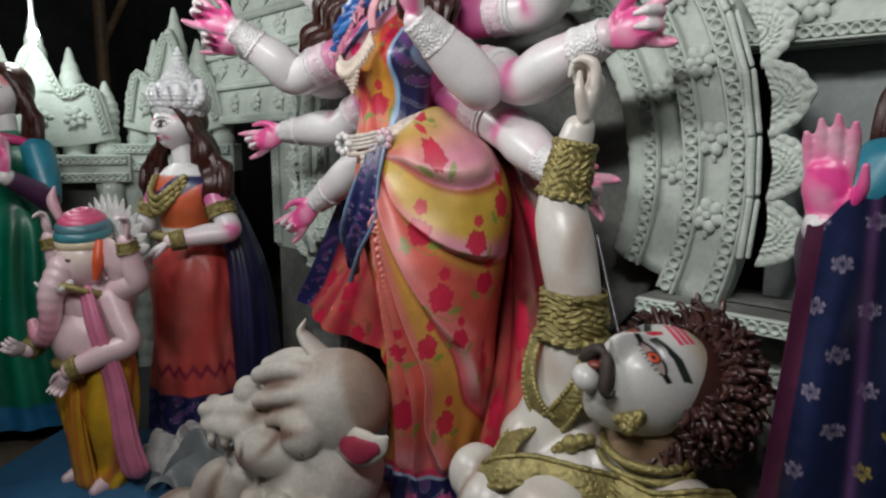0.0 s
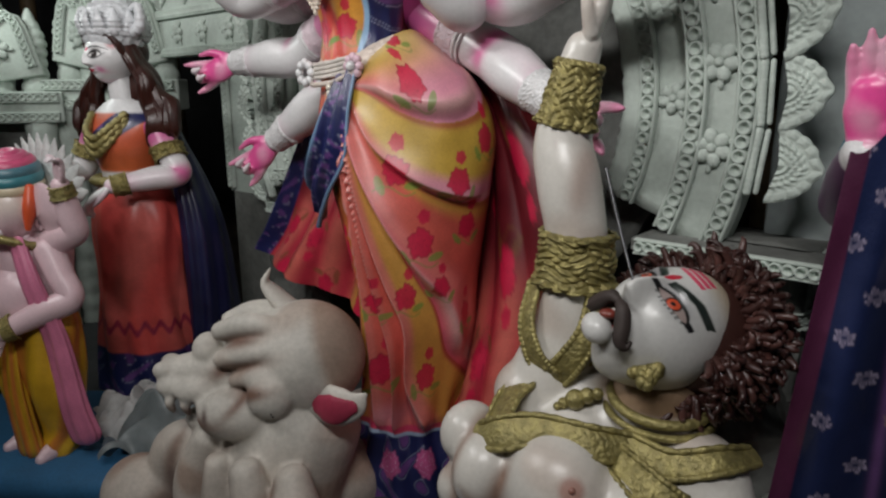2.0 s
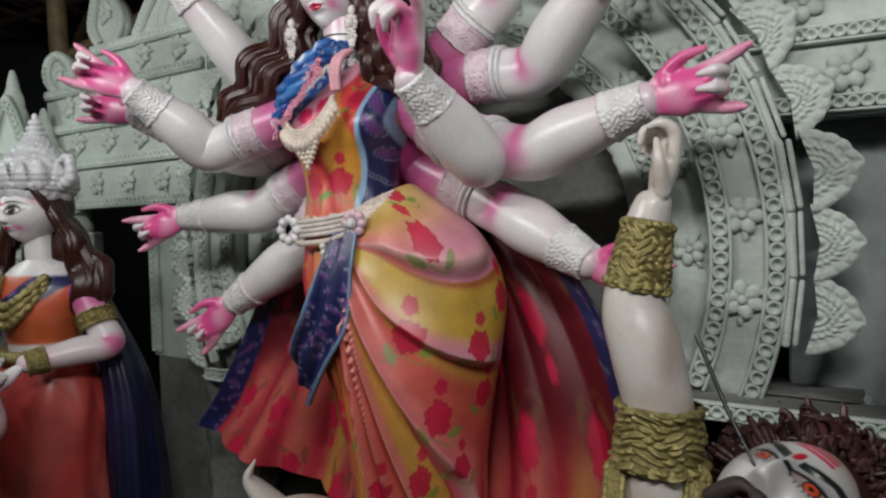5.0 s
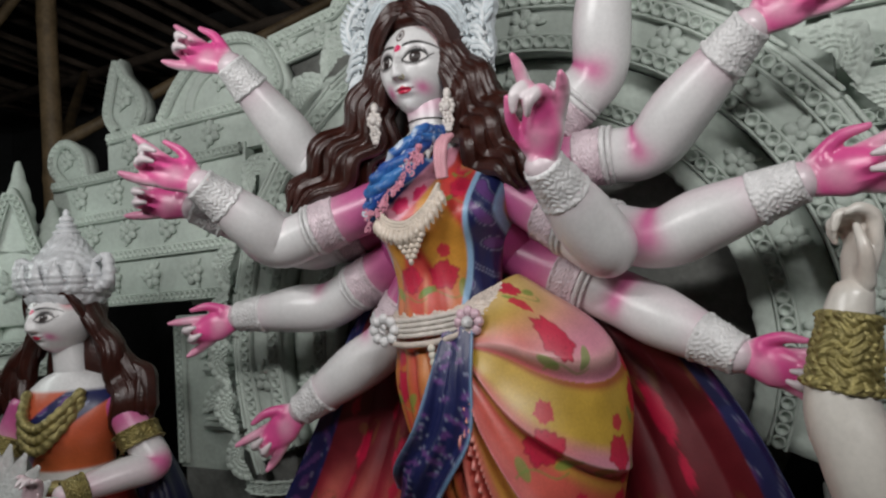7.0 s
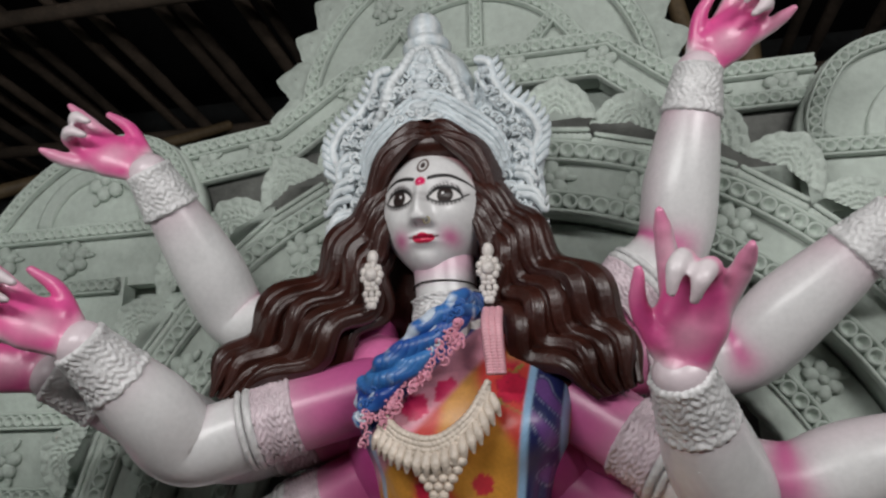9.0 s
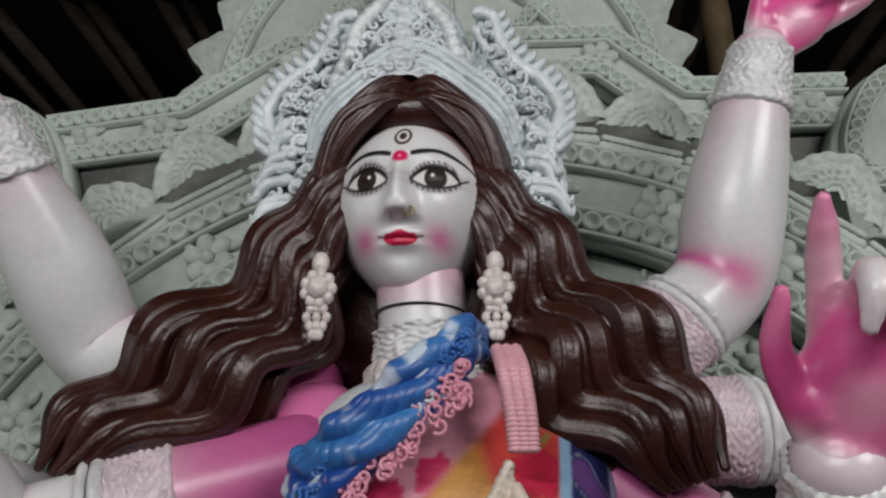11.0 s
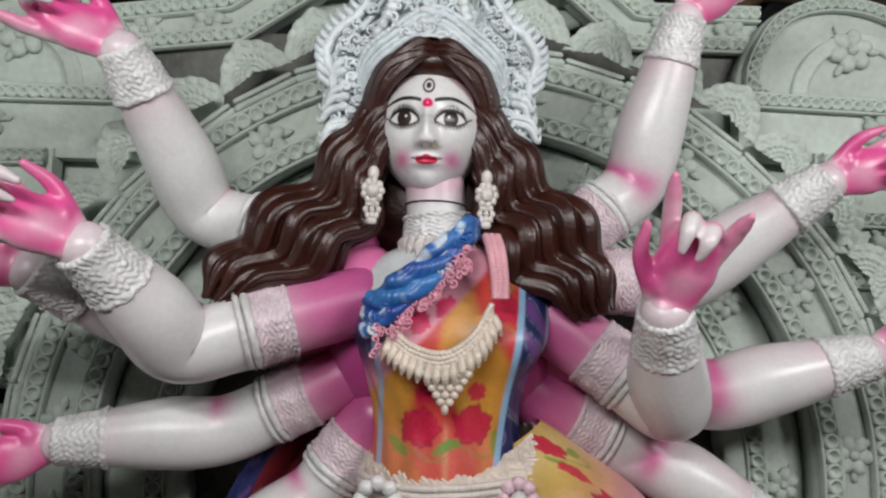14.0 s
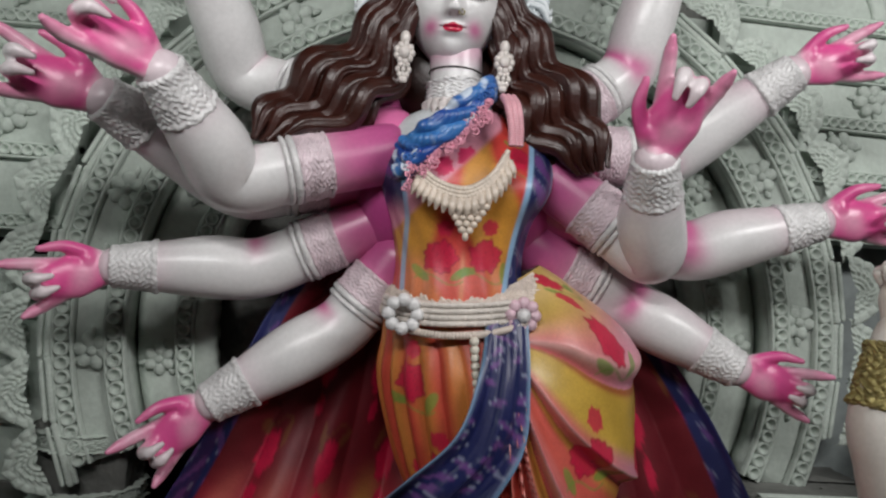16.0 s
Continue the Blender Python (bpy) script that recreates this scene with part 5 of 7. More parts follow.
            h = 0.012 * np.abs(np.sin(e[:, 0] * 150 + 3 * np.sin(e[:, 1] * 70))) * np.abs(np.sin(e[:, 1] * 130 + 3 * np.sin(e[:, 0] * 90))) + 0.010 * bell(q - 0.9, 0.05) + 0.012 * (1 - q)
            rows.append(np.stack([CX + s * e[:, 0], 1.612 - h, e[:, 1]], -1))
        rows.append(rows[-1] + np.array((0, 0.03, 0)))
        k.grid(np.array(rows), SILVER, (0.66, 0.73, 0.76))
        for pts, r in ((((0.098, 2.392), (0.124, 2.382), (0.134, 2.340), (0.160, 2.295), (0.200, 2.262), (0.222, 2.215), (0.206, 2.172), (0.178, 2.180), (0.182, 2.205)), 0.0095),
                       (((0.096, 2.36), (0.112, 2.325), (0.138, 2.282), (0.176, 2.250), (0.192, 2.222)), 0.0065),
                       (((0.13, 2.07), (0.19, 2.11), (0.205, 2.17), (0.18, 2.20), (0.165, 2.175)), 0.008),
                       (((0.14, 1.99), (0.18, 2.02), (0.20, 2.07), (0.19, 2.11)), 0.0075),
                       (((0.135, 2.10), (0.155, 2.03), (0.165, 1.97), (0.19, 1.95)), 0.008),
                       (((0.05, 2.24), (0.075, 2.27), (0.080, 2.31), (0.055, 2.345), (0.03, 2.385)), 0.009),
                       (((0.0, 2.26), (0.03, 2.30), (0.025, 2.36), (0.0, 2.40)), 0.009)):
            k.tube([(CX + s * x, 1.592 + 0.01 * i / len(pts), z) for i, (x, z) in enumerate(pts)], [r] * (len(pts) - 1) + [r * 0.5], SILVER, n=80, seg=12, paint=crown_col, swell=lambda q, g: 1 + 0.22 * np.abs(np.sin(q * 40)))
        rim = spline([(0.132, 2.375), (0.158, 2.315), (0.205, 2.270), (0.232, 2.215), (0.225, 2.15)], 100)
        for i in range(15):         # small fronds along the plume's outer edge
            x, z = rim[int(i / 14 * 99)]
            k.tube([(CX + s * (x - 0.012), 1.598, z - 0.004), (CX + s * (x + 0.006), 1.592, z + 0.010), (CX + s * (x + 0.012), 1.596, z + 0.024)], [0.008, 0.007, 0.002], SILVER, n=12, seg=8, paint=crown_col)
        for i in range(8):          # long fronds that flare out beside the ears
            z, g = 2.125 - 0.021 * i + rng.uniform(-0.006, 0.006), 0.050 - 0.004 * abs(i - 3) + rng.uniform(-0.012, 0.010)
            k.tube([(CX + s * 0.175, 1.590, z + 0.012), (CX + s * (0.178 + 0.5 * g), 1.582, z + 0.002), (CX + s * (0.172 + g), 1.588, z - 0.016 - 0.003 * i), (CX + s * (0.180 + g), 1.594, z - 0.002 - 0.003 * i)], [0.009, 0.0085, 0.006, 0.002], SILVER, n=22, seg=8, paint=crown_col)
        for i in range(22):         # scrolls inside the plume
            x, z = spline([(0.112, 2.35), (0.135, 2.30), (0.165, 2.26), (0.185, 2.21), (0.15, 2.22), (0.11, 2.27)], 100)[int((i + 0.5) / 22 * 99)]
            curl(CX + s * (x + rng.uniform(-0.012, 0.012)), 1.586, z + rng.uniform(-0.012, 0.012), rng.uniform(0.008, 0.013), s)
        for i in range(46):
            t = (i + 0.5) / 46
            c = spline([(0.05, 2.24), (0.12, 2.22), (0.17, 2.15), (0.165, 2.04), (0.168, 1.97)], 100)[int(t * 99)]
            w = 0.038 * (1 - 0.4 * t)
            curl(CX + s * (c[0] + rng.uniform(-w, w)), 1.592 - rng.random() * 0.006, c[1] + rng.uniform(-w, w), rng.uniform(0.009, 0.015), s)
    for i in range(60):
        h = rng.random()
        x = rng.uniform(-1, 1) * (0.085 - 0.062 * h)
        curl(CX - 0.012 + x, CY - 0.112 + 0.045 * h * h + 2.2 * x * x, 2.235 + 0.185 * h, rng.uniform(0.009, 0.015), 1 if x > 0 else -1)
    for s in (-1, 1):       # the crest's two beaded edges and its ribbed heart
        k.tube([(CX - 0.012 + s * x, y, z) for x, y, z in ((0.105, 1.575, 2.245), (0.078, 1.548, 2.285), (0.066, 1.542, 2.325), (0.040, 1.545, 2.365), (0.024, 1.560, 2.405), (0.0, 1.575, 2.43))], [0.010, 0.010, 0.010, 0.009, 0.008, 0.006], SILVER, n=90, seg=10, paint=crown_col, swell=lambda q, g: 1 + 0.28 * np.abs(np.sin(q * 45)))
    for j in range(6):
        k.blob((CX - 0.012, 1.534 + 0.004 * j, 2.262 + 0.024 * j), (0.026 - 0.003 * j, 0.014, 0.013), SILVER, (0.68, 0.74, 0.77), nu=18, nv=10)

    # arms: shoulder, elbow, wrist, way of the fingers, way of the palm, curls, thumb side, size
    mudra = (0.10, 0.04, 0.78, 0.82, 0.10)
    limbs = [
        ((-0.20, 1.70, 1.80), (-0.535, 1.745, 1.885), (-0.655, 1.52, 2.175), (-0.24, -0.07, 0.10), (0.36, -0.9, 0.23), mudra, 1, 0.235),
        ((-0.17, 1.60, 1.70), (-0.49, 1.515, 1.605), (-0.60, 1.32, 1.775), (-0.20, -0.13, 0.10), (0.35, -0.75, 0.40), mudra, 1, 0.225),
        ((-0.20, 1.72, 1.66), (-0.50, 1.68, 1.60), (-0.742, 1.43, 1.735), (-0.22, -0.09, 0.05), (0.33, -0.9, 0.05), mudra, 1, 0.225),
        ((-0.15, 1.70, 1.56), (-0.455, 1.705, 1.415), (-0.774, 1.631, 1.395), (-0.19, -0.10, -0.075), (0.33, -0.9, 0.0), mudra, 1, 0.225),
        ((-0.13, 1.68, 1.46), (-0.255, 1.68, 1.285), (-0.534, 1.622, 1.100), (-0.155, -0.07, -0.155), (0.33, -0.94, 0.04), mudra, 1, 0.225),
        ((0.22, 1.72, 1.80), (0.425, 1.725, 1.985), (0.503, 1.631, 2.337), (0.16, -0.02, 0.15), (0.0, -0.95, -0.2), mudra, -1, 0.235),
        ((0.21, 1.62, 1.68), (0.446, 1.557, 1.515), (0.369, 1.364, 1.700), (0.05, -0.10, 0.20), (-0.40, -0.84, -0.28), mudra, -1, 0.24),
        ((0.24, 1.72, 1.76), (0.53, 1.735, 1.765), (0.80, 1.60, 1.985), (0.20, -0.03, 0.06), (-0.25, -0.9, -0.1), mudra, -1, 0.225),
        ((0.22, 1.70, 1.62), (0.555, 1.625, 1.530), (0.867, 1.571, 1.622), (0.21, -0.01, 0.02), (-0.25, -0.9, 0.0), mudra, -1, 0.235),
        ((0.18, 1.70, 1.52), (0.45, 1.70, 1.385), (0.713, 1.622, 1.250), (0.20, -0.04, -0.06), (-0.25, -0.9, 0.0), mudra, -1, 0.22),
    ]
    for sh, el, wr, d, palm, curl, th, size in limbs:
        arm(k, sh, el, wr)
        hand(k, wr, d, palm, size, curl, thumb=th, spread=0.27)
    for s in (-1, 1):
        k.blob((s * 0.17, 1.66, 1.73), (0.085, 0.085, 0.09), SKIN, ROSE, nu=24, nv=16)
        # magenta side masses, deepened to paint in shadow behind the arms
        k.blob((s * 0.15, 1.69, 1.60), (0.09, 0.09, 0.13), SKIN, (0.46, 0.06, 0.24), nu=24, nv=16)
    ob = k.done("goddess_statue", loc=(0, 0, DAIS))
    return tagged(ob, "glossy painted ten-armed clay goddess statue in a flowered orange sari", "statue")


durga()

# ---- the demon ----
def demon():
    k = Clay()
    SK = (0.68, 0.65, 0.595)
    T = np.array((0.07, 0.05, 0.085))
    def shade(p, d):
        return mix3(SK, (0.35, 0.20, 0.13), 0.25 * step(0.2, -0.8, d[..., 2]))
    # torso leaning back, its muscles melted into one skin
    m = Clay()
    m.tube([(1.02, 1.20, -0.16), (1.014, 1.206, 0.11), (1.005, 1.217, 0.324), (0.996, 1.303, 0.464), (1.045, 1.367, 0.562), (1.107, 1.382, 0.622)], [0.15, 0.15, 0.155, 0.175, 0.15, 0.10], SKIN, SK, n=50, seg=40)
    for c, r in (((1.036, 1.147, 0.519), (0.120, 0.107, 0.117)), ((0.886, 1.114, 0.508), (0.077, 0.087, 0.092)), ((0.804, 1.151, 0.551), (0.064, 0.072, 0.072)), ((0.808, 1.115, 0.438), (0.052, 0.057, 0.057)), ((0.831, 1.09, 0.349), (0.052, 0.057, 0.057)),
                 ((0.929, 1.103, 0.377), (0.062, 0.052, 0.062)), ((0.977, 1.344, 0.614), (0.11, 0.09, 0.09)), ((1.164, 1.334, 0.575), (0.11, 0.09, 0.08)), ((1.259, 1.306, 0.542), (0.087, 0.10, 0.10)), ((0.866, 1.299, 0.617), (0.085, 0.09, 0.08)), ((1.171, 1.186, 0.464), (0.12, 0.09, 0.12)), ((0.93, 1.09, 0.25), (0.06, 0.05, 0.06)), ((1.05, 1.08, 0.33), (0.07, 0.05, 0.07))):
        m.blob(c, r, SKIN, SK, nu=26, nv=18)
    m.tube([(1.113, 1.362, 0.581), (1.141, 1.356, 0.684), (1.17, 1.375, 0.80)], [0.10, 0.082, 0.080], SKIN, SK, n=20, seg=26)
    m.tube([(1.268, 1.304, 0.533), (1.322, 1.252, 0.462), (1.369, 1.125, 0.34)], [0.095, 0.08, 0.065], SKIN, SK, n=40, seg=26)
    m.tube([(0.88, 1.31, 0.58), (0.93, 1.355, 0.78), (0.937, 1.355, 0.96), (0.912, 1.352, 1.10), (0.888, 1.362, 1.19), (0.908, 1.372, 1.33), (0.922, 1.376, 1.385)], [0.100, 0.086, 0.068, 0.070, 0.063, 0.045, 0.038], SKIN, SK, n=70, seg=30)
    def tan(p):
        p = p - T
        c = np.broadcast_to(np.asarray(SK), p.shape).copy()
        c = mix3(c, (0.40, 0.27, 0.20), 0.38 * step(0.2, 0.9, np.sin(p[:, 0] * 15 + p[:, 2] * 11) * np.cos(p[:, 2] * 19 + p[:, 1] * 9)))
        p = p + T
        x, y, z = p.T
        DK = (0.27, 0.14, 0.09)
        front = step(1.22, 1.12, y)
        c = mix3(c, DK, 0.85 * bell((x - 0.945 - 0.25 * (z - 0.5)) / 0.016, 1.0) * step(0.60, 0.54, z) * front)
        c = mix3(c, DK, 0.8 * bell((z - 0.425 - 3.0 * (x - 1.03) ** 2) / 0.016, 1.0) * step(0.17, 0.12, np.abs(x - 1.03)) * front)
        c = mix3(c, DK, 0.7 * bell((x - 0.838 - 0.1 * (z - 0.5)) / 0.014, 1.0) * step(1.25, 1.15, y))
        c = mix3(c, DK, 0.6 * (bell((z - 0.485) / 0.014, 1.0) + bell((z - 0.39) / 0.014, 1.0)) * step(0.85, 0.83, x))
        neck = np.linalg.norm((p - np.array((1.16, 1.32, 0.705))) / np.array((0.13, 0.14, 0.075)), axis=1)
        c = mix3(c, (0.30, 0.17, 0.08), 0.85 * step(1.25, 0.8, neck) * step(0.645, 0.67, z))
        nip = np.linalg.norm(p - np.array((1.108, 1.075, 0.570)), axis=1)
        c = mix3(c, (0.40, 0.20, 0.16), 0.8 * step(0.032, 0.016, nip))
        return mix3(c, (0.36, 0.20, 0.15), 0.5 * bell((x - 0.965) / 0.018, 1.0) * step(0.92, 1.0, z - T[2]) * step(1.17, 1.07, z - T[2]))
    k.fused(m, 0.0085, tan, SKIN, 6)
    k.blob((1.106, 1.079, 0.568), (0.008, 0.008, 0.008), SKIN, (0.28, 0.13, 0.10), nu=14, nv=8)
    k.cuff((0.890, 1.363, 1.215), (0.915, 1.375, 1.355), 0.059, 0.045, GOLD, lift=0.010, k=6, n=90, seg=150)
    k.cuff((0.932, 1.355, 0.875), (0.937, 1.355, 1.00), 0.079, 0.071, GOLD, lift=0.014, k=5, n=90, seg=160)
    hand(k, (0.928, 1.378, 1.385), (0.04, 0.04, 0.20), (-0.8, -0.45, 0.1), 0.20, (0.55, 0.55, 0.80, 0.9, 0.95), back=SK, inner=mix3(SK, (0.6, 0.4, 0.3), np.array(0.2)), tips=SK, thumb=1)
    # neck and the thrown-back head
    up = Vector((0.60, 0.68, 0.45)).normalized()
    ahead = Vector((-0.12, -0.70, 0.68))
    ahead = (ahead - up * ahead.dot(up)).normalized()
    right = ahead.cross(up).normalized()
    turn = Matrix((right, -ahead, up)).transposed()
    if turn.determinant() < 0:
        turn = Matrix((-right, -ahead, up)).transposed()
    def paint(x, z, front):
        c = np.broadcast_to(np.asarray((0.66, 0.655, 0.63)), (*x.shape, 3)).copy()
        c = mix3(c, (0.55, 0.38, 0.16), 0.55 * step(0.45, 0.8, z))
        c = mix3(c, (0.15, 0.155, 0.17), 0.95 * bell(np.abs(x) - 0.31, 0.22) * bell(z - 0.10, 0.17))
        for s in (-1, 1):
            u, v = x * s - 0.31, z - 0.04 - 0.10 * (x * s - 0.31)
            o = np.sqrt(np.clip(1 - (u / 0.22) ** 2, 0, 1))
            ins = (v < 0.09 * o) & (v > -0.06 * o)
            c = mix3(c, (0.01, 0.01, 0.012), step(0.05, 0.03, np.abs(v)) * (np.abs(u) < 0.3))
            c[ins] = (0.34, 0.27, 0.25)
            r = np.hypot(u, v - 0.01)
            c = mix3(c, (0.02, 0.01, 0.01), step(0.098, 0.088, r) * ins)
            c = mix3(c, (0.60, 0.08, 0.03), step(0.078, 0.066, r) * ins)
            c = mix3(c, (0.02, 0.01, 0.01), step(0.034, 0.024, r) * ins)
            c = mix3(c, (0.01, 0.01, 0.01), step(0.03, 0.015, np.abs(v - 0.10 * o)) * (np.abs(u) < 0.24))
            arc = 0.20 + 0.42 * (x * s - 0.10) - 0.5 * np.clip(x * s - 0.42, 0, 1)
            c = mix3(c, (0.015, 0.025, 0.02), step(0.075, 0.045, np.abs(z - arc)) * (x * s > 0.08) * (x * s < 0.62))
            c = mix3(c, (0.01, 0.01, 0.01), 0.6 * (np.abs(np.sin(u * 55)) > 0.7) * (v < -0.05 * o) * (v > -0.05 * o - 0.05) * (np.abs(u) < 0.25))
        d = np.hypot(x / 0.05, (z - 0.26) / 0.12)
        c = mix3(c, (0.55, 0.0, 0.03), step(1.05, 0.9, d))
        for j, zz in enumerate((0.50, 0.585, 0.67)):
            c = mix3(c, (0.72, 0.06, 0.14), step(0.036, 0.026, np.abs(z - zz - 0.25 * x ** 2)) * (np.abs(x) < 0.24 - 0.02 * j))
        mouth = np.hypot(x / 0.20, (z + 0.60) / 0.12)
        c = mix3(c, (0.20, 0.03, 0.02), step(1.05, 0.9, mouth))
        c = mix3(c, (0.75, 0.72, 0.66), (mouth < 0.8) * (z > -0.60) * (z < -0.555))
        return mix3(c, (0.30, 0.17, 0.14), 0.6 * step(-0.98, -0.6, -np.abs(x) * 1.5 + 0.1 * z) * 0)
    U = 0.150
    HC = Vector((1.162, 1.268, 0.939)) - ahead * (0.86 * U) - up * (0.12 * U)
    head(k, HC, U, turn, paint, nose=0.30, width=0.74, jaw=0.46, nu=240, nv=220)
    k.blob(HC + turn @ Vector((0, -0.66 * U, -0.80 * U)), (0.034, 0.03, 0.028), SKIN, (0.66, 0.655, 0.63), turn=turn, nu=22, nv=14)
    def at(x, y, z):
        q = turn @ Vector((x * U, -y * U, z * U)) + HC
        return np.array(q)
    for s in (-1, 1):       # moustache
        k.tube([at(0, 0.92, -0.42), at(s * 0.14, 0.90, -0.45), at(s * 0.27, 0.77, -0.56), at(s * 0.36, 0.66, -0.66), at(s * 0.43, 0.60, -0.64), at(s * 0.43, 0.63, -0.57)], [0.007, 0.013, 0.015, 0.013, 0.008, 0.004], MATT, (0.045, 0.032, 0.028), n=30, seg=12, swell=lambda q, a: 1 + 0.15 * np.cos(6 * a))
    k.blob(at(0, 0.80, -0.60), (0.018, 0.014, 0.010), SKIN, (0.18, 0.03, 0.02), nu=14, nv=10)
    for i in range(26):       # gold ear drop
        a = i * 2.4
        k.blob(at(0.66 + 0.01 * i * math.cos(a) * 0.6, 0.2 + 0.05 * math.sin(a), -0.38 - 0.012 * i), (0.012, 0.012, 0.012), GOLD, nu=8, nv=6)
    # mop of curled tufts
    k.blob(HC + turn @ Vector((0, 0.06, 0.065)), (0.122, 0.125, 0.13), MATT, BROWN, turn=turn, nu=26, nv=18)
    rng = random.Random(8)
    count = 0
    while count < 2600:
        v = Vector((rng.gauss(0, 1), rng.gauss(0, 1), rng.gauss(0, 1))).normalized()
        ahead_part = -v.y
        if ahead_part > 0.38 + 0.36 * step(0.45, 0.80, v.z) or v.z < -0.93 or (ahead_part > -0.35 and v.z < -0.30) or (ahead_part > 0.22 and abs(v.x) < 0.66 and v.z < 0.50):
            continue
        count += 1
        base = np.array((0, 0.05, 0.070)) + np.array(v) * rng.uniform(0.115, 0.150)
        ln = rng.uniform(0.025, 0.048)
        bend = np.array((rng.uniform(-1, 1), rng.uniform(-1, 1), rng.uniform(-1.2, 0.6))) * 0.014
        pts = [base, base + np.array(v) * ln * 0.6 + bend * 0.5, base + np.array(v) * ln * 0.9 + bend * 1.4, base + np.array(v) * ln * 0.8 + bend * 2.1]
        pts = [np.array(turn @ Vector(q) + HC) for q in pts]
        tint = mix3((0.035, 0.012, 0.010), (0.085, 0.034, 0.028), np.array(rng.random()))
        k.tube(pts, [0.008, 0.0085, 0.0065, 0.002], HAIR, tint, n=9, seg=7)
    # gold collar, pendant and cross belts of embossed relief
    for rr, dz, th in ((0.100, 0.0, 0.011), (0.112, -0.020, 0.008)):
        k.ring((1.15, 1.355, 0.672 + dz), (0.10, -0.12, 1.0), rr, th, GOLD, n=60, seg=12)
    for q, r in (((1.052, 1.265, 0.680), 0.013), ((1.034, 1.255, 0.674), 0.017), ((1.012, 1.245, 0.662), 0.022), ((0.990, 1.236, 0.650), 0.013), ((0.978, 1.230, 0.642), 0.009)):
        k.blob(q, (r, r, r), GOLD, nu=14, nv=10)
    def emboss(s, a):
        return 1 + 0.09 * np.abs(np.sin(s * 46 + 2.4 * np.sin(a * 3))) * np.abs(np.sin(a * 6 + 2.2 * np.sin(s * 33))) + 0.10 * bell(np.sin(s * 11), 0.35) * bell(np.sin(a * 2), 0.5)
    for pts, rs, up_s in ((((0.862, 1.315, 0.88), (0.872, 1.268, 0.80), (0.905, 1.248, 0.735), (0.94, 1.262, 0.69)), (0.022, 0.024, 0.028, 0.03), (-0.35, -0.9, 0.1)),
                          (((1.010, 1.33, 0.88), (1.012, 1.29, 0.80), (0.985, 1.262, 0.735), (0.95, 1.262, 0.69)), (0.022, 0.024, 0.028, 0.03), (0.45, -0.85, 0.1)),
                          (((1.02, 1.345, 0.735), (0.965, 1.325, 0.71), (0.91, 1.290, 0.688), (0.876, 1.212, 0.646), (0.895, 1.125, 0.603)), (0.016, 0.022, 0.028, 0.036, 0.034), (-0.3, -0.75, 0.6)),
                          (((0.870, 1.100, 0.590), (0.93, 1.098, 0.615), (0.995, 1.128, 0.632), (1.09, 1.160, 0.628), (1.155, 1.215, 0.610), (1.235, 1.222, 0.606), (1.312, 1.272, 0.624), (1.34, 1.37, 0.60)), (0.026, 0.036, 0.033, 0.033, 0.032, 0.028, 0.025, 0.02), (0.1, -0.8, 0.6)),
                          (((1.128, 1.195, 0.600), (1.222, 1.160, 0.575), (1.275, 1.168, 0.535), (1.325, 1.170, 0.50)), (0.026, 0.036, 0.044, 0.048), (0.4, -0.8, 0.45))):
        k.tube(pts, list(rs), GOLD, n=180, seg=60, flat=0.22, up=up_s, swell=emboss)
        for off in (-1, 1):
            rim = []
            for i, q in enumerate(pts):
                d = np.array(pts[min(i + 1, len(pts) - 1)]) - np.array(pts[max(i - 1, 0)])
                w = np.cross(d / np.linalg.norm(d), np.array(up_s))
                rim.append(np.array(q) + w / np.linalg.norm(w) * off * rs[i] * 0.92 + np.array(up_s) * 0.004)
            k.tube(rim, [0.0055] * len(pts), GOLD, n=120, seg=7, swell=lambda s, g: 1 + 0.35 * np.abs(np.sin(s * 60)))
    # the folded lower body, resting on the stage
    k.tube([(0.92, 1.18, -0.06), (1.03, 1.25, 0.02), (1.27, 1.38, 0.06), (1.45, 1.34, 0.0)], [0.15, 0.15, 0.12, 0.09], SKIN, SK, n=30, seg=24)
    ob = k.done("demon_statue", loc=(0, 0, DAIS))
    return tagged(ob, "painted clay moustached demon statue with curly brown mop and gold collar", "statue")


demon()
k = Clay()
k.tube([(1.01, 1.33, 1.14), (1.065, 1.30, 1.02), (1.125, 1.26, 0.915)], [0.004, 0.004, 0.0025], METAL, n=16, seg=8)
tagged(k.done("trident_shaft", loc=(0, 0, DAIS)), "thin bare steel spear rod leaning on the demon", "rod")


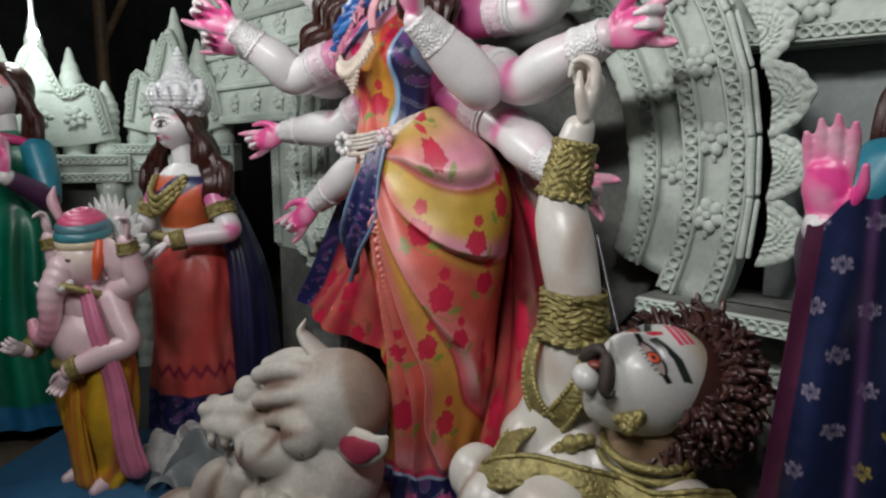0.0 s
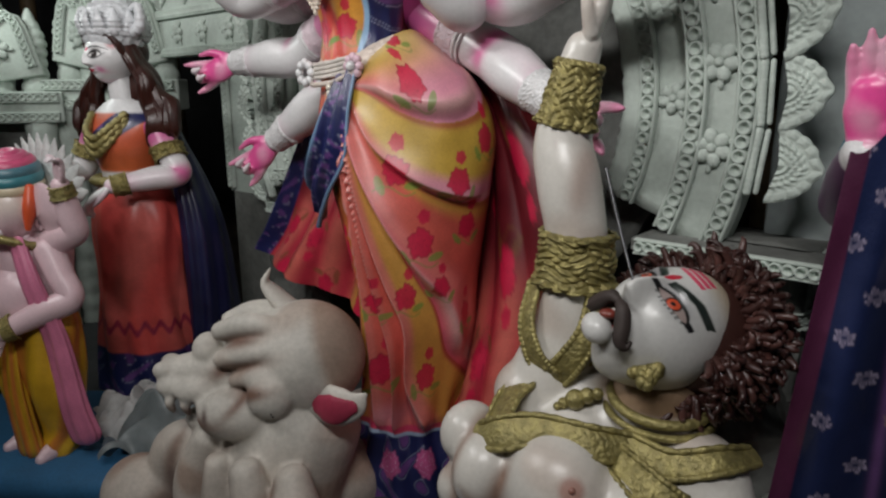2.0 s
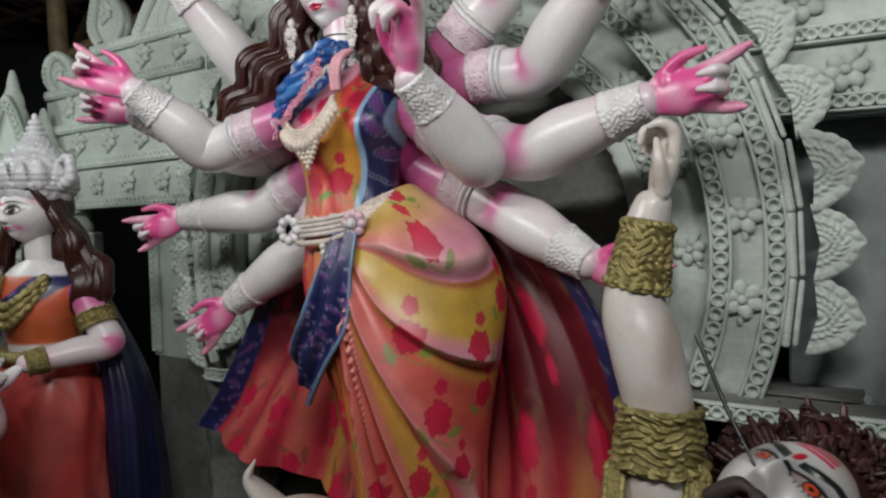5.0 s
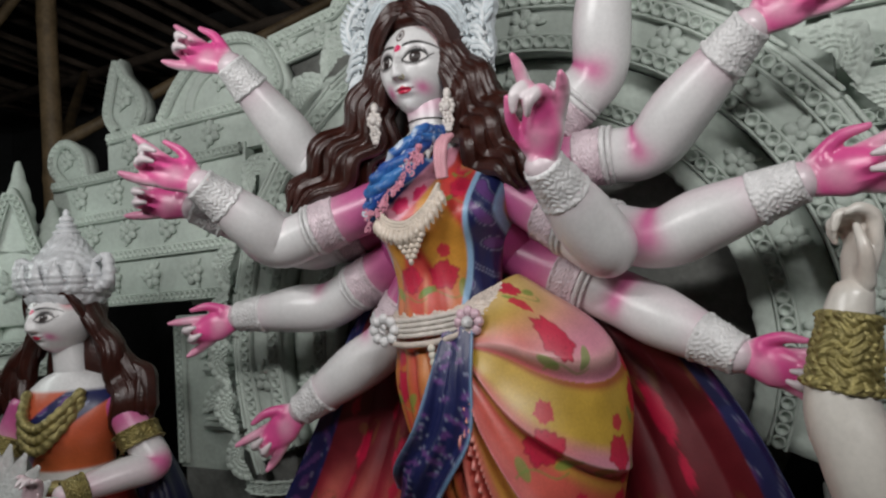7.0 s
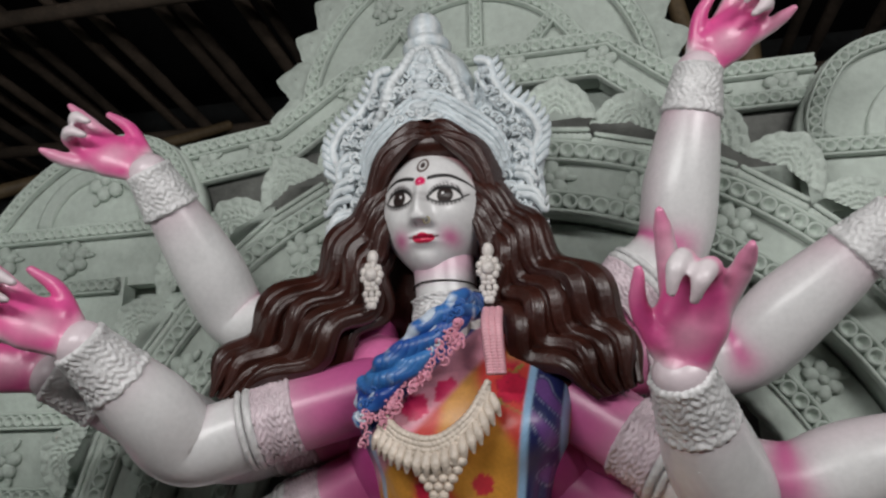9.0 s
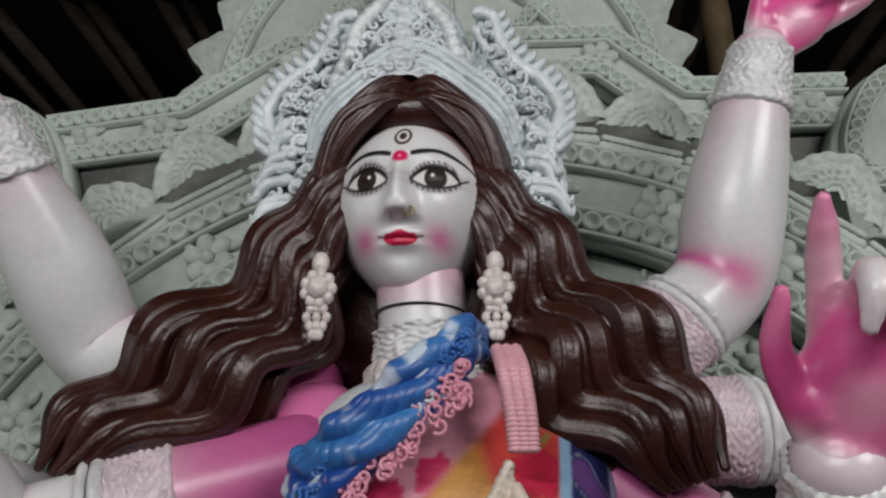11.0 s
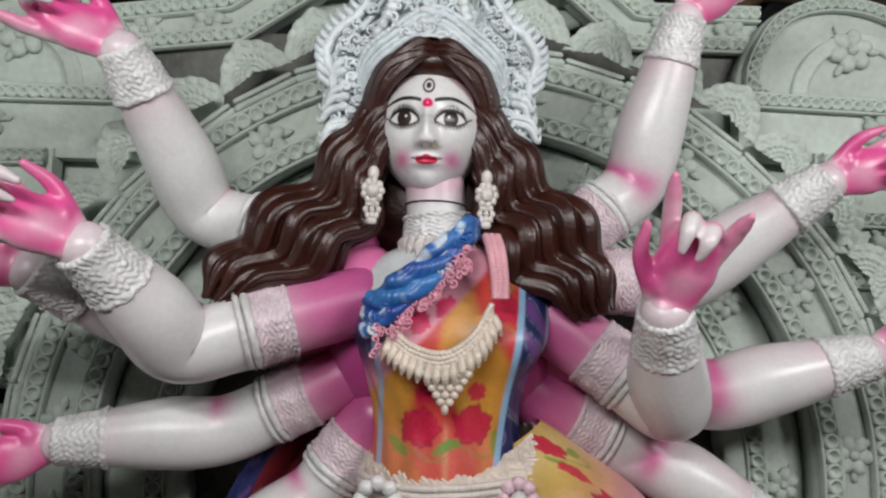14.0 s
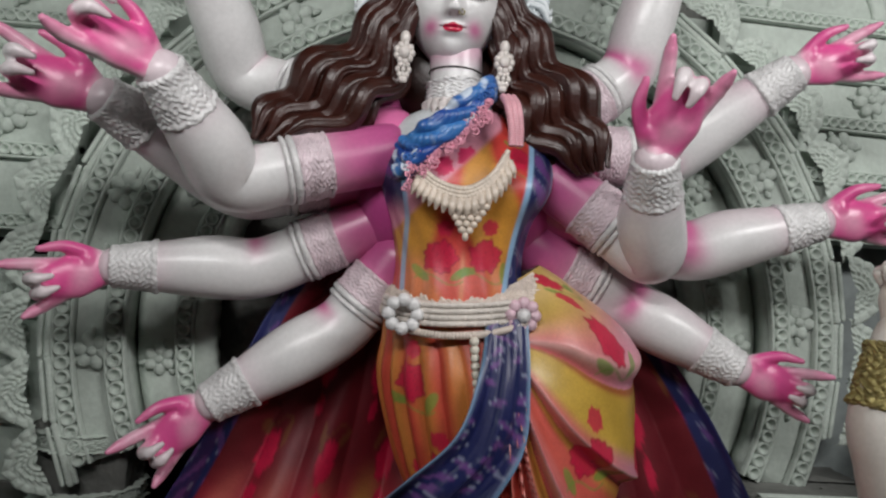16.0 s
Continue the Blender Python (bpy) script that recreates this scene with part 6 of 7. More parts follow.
# ---- the lion ----
def lion():
    k = Clay()
    CL, DK = (0.62, 0.59, 0.53), (0.19, 0.105, 0.075)
    def pt(p, d):
        return mix3(CL, DK, 0.75 * step(0.55, 0.9, np.sin(p[..., 0] * 23 + p[..., 2] * 9) * np.cos(p[..., 2] * 21 + 1)) * step(0.3, -0.4, d[..., 2]))
    def brown_back(p, d):
        return mix3(CL, (0.36, 0.24, 0.17), step(0.25, 0.75, d[..., 0] * 0.7 + d[..., 1] * 0.6))
    C = np.array((0.07, 1.25, 0.49))
    F, S, Z = np.array((-0.75, -0.66, 0)), np.array((0.66, -0.75, 0)), np.array((0, 0, 1.0))
    def at(f, s, z):
        return C + (F * f + S * s + Z * z) * 1.16
    turn = Matrix((F, S, Z)).transposed()
    m = Clay()
    m.blob(C + Z * 0.012 - F * 0.012, (0.180, 0.168, 0.175), MATT, turn=turn, nu=40, nv=26)
    m.blob(at(0.09, 0, 0.035), (0.125, 0.13, 0.105), MATT, turn=turn, nu=30, nv=20)
    m.tube([at(0.05, 0, -0.06), at(0.22, 0, -0.03), at(0.35, 0, -0.035)], [0.12, 0.075, 0.05], MATT, CL, n=30, seg=24)
    for q in (1, -1):
        m.tube([at(0.05, 0.06 * q, 0.115), at(0.13, 0.055 * q, 0.118), at(0.20, 0.04 * q, 0.095)], [0.03, 0.036, 0.03], MATT, CL, n=20, seg=16)
        m.tube([at(0.04, 0.095 * q, 0.065), at(0.13, 0.09 * q, 0.055), at(0.195, 0.065 * q, 0.03)], [0.03, 0.036, 0.028], MATT, CL, n=20, seg=16)
        m.tube([at(0.02, 0.115 * q, 0.01), at(0.10, 0.11 * q, 0.0), at(0.16, 0.085 * q, -0.02)], [0.028, 0.030, 0.02], MATT, CL, n=20, seg=16)
        for c, r in (((0.06, 0.125, -0.045), (0.058, 0.045, 0.058)), ((0.16, 0.09, -0.11), (0.10, 0.06, 0.07)), ((0.27, 0.055, -0.06), (0.06, 0.035, 0.035)), ((0.335, 0.035, -0.055), (0.045, 0.032, 0.032)), ((0.36, 0.028, -0.015), (0.028, 0.026, 0.024))):
            m.blob(at(c[0], c[1] * q, c[2]), np.array(r) * 1.15, MATT, turn=turn, nu=22, nv=14)
        for i in range(4):
            m.tube([at(0.20 + 0.045 * i, (0.085 - 0.014 * i) * q, -0.07), at(0.205 + 0.045 * i, (0.098 - 0.014 * i) * q, -0.095), at(0.20 + 0.045 * i, (0.085 - 0.014 * i) * q, -0.125)], [0.012, 0.016, 0.010], MATT, CL, n=12, seg=10)
    m.blob(at(0.245, 0, 0.035), (0.05, 0.055, 0.05), MATT, turn=turn, nu=22, nv=14)
    m.tube([at(0.10, 0, -0.15), at(0.22, 0, -0.175), at(0.30, 0, -0.165)], [0.075, 0.055, 0.035], MATT, CL, n=20, seg=18)
    m.tube([(0.05, 1.25, 0.28), (0.0, 1.18, 0.08), (-0.02, 1.16, -0.13)], [0.19, 0.21, 0.20], MATT, CL, n=30, seg=32)
    for a, b, r in (((-0.14, 1.03, 0.24), (-0.18, 0.98, -0.12), 0.075), ((-0.02, 0.99, 0.22), (0.0, 0.95, -0.12), 0.06), ((0.11, 1.0, 0.24), (0.14, 0.98, -0.12), 0.07), ((0.22, 1.08, 0.22), (0.27, 1.04, -0.1), 0.08), ((-0.25, 1.06, 0.20), (-0.36, 1.0, 0.0), 0.09)):
        mid = tuple((p + q) / 2 + 0.03 * math.sin(9 * p) for p, q in zip(a, b))
        m.tube([a, mid, b], [r * 0.7, r, r * 0.8], MATT, n=26, seg=20)
    m.blob((-0.42, 0.93, -0.02), (0.14, 0.13, 0.13), MATT, CL, nu=26, nv=18)
    m.tube([(0.05, 1.35, 0.02), (-0.1, 1.55, 0.0), (-0.2, 1.75, 0.0)], [0.17, 0.15, 0.13], MATT, CL, n=20, seg=22)
    def lion_paint(p):
        x, y, z = p.T
        q = (p - C) / 1.16
        f, s, h = q @ F, np.abs(q @ S), q[:, 2]
        c = mix3(np.broadcast_to(CL, p.shape), (0.34, 0.23, 0.165), 0.8 * step(-0.06, -0.10, f - 0.3 * h) * step(-0.10, -0.04, h))
        for cf, ch, sl, w, t in ((0.14, 0.088, -0.25, 0.08, 0.011), (0.13, 0.026, -0.30, 0.08, 0.011), (0.10, -0.028, -0.2, 0.06, 0.011), (0.27, -0.118, 0.10, 0.10, 0.014), (0.13, -0.055, -0.9, 0.05, 0.012), (0.19, 0.0, -0.6, 0.04, 0.014)):
            c = mix3(c, DK, 1.0 * bell((f - cf) / w, 1.0) * bell((h - ch - sl * (f - cf)) / (1.5 * t), 1.0) * step(0.015, 0.04, s))
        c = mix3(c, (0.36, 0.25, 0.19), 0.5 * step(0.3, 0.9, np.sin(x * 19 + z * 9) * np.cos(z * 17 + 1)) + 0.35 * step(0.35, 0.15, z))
        for i in range(3):
            c = mix3(c, (0.10, 0.05, 0.045), 0.9 * bell((f - 0.225 - 0.045 * i) / 0.008, 1.0) * bell((h + 0.098) / 0.022, 1.0) * step(0.02, 0.04, s))
        for i, ph in enumerate((-0.07, 0.06, 0.18, -0.28)):
            c = mix3(c, DK, 0.75 * bell((x - ph - 0.15 * (z - 0.05)) / 0.02, 1.0) * step(0.28, 0.2, z) * step(1.15, 1.05, y))
        return c
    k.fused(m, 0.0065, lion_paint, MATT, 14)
    for q in (1, -1):
        k.blob(at(0.375, 0.026 * q, -0.02), (0.012, 0.010, 0.009), MATT, (0.06, 0.035, 0.03), nu=10, nv=8)
        for i in range(8):
            k.blob(at(0.075 - 0.004 * i, 0.160 * q, -0.02 - 0.009 * i), (0.0035, 0.0035, 0.0035), MATT, (0.03, 0.025, 0.02), nu=7, nv=5)
    # ears, one standing, one with a red hollow
    k.tube([at(0.03, -0.04, 0.12), at(0.08, -0.05, 0.17), at(0.10, -0.05, 0.20), at(0.085, -0.05, 0.235)], [0.05, 0.038, 0.022, 0.005], MATT, CL, n=20, seg=16, flat=0.6)
    k.tube([at(-0.05, 0.10, -0.065), at(-0.10, 0.135, -0.065), at(-0.15, 0.155, -0.05), at(-0.18, 0.16, -0.025)], [0.05, 0.062, 0.045, 0.008], MATT, CL, n=20, seg=18, flat=0.40, up=(0.66, -0.75, 0.1))
    k.tube([at(-0.06, 0.13, -0.065), at(-0.10, 0.158, -0.065), at(-0.15, 0.173, -0.05)], [0.030, 0.045, 0.02], MATT, (0.36, 0.03, 0.07), n=16, seg=14, flat=0.25, up=(0.66, -0.75, 0.1))
    ob = k.done("lion_statue", loc=(0, 0, DAIS))
    return tagged(ob, "matt cream clay lion statue with brown creases and a red ear", "statue")


lion()


# ---- smaller goddess in red ----
def red_goddess():
    k = Clay()
    RED, OR = (0.66, 0.080, 0.070), (0.68, 0.15, 0.05)
    def spaint(x, z, a):
        aa = np.where(a > np.pi, a - 2 * np.pi, a)
        c = mix3(RED, (0.64, 0.13, 0.11), 0.5 + 0.5 * np.sin(aa * 4 + 2 * np.sin(z * 6)))
        c = mix3(c, (0.30, 0.02, 0.06), step(0.02, 0.01, np.abs(z - 0.30 - 0.02 * np.sin(aa * 20))))
        return mix3(c, border(aa * 0.2, z, 30), step(0.19, 0.18, z))
    lathe_y(k, [(-0.02, -0.24, 0.24, -0.20, 0.20), (0.18, -0.21, 0.21, -0.18, 0.18), (0.5, -0.18, 0.18, -0.15, 0.15), (0.75, -0.185, 0.185, -0.15, 0.15), (0.88, -0.16, 0.16, -0.13, 0.14), (0.97, -0.12, 0.12, -0.10, 0.11)], CLOTH, RED, seg=220,
            fold=lambda z, a: (0.007 * np.sin(a * 9 + 4 * np.sin(z * 3.1)) + 0.006 * np.abs(np.sin(a * 5 + 2.5 * z + 1.2 * np.sin(z * 7)))) * step(0.95, 0.7, z), paint=spaint)
    def tp(x, z, a):
        c = mix3(OR, RED, step(1.02, 1.15, z) * 0.3)
        e = (z - 1.12) - 0.9 * (x + 0.02)
        c = mix3(c, border(x, z, 40), step(0.07, 0.06, np.abs(e)))
        c = mix3(c, WHITE, step(1.235, 1.25, z))
        return mix3(c, WHITE, step(1.0, 0.985, z) * step(0.93, 0.95, z))
    lathe_y(k, [(0.93, -0.12, 0.12, -0.10, 0.11), (1.0, -0.115, 0.115, -0.11, 0.1), (1.1, -0.14, 0.14, -0.14, 0.1), (1.2, -0.16, 0.16, -0.11, 0.1), (1.27, -0.11, 0.11, -0.07, 0.08), (1.30, -0.05, 0.05, -0.05, 0.05)], CLOTH, OR, seg=140, paint=tp)
    k.tube([(0, 0.0, 1.26), (-0.01, 0, 1.38)], [0.05, 0.048], SKIN, WHITE, n=10, seg=20)
    HC = np.array((-0.015, -0.02, 1.475))
    head(k, HC, 0.115, Matrix.Rotation(radians(-12), 3, "Z"), goddess_face, nu=150, nv=130)
    k.blob(HC + (0, 0.045, 0.03), (0.10, 0.10, 0.115), HAIR, BROWN, nu=22, nv=16)
    k.blob(HC + (0.02, 0.08, -0.18), (0.14, 0.07, 0.19), HAIR, BROWN, nu=22, nv=16)
    for s in (-1, 1):
        for j in range(5):
            lock(k, [HC + (s * 0.01 * j, -0.075, 0.10), HC + (s * 0.07, -0.05, 0.07), HC + (s * 0.098, 0.0, -0.03), HC + (s * 0.11, 0.03, -0.12)], 0.016, amp=0.003, n=36)
        for j in range(8):
            lock(k, [HC + (s * 0.08, 0.02, 0.05), HC + (s * 0.12, 0.03, -0.08), HC + (s * (0.16 + 0.012 * j), 0.03, -0.20), HC + (s * (0.13 + 0.02 * j), 0.0 + 0.015 * (j % 3), -0.31 - 0.012 * (j % 4))], 0.030, amp=0.014, waves=3, phase=j, n=60)
    for j in range(9):
        f = j / 8
        lock(k, [HC + (0.07, 0.0, 0.06), HC + (0.125, 0.0, -0.05), HC + (0.17 + 0.03 * f, 0.02 * f, -0.17), HC + (0.19 + 0.05 * f, -0.01 + 0.03 * f, -0.30 - 0.02 * f), HC + (0.17 + 0.09 * f, 0.0, -0.41 - 0.03 * (j % 3))], 0.028, amp=0.016, waves=3.2, phase=f * 1.2, n=80, side=(0.7, -0.4, 0.5))
    # crown, white
    CW = (0.76, 0.78, 0.80)
    k.tube([HC + (0, 0.02, 0.085), HC + (0, 0.03, 0.13), HC + (0, 0.03, 0.19), HC + (0, 0.03, 0.24), HC + (0, 0.03, 0.29)], [0.112, 0.118, 0.096, 0.064, 0.034], SILVER, CW, n=110, seg=90,
           swell=lambda s, a: 1 + 0.07 * np.abs(np.sin(a * 9 + 3 * np.sin(s * 8))) * np.abs(np.sin(s * 24 + np.sin(a * 5))) + 0.05 * np.abs(np.sin(s * 9)))
    for z, r in ((0.295, 0.040), (0.318, 0.030), (0.340, 0.022), (0.362, 0.010)):
        k.blob(HC + (0, 0.03, z), (r, r, 0.016), SILVER, CW, nu=20, nv=10)
    for i in range(9):          # upright lace leaves round the band
        a = radians(-100 + 25 * i)
        q = HC + (0.118 * math.sin(a), 0.025 - 0.118 * math.cos(a), 0.10)
        k.tube([q, q + (0.012 * math.sin(a), -0.012 * math.cos(a), 0.045), q + (0.004 * math.sin(a), -0.004 * math.cos(a), 0.09)], [0.024, 0.020, 0.004], SILVER, CW, n=24, seg=12, flat=0.4, up=(math.sin(a), -math.cos(a), 0), swell=lambda s, g: 1 + 0.12 * np.sin(s * 30))
    k.ring(HC + (0, 0.02, 0.085), (0, 0.15, 1), 0.105, 0.014, SILVER, CW, bumps=30, amp=0.5, n=60)
    for s in (-1, 1):
        k.tube([HC + (s * 0.09, 0.01, 0.09), HC + (s * 0.15, 0.01, 0.12), HC + (s * 0.15, 0.01, 0.20), HC + (s * 0.11, 0.01, 0.19)], [0.02, 0.018, 0.014, 0.008], SILVER, CW, n=30, seg=10, swell=lambda q, g: 1 + 0.3 * np.abs(np.sin(q * 30)))
    # arms
    GI = (0.5, 0.36, 0.1)
    for sh, el, wr, d, palm in (((0.16, 0.0, 1.18), (0.27, -0.02, 0.99), (0.12, -0.20, 0.95), (-0.12, -0.10, -0.12), (0, 0, -1)), ((-0.16, 0.0, 1.18), (-0.24, -0.04, 0.98), (-0.24, -0.28, 1.0), (0.02, -0.2, 0.06), (0.2, 0, 1))):
        arm(k, sh, el, wr, r=(0.055, 0.05, 0.05, 0.032), bangles=False)
        u = unit(np.array(el) - np.array(sh))
        c = np.array(sh) * 0.45 + np.array(el) * 0.55
        k.cuff(c - u * 0.03, c + u * 0.03, 0.056, 0.054, GOLD, lift=0.010, k=7)
        w = unit(np.array(wr) - np.array(el))
        k.cuff(np.array(wr) - w * 0.06, np.array(wr), 0.042, 0.038, GOLD, lift=0.008, k=7)
        hand(k, wr, d, palm, 0.16, (0.3, 0.3, 0.4, 0.4, 0.3), inner=mix3(WHITE, ROSE, np.array(0.3)), tips=WHITE)
    for j in range(3):
        k.tube([(-0.09, -0.08, 1.24 - 0.02 * j), (-0.05, -0.145, 1.17 - 0.03 * j), (0.0, -0.155, 1.14 - 0.035 * j), (0.05, -0.145, 1.17 - 0.03 * j), (0.09, -0.08, 1.24 - 0.02 * j)], [0.012] * 5, GOLD, n=50, seg=8, swell=lambda s, g: 1 + 0.4 * np.abs(np.sin(s * 40)))
    k.ring((0, 0, 0.95), (0, 0, 1), 0.135, 0.02, GOLD, bumps=24, amp=0.4, n=60)
    # dark blue fall of cloth behind
    k.tube([(0.12, 0.10, 1.15), (0.22, 0.12, 0.8), (0.24, 0.14, 0.4), (0.24, 0.14, 0.02)], [0.05, 0.10, 0.13, 0.14], CLOTH, (0.012, 0.014, 0.06), n=40, seg=40, flat=0.6, swell=lambda s, a: 1 + 0.10 * np.sin(a * 8 + s * 4))
    ob = k.done("red_goddess_statue", loc=(-1.28, 1.40, DAIS), rot=16)
    ob.scale = (1.08, 1.08, 0.965)
    return tagged(ob, "painted clay goddess statue in a red sari with white crown", "statue")


red_goddess()


# ---- elephant-headed idol ----
def elephant_idol():
    k = Clay()
    SK = (0.76, 0.56, 0.60)
    YE, OR = (0.62, 0.36, 0.02), (0.55, 0.15, 0.03)
    for s in (-1, 1):
        k.tube([(s * 0.07, 0, 0.52), (s * 0.11, -0.02, 0.32), (s * 0.10, -0.01, 0.10), (s * 0.10, -0.04, 0.0)], [0.13, 0.12, 0.08, 0.07], CLOTH, n=50, seg=40, swell=lambda q, a: 1 + 0.07 * np.sin(a * 6 + q * 9), paint=lambda q, a, p: mix3(YE, OR, step(0.1, 0.9, np.sin(a * 3 + q * 5)) * 0.8))
        k.tube([(s * 0.10, 0.03, 0.02), (s * 0.11, -0.08, 0.01), (s * 0.12, -0.14, 0.0)], [0.045, 0.04, 0.025], SKIN, SK, n=14, seg=14)
    k.tube([(0.0, -0.12, 0.56), (0.01, -0.14, 0.3), (0.02, -0.12, 0.03)], [0.04, 0.06, 0.07], CLOTH, n=40, seg=30, flat=0.5, up=(0, -1, 0), swell=lambda q, a: 1 + 0.15 * np.sin(a * 7), paint=lambda q, a, p: mix3(OR, YE, 0.5 + 0.5 * np.sin(a * 7 + q * 3)))
    k.blob((0, -0.03, 0.66), (0.17, 0.165, 0.16), SKIN, SK, nu=30, nv=20)
    k.tube([(0, 0.02, 0.70), (0, 0.02, 0.84), (0, 0.01, 0.90)], [0.15, 0.16, 0.08], SKIN, SK, n=20, seg=26)
    k.ring((0, -0.02, 0.56), (0, 0, 1), 0.155, 0.02, GOLD, bumps=20, amp=0.5, n=50)
    # head, brow patch, trunk, tusks, ears
    def hp(p, d):
        c = mix3((0.78, 0.66, 0.60), SK, step(0.2, -0.5, d[..., 2]))
        c = mix3(c, (0.015, 0.01, 0.01), ((np.abs(np.abs(d[..., 0]) - 0.45) < 0.13) & (np.abs(d[..., 2] - 0.10) < 0.05) & (d[..., 1] < 0)).astype(float))
        return mix3(c, (0.6, 0.02, 0.05), ((np.hypot(d[..., 0], d[..., 2] - 0.5) < 0.10) & (d[..., 1] < 0)).astype(float))
    k.blob((0, -0.03, 1.0), (0.125, 0.12, 0.125), SKIN, nu=80, nv=60, paint=hp)
    k.tube([(0, -0.13, 0.98), (0, -0.19, 0.88), (-0.01, -0.20, 0.76), (-0.07, -0.20, 0.68), (-0.14, -0.20, 0.69), (-0.165, -0.20, 0.735)], [0.062, 0.055, 0.045, 0.04, 0.034, 0.024], SKIN, n=50, seg=22, swell=lambda q, a: 1 + 0.04 * np.sin(q * 90), paint=lambda q, a, p: mix3(SK, (0.75, 0.2, 0.34), 0.6 * step(0.2, 0.4, q) * (np.sin(a) > -0.2)))
    for s in (-1, 1):
        k.tube([(s * 0.06, -0.13, 0.92), (s * 0.075, -0.19, 0.90), (s * 0.085, -0.215, 0.92)], [0.016, 0.013, 0.005], SKIN, WHITE, n=14, seg=10)
        k.tube([(s * 0.11, 0.0, 1.02), (s * 0.19, -0.01, 1.0), (s * 0.21, 0.0, 0.93)], [0.07, 0.10, 0.05], SKIN, SK, n=20, seg=20, flat=0.2, up=(0.0, 1.0, 0.0))
        k.tube([(s * 0.125, -0.02, 1.08), (s * 0.135, -0.04, 1.0), (s * 0.125, -0.05, 0.93)], [0.02, 0.026, 0.012], CLOTH, (0.72, 0.10, 0.03), n=16, seg=10)
    # turban: teal and pink rolls with a pale fan
    for j, (z, r, c) in enumerate(((1.085, 0.125, (0.70, 0.60, 0.42)), (1.115, 0.125, (0.05, 0.23, 0.27)), (1.145, 0.118, (0.08, 0.20, 0.25)), (1.165, 0.105, (0.62, 0.09, 0.20)), (1.18, 0.085, (0.66, 0.12, 0.24)), (1.19, 0.06, (0.62, 0.10, 0.22)))):
        k.ring((0, -0.02, z), (0.1, -0.15, 1), r - 0.03, 0.031, CLOTH, c, n=40, seg=12)
    k.tube([(-0.12, -0.06, 1.18), (-0.15, -0.07, 1.25), (-0.14, -0.06, 1.31)], [0.02, 0.025, 0.006], CLOTH, (0.66, 0.40, 0.46), n=16, seg=12)
    for i in range(15):
        a = radians(-85 + i * 12)
        k.tube([(0.05 * math.sin(a), 0.10, 1.0 + 0.05 * math.cos(a)), (0.21 * math.sin(a), 0.12, 1.02 + 0.17 * math.cos(a)), (0.29 * math.sin(a), 0.12, 1.03 + 0.24 * math.cos(a))], [0.03, 0.035, 0.008], SILVER, (0.66, 0.68, 0.66), n=16, seg=10, flat=0.35, up=(0, 1, 0))
    # four arms
    for sh, el, wr, d, palm in (((0.16, 0.0, 0.84), (0.27, 0.0, 0.66), (0.10, -0.20, 0.56), (-0.08, -0.03, -0.12), (0, -0.6, -0.5)), ((-0.16, 0, 0.84), (-0.27, -0.02, 0.66), (-0.24, -0.20, 0.60), (0.03, -0.1, 0.05), (0, -0.8, 0.5)),
                                ((-0.15, 0.03, 0.86), (-0.29, 0.02, 0.90), (-0.30, -0.02, 1.08), (-0.02, -0.02, 0.14), (0, -1, 0)), ((0.15, 0.03, 0.86), (0.30, 0.04, 0.92), (0.30, 0.0, 1.10), (0.04, -0.02, 0.14), (0, -1, 0))):
        arm(k, sh, el, wr, r=(0.062, 0.055, 0.05, 0.036), bangles=False, skin=SK)
        w = unit(np.array(wr) - np.array(el))
        k.cuff(np.array(wr) - w * 0.05, np.array(wr), 0.045, 0.04, GOLD, lift=0.008, k=7)
        hand(k, wr, d, palm, 0.14, (0.3, 0.3, 0.5, 0.5, 0.3), back=(0.78, 0.70, 0.72), inner=SK, tips=SK)
    # pink scarf hanging at the side
    k.tube([(0.12, -0.10, 0.88), (0.18, -0.10, 0.72), (0.22, -0.06, 0.5), (0.25, -0.04, 0.22), (0.27, -0.02, 0.10)], [0.035, 0.045, 0.055, 0.065, 0.07], CLOTH, (0.66, 0.20, 0.33), n=50, seg=36, flat=0.45, up=(0.3, -1, 0), swell=lambda q, a: 1 + 0.14 * np.sin(a * 7 + q * 3))
    k.ring((0, -0.04, 0.86), (0, 0.4, 1), 0.15, 0.014, GOLD, bumps=24, amp=0.5, n=50)
    ob = k.done("elephant_idol_statue", loc=(-0.98, 0.86, DAIS), rot=14)
    ob.scale = (0.80, 0.84, 0.90)
    return tagged(ob, "painted clay elephant-headed idol statue with pink turban and yellow dhoti", "statue")


elephant_idol()


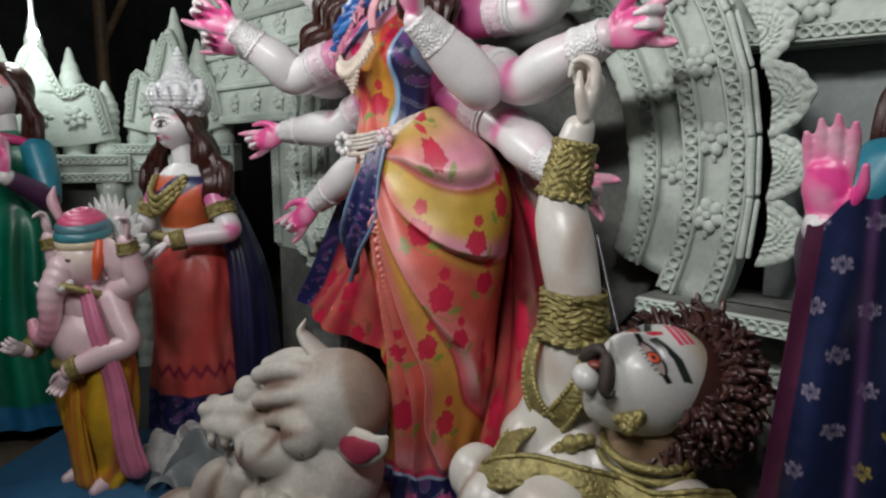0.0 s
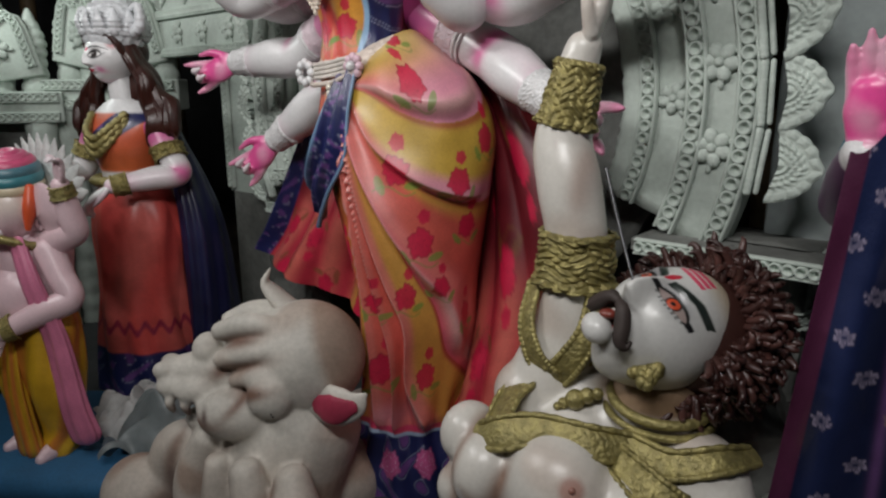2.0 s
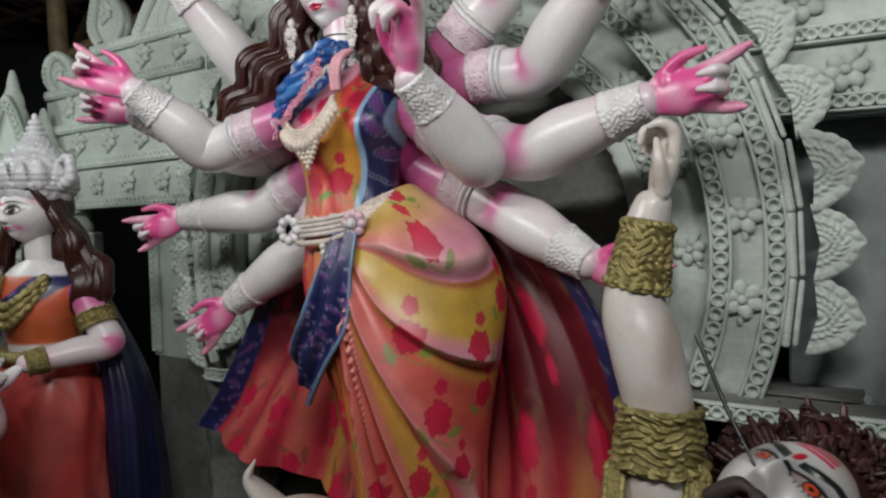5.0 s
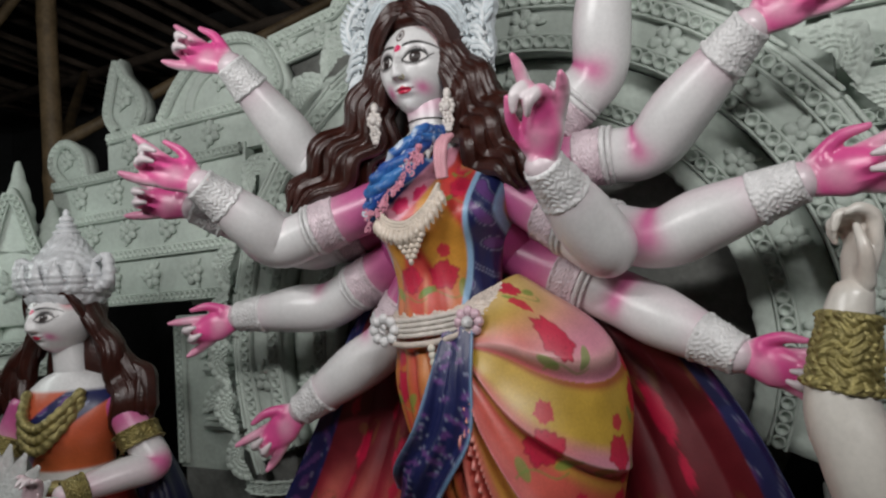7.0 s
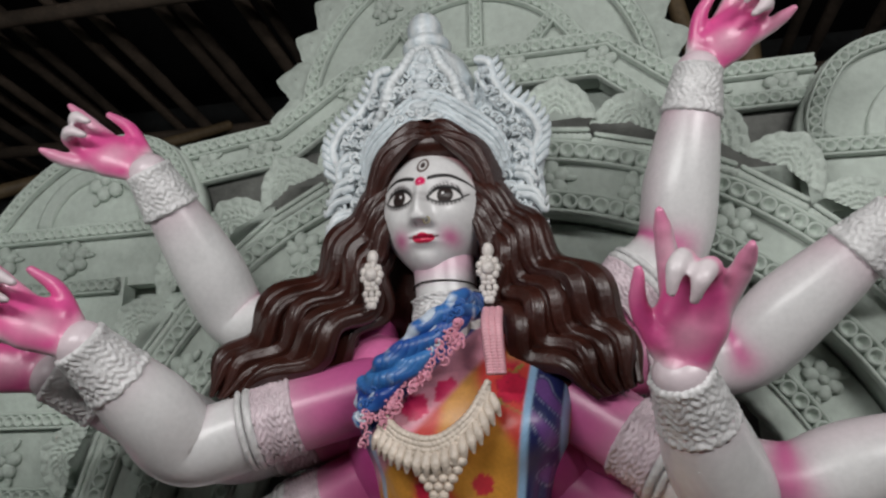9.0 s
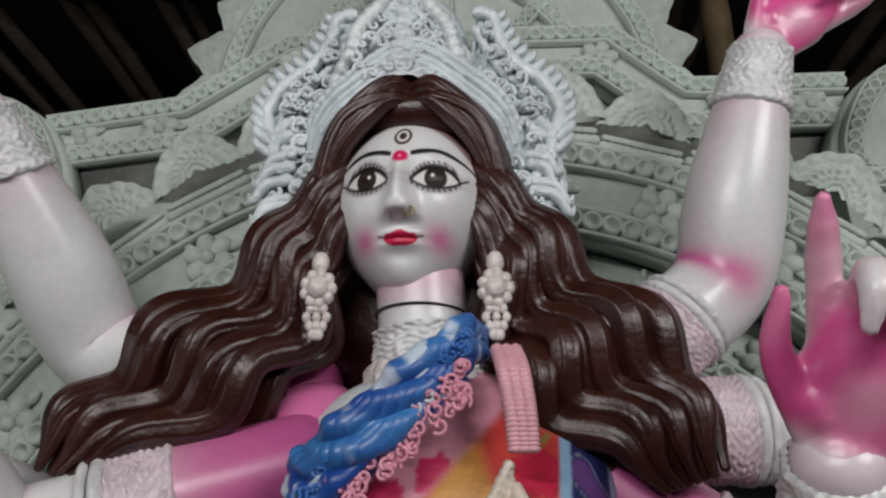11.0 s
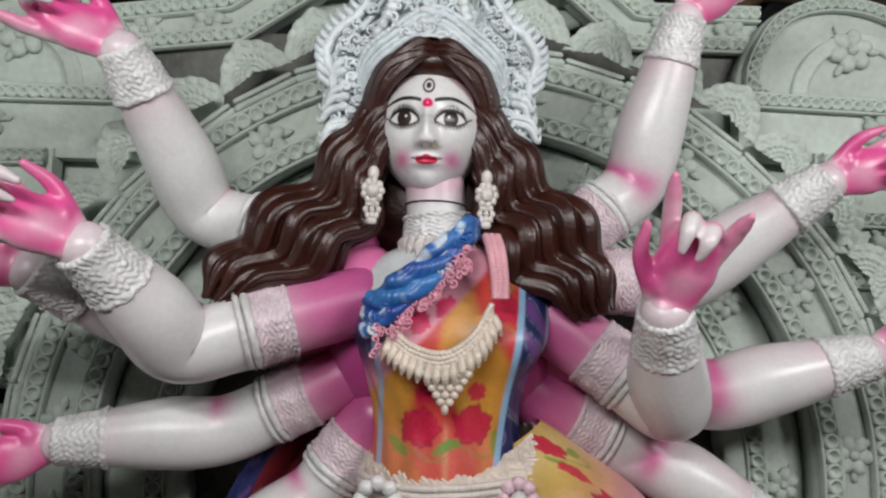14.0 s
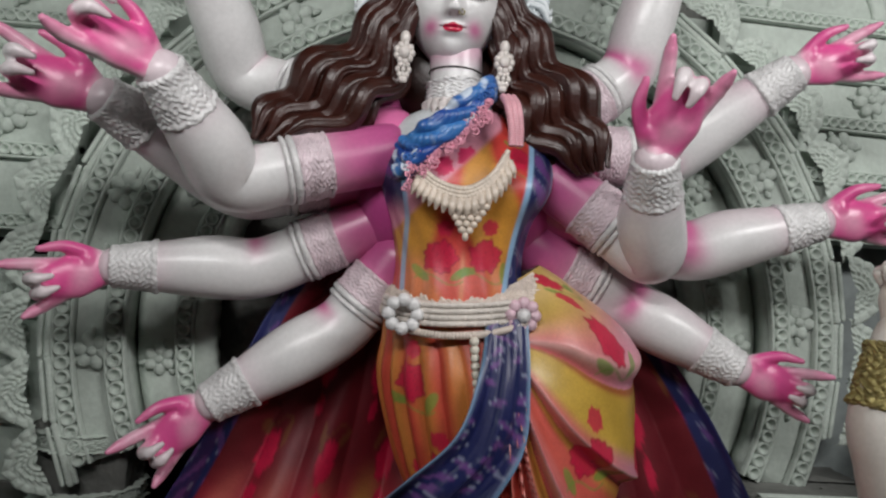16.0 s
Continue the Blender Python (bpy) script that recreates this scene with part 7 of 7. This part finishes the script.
# ---- idol in a blue robe ----
def sprigs(c, u, w):
    """Scattered six-petalled sprigs, pale violet with some yellow ones, each petal outlined."""
    col, row = np.floor(u / 0.095 + 0.5 * (np.floor(w / 0.085) % 2)), np.floor(w / 0.085)
    h1, h2 = np.sin(col * 12.9 + row * 78.2) * 43758.5 % 1, np.sin(col * 39.3 + row * 11.1) * 24634.6 % 1
    gu = (u / 0.095 + 0.5 * (row % 2)) % 1 - 0.5 - 0.22 * (h1 - 0.5)
    gw = (w / 0.085) % 1 - 0.5 - 0.22 * (h2 - 0.5)
    r, t = np.hypot(gu, gw), np.arctan2(gw, gu) + h1 * 3
    petal = r / (0.11 + 0.10 * np.abs(np.cos(3 * t)))
    ink = np.where((h2 > 0.72)[..., None], np.array((0.50, 0.38, 0.08)), np.array((0.42, 0.36, 0.50)))
    ink = ink * 0.75
    on = step(1.05, 0.9, petal) * step(0.035, 0.06, r) * (0.45 + 0.55 * step(0.7, 0.85, petal))
    return c * (1 - on[..., None]) + ink * on[..., None]


def robed_idol(name, loc, rot, robe, trim, palm_up, label, sprig=True):
    k = Clay()
    def sp(x, z, a):
        aa = np.where(a > np.pi, a - 2 * np.pi, a)
        c = mix3(robe, np.array(robe) * 0.5, 0.5 + 0.5 * np.sin(aa * 7 + z * 3))
        if sprig:
            c = sprigs(c, aa * 0.22, z)
        c = mix3(c, trim, step(0.085, 0.07, np.abs(aa + 0.95 - 0.35 * np.cos(z * 2)) * 0.7))
        return mix3(c, trim, step(0.10, 0.09, z))
    lathe_y(k, [(-0.02, -0.34, 0.30, -0.26, 0.22), (0.2, -0.28, 0.27, -0.23, 0.2), (0.6, -0.22, 0.22, -0.19, 0.18), (0.95, -0.19, 0.19, -0.16, 0.16), (1.08, -0.14, 0.14, -0.12, 0.12), (1.2, -0.155, 0.155, -0.15, 0.12), (1.32, -0.18, 0.18, -0.12, 0.11), (1.40, -0.12, 0.12, -0.08, 0.08), (1.43, -0.05, 0.05, -0.05, 0.05)], CLOTH, robe, seg=260,
            fold=lambda z, a: 0.014 * np.sin(a * 12 + 2 * np.sin(z * 3)) * step(1.1, 0.8, z), paint=sp)
    k.tube([(0, 0, 1.38), (0, -0.01, 1.5)], [0.055, 0.05], SKIN, WHITE, n=10, seg=18)
    HC = np.array((0, -0.02, 1.60))
    head(k, HC, 0.12, Matrix.Rotation(0, 3, "Z"), goddess_face, nu=120, nv=110)
    k.blob(HC + (0, 0.05, 0.03), (0.115, 0.115, 0.13), HAIR, BROWN, nu=22, nv=16)
    for s in (-1, 1):
        for j in range(7):
            lock(k, [HC + (s * 0.06, 0.0, 0.10), HC + (s * 0.115, 0.02, 0.0), HC + (s * (0.12 + 0.01 * j), 0.03, -0.12), HC + (s * (0.11 + 0.016 * j), 0.01, -0.26)], 0.028, amp=0.012, phase=j, n=50)
    TEAL = (0.02, 0.22, 0.32)
    for s in (-1, 1):
        el = (s * 0.27, -0.06, 1.10)
        wr, d, palm = ((s * 0.24, -0.26, 1.22), (0.0, -0.01, 0.2), (0, -1, 0.05)) if s == palm_up else ((s * 0.2, -0.24, 1.0), (-s * 0.1, -0.1, -0.05), (0, 0, -1))
        k.tube([(s * 0.17, 0, 1.33), (s * 0.23, -0.03, 1.22), el], [0.075, 0.07, 0.06], CLOTH, TEAL, n=24, seg=22)
        k.tube([el, (s * 0.26, -0.16, 1.16), wr], [0.062, 0.052, 0.038], CLOTH, n=30, seg=20, paint=lambda q, a, p: mix3((0.09, 0.03, 0.09), WHITE, step(0.90, 0.95, q)))
        hand(k, wr, d, palm, 0.205 if s == palm_up else 0.2, (0.15, 0.05, 0.05, 0.05, 0.08), spread=0.10, inner=(0.80, 0.06, 0.30), tips=(0.80, 0.06, 0.30), thumb=-s)
    if sprig:       # the robe's free edge falls from the raised wrist, with a mauve trim
        z = np.linspace(1.222, 0.02, 240)[:, None] + np.zeros((1, 170))
        q = np.linspace(0, 1, 170)[None, :] + 0 * z
        left = -0.262 - 0.085 * (1.2 - z)
        x = left + (0.02 - left) * q
        y = -0.305 - 0.02 * (1.2 - z) + 0.17 * q ** 1.5 + 0.014 * np.sin(q * 17 + 1.5 * (1.2 - z)) * step(1.2, 0.9, z)
        z = z + 0.17 * q * step(0.7, 1.2, z) - 0.012 * np.sin(q * 20) * step(1.0, 1.2, z)
        pts = np.concatenate([np.stack([x, y, z], -1), np.stack([x, y + 0.014, z], -1)[:, ::-1]], axis=1)
        def edge(p):
            qq = np.concatenate([q, q[:, ::-1]], axis=1)
            zz = p[..., 2]
            c = mix3(robe, np.array(robe) * 0.45, 0.5 + 0.5 * np.sin(qq * 13 + zz * 2))
            c = sprigs(c, p[..., 0] * 1.0, zz)
            c = mix3(c, (0.12, 0.05, 0.16), 0.8 * bell(qq - 0.42 - 0.16 * (1.0 - zz), 0.03))
            return mix3(c, (0.085, 0.016, 0.05), step(0.115, 0.10, qq))
        k.grid(pts, CLOTH, edge(pts))
    k.ring((0.0, 0.0, 1.36), (0, 0.3, 1), 0.14, 0.025, CLOTH, (0.62, 0.05, 0.20), n=40)
    ob = k.done(name, loc=loc, rot=rot)
    return tagged(ob, label, "statue")


robed_idol("blue_robed_statue", (1.66, 1.74, DAIS - 0.03), 4, (0.012, 0.021, 0.080), (0.16, 0.016, 0.075), -1, "painted clay idol statue in a navy robe raising a pink palm")
robed_idol("green_robed_statue", (-2.05, 0.86, DAIS - 0.02), 30, (0.0, 0.20, 0.11), (0.01, 0.13, 0.28), 1, "painted clay idol statue in green and blue robes", sprig=False)

# ---- stage, sheets and the far panels ----
k = Clay()
box(k, (-0.60, -0.26, 0.02), (0.55, 0.45, DAIS - 0.006), TARP, 0.03)
box(k, (-0.55, -0.20, 0.0), (-0.45, -0.1, 0.03), BAMBOO, 0.01)
tagged(k.done("side_dais", loc=(-0.92, 0.92, 0), rot=38), "low wooden stage covered in blue cloth", "stage")
k = Clay()
box(k, (-2.4, 1.12, 0.0), (2.6, 2.2, DAIS - 0.010), DARKWALL, 0.02)
tagged(k.done("idol_dais"), "low dark plank stage under the idols", "stage")
k = Clay()
box(k, (-0.55, 0.82, 0.0), (1.7, 1.11, DAIS - 0.012), TARP, 0.02)
tagged(k.done("cloth_dais"), "low wooden stage edge covered in blue cloth", "stage")
for i in range(7):
    k = Clay()
    box(k, (-0.05, -0.035, 0), (0.05, 0.035, 0.05), EARTH, 0.012)
    tagged(k.done("brick", loc=(-1.62 + 0.17 * i, 0.30 + 0.07 * math.sin(i * 3), 0), rot=20 + 37 * i), "loose dull brick on the earth floor", "brick", "loose bricks")


def crumpled(name, loc, w, d, h, mat, label, seed):
    k = Clay()
    u, v = np.meshgrid(np.linspace(-1, 1, 46), np.linspace(-1, 1, 40))
    z = h * np.clip(1 - np.abs(u) ** 3, 0, 1) * np.clip(1 - np.abs(v) ** 2.4, 0, 1) + 0.04 * np.sin(u * 7 + seed) * np.sin(v * 6 + seed) + 0.03 * np.abs(np.sin(u * 4 + v * 9 + seed))
    z = np.maximum(z, 0.004)
    k.grid(np.stack([u * w + 0.02 * np.sin(v * 9), v * d + 0.02 * np.sin(u * 8), z], -1), mat, wrap=False)
    return tagged(k.done(name, loc=loc, rot=seed * 40), label, "sheet")


crumpled("plastic_sheet", (-0.62, 1.22, DAIS - 0.008), 0.24, 0.20, 0.20, SHEET, "crumpled translucent grey plastic sheet lying on the stage", 1.0)
crumpled("paper_sheet", (-0.88, 1.15, DAIS - 0.008), 0.16, 0.14, 0.10, PAPER, "crumpled white paper lying on the stage", 2.0)


def rock(name, loc, s, seed):
    k = Clay()
    k.blob((0, 0, s * 0.5), (s * 0.7, s * 0.5, s), SHADE_CLAY, nu=60, nv=44, swell=lambda d: 1 + 0.18 * np.sin(d[..., 0] * 9 + seed) * np.sin(d[..., 2] * 11 + seed) + 0.10 * np.abs(np.sin(d[..., 1] * 17 + d[..., 2] * 13)))
    rng = random.Random(seed)
    for i in range(26):
        a, z = rng.uniform(3.6, 6.0), rng.uniform(0.1, 1.3) * s
        r = rng.uniform(0.012, 0.03)
        k.blob((s * 0.66 * math.cos(a), s * 0.5 * math.sin(a), z), (r * 1.6, r, r), PLASTER, turn=Matrix.Rotation(a * 3, 3, "Y"), nu=9, nv=6)
    return tagged(k.done(name, loc=loc), "rough grey clay rock mound with white flakes", "rock", "clay rocks")


rock("clay_rock", (1.28, 1.72, DAIS - 0.05), 0.40, 3)
rock("clay_rock", (1.46, 1.58, DAIS - 0.05), 0.26, 5)


def shrine_panel(loc, rot, w, h, label):
    """A small whitewashed backdrop of another idol: a framed niche with columns and a scalloped crest."""
    root = new("shrine_panel")
    tagged(root, label, "backdrop", "small shrine backdrops")
    def add(name, k, smooth=True):
        o = k.done(name, root, smooth=smooth)
        return o
    k = Clay()
    band(k, [(-w, 0.0), (w, 0.0)], [(-w, h * 0.62), (w, h * 0.62)], 0.06, SHADE_CLAY, 0.04)
    add("niche_back", k, False)
    for s in (-1, 1):
        k = Clay()
        k.tube([(s * w, 0, 0), (s * w, 0, h * 0.3), (s * w, 0, h * 0.62)], [0.07, 0.055, 0.07], PLASTER, n=60, seg=20, swell=lambda q, a: 1 + 0.12 * np.abs(np.sin(q * 40)) + 0.05 * np.cos(a * 8))
        add("column", k)
    k = Clay()
    box(k, (-w - 0.12, -0.06, h * 0.62), (w + 0.12, 0.08, h * 0.62 + 0.16), PLASTER)
    add("lintel", k, False)
    for z in (h * 0.62 + 0.03, h * 0.62 + 0.13):
        add("beaded_moulding", ring_strip([(-w - 0.1, z), (w + 0.1, z)], -0.062, 0.018))["kind"] = "stuff"
    k = Clay()
    p = spline([(-w - 0.05, h * 0.74), (-w * 0.9, h * 0.88), (-w * 0.45, h * 0.86), (0, h), (w * 0.45, h * 0.86), (w * 0.9, h * 0.88), (w + 0.05, h * 0.74)], 70)
    outline(k, np.vstack([p, [(w * 0.5, h * 0.72), (-w * 0.5, h * 0.72)]]), 0.0, PLASTER, 0.05)
    add("crest", k)
    for i in range(5):
        x = w * (i - 2) * 0.5
        k = Clay()
        ln = 0.85 - 0.18 * abs(i - 2)
        k.tube([(x, 0.09, h * 0.66), (x, 0.09, h * 0.66 + ln * 0.4), (x, 0.09, h * 0.66 + ln * 0.7), (x, 0.09, h * 0.66 + ln)], [0.075, 0.055, 0.06, 0.012], PLASTER, n=60, seg=18, swell=lambda q, a: 1 + 0.15 * np.abs(np.sin(q * 28)))
        add("pinnacle", k)
    c = p.mean(0)
    add("beaded_moulding", ring_strip(c + (p - c) * 0.86, -0.004, 0.016))["kind"] = "stuff"
    for x in (-w * 0.55, 0.0, w * 0.55):
        o = new("moulded_flower", fl.data)
        o.parent, o.location, o.scale = root, (x, -0.005, h * 0.80), (0.12, 0.12, 0.12)
    root.location, root.rotation_euler = loc, (0, 0, radians(rot))
    return root


shrine_panel((-2.45, 1.10, 0.0), 66, 0.34, 2.05, "whitewashed clay niche backdrop with columns and beaded lintel")
shrine_panel((-2.12, 1.72, 0.0), 40, 0.26, 2.15, "whitewashed clay niche backdrop with columns and beaded lintel")

# tube lamps hung from the purlins, and a bare bulb far down the shed
for loc, rot in (((-0.56, -0.34, 2.68), 18), ((1.62, -0.56, 2.98), -22)):
    root = new("tube_lamp")
    root.location, root.rotation_euler = loc, (0, 0, radians(rot))
    tagged(root, "plain white tube lamp batten hung under the rafters", "lamp", "tube lamps")
    k = Clay()
    box(k, (-0.62, -0.03, 0.02), (0.62, 0.03, 0.07), IVORY)
    k.done("batten", root, smooth=False)
    for x in (-0.4, 0.4):
        k = Clay()
        k.tube([(x, 0, 0.07), (x, 0, 1.38)], [0.004, 0.004], METAL, n=4, seg=6)
        k.done("hanging_wire", root)
glow = bpy.data.materials.new("bulb_glow")
glow.use_nodes = True
glow.node_tree.nodes["Principled BSDF"].inputs["Emission Color"].default_value = (0.92, 1.0, 0.96, 1)
glow.node_tree.nodes["Principled BSDF"].inputs["Emission Strength"].default_value = 40
root = new("bare_bulb")
root.location = (-2.19, 1.05, 2.05)
tagged(root, "small bare bulb glowing white far down the shed", "lamp")
k = Clay()
k.blob((0, 0, 0), (0.026, 0.026, 0.034), glow, nu=16, nv=12)
k.done("globe", root)
k = Clay()
k.tube([(0, 0, 0.04), (0, 0, 0.10), (0, 0, 2.0)], [0.018, 0.012, 0.004], IVORY, n=14, seg=10)
k.done("flex", root)
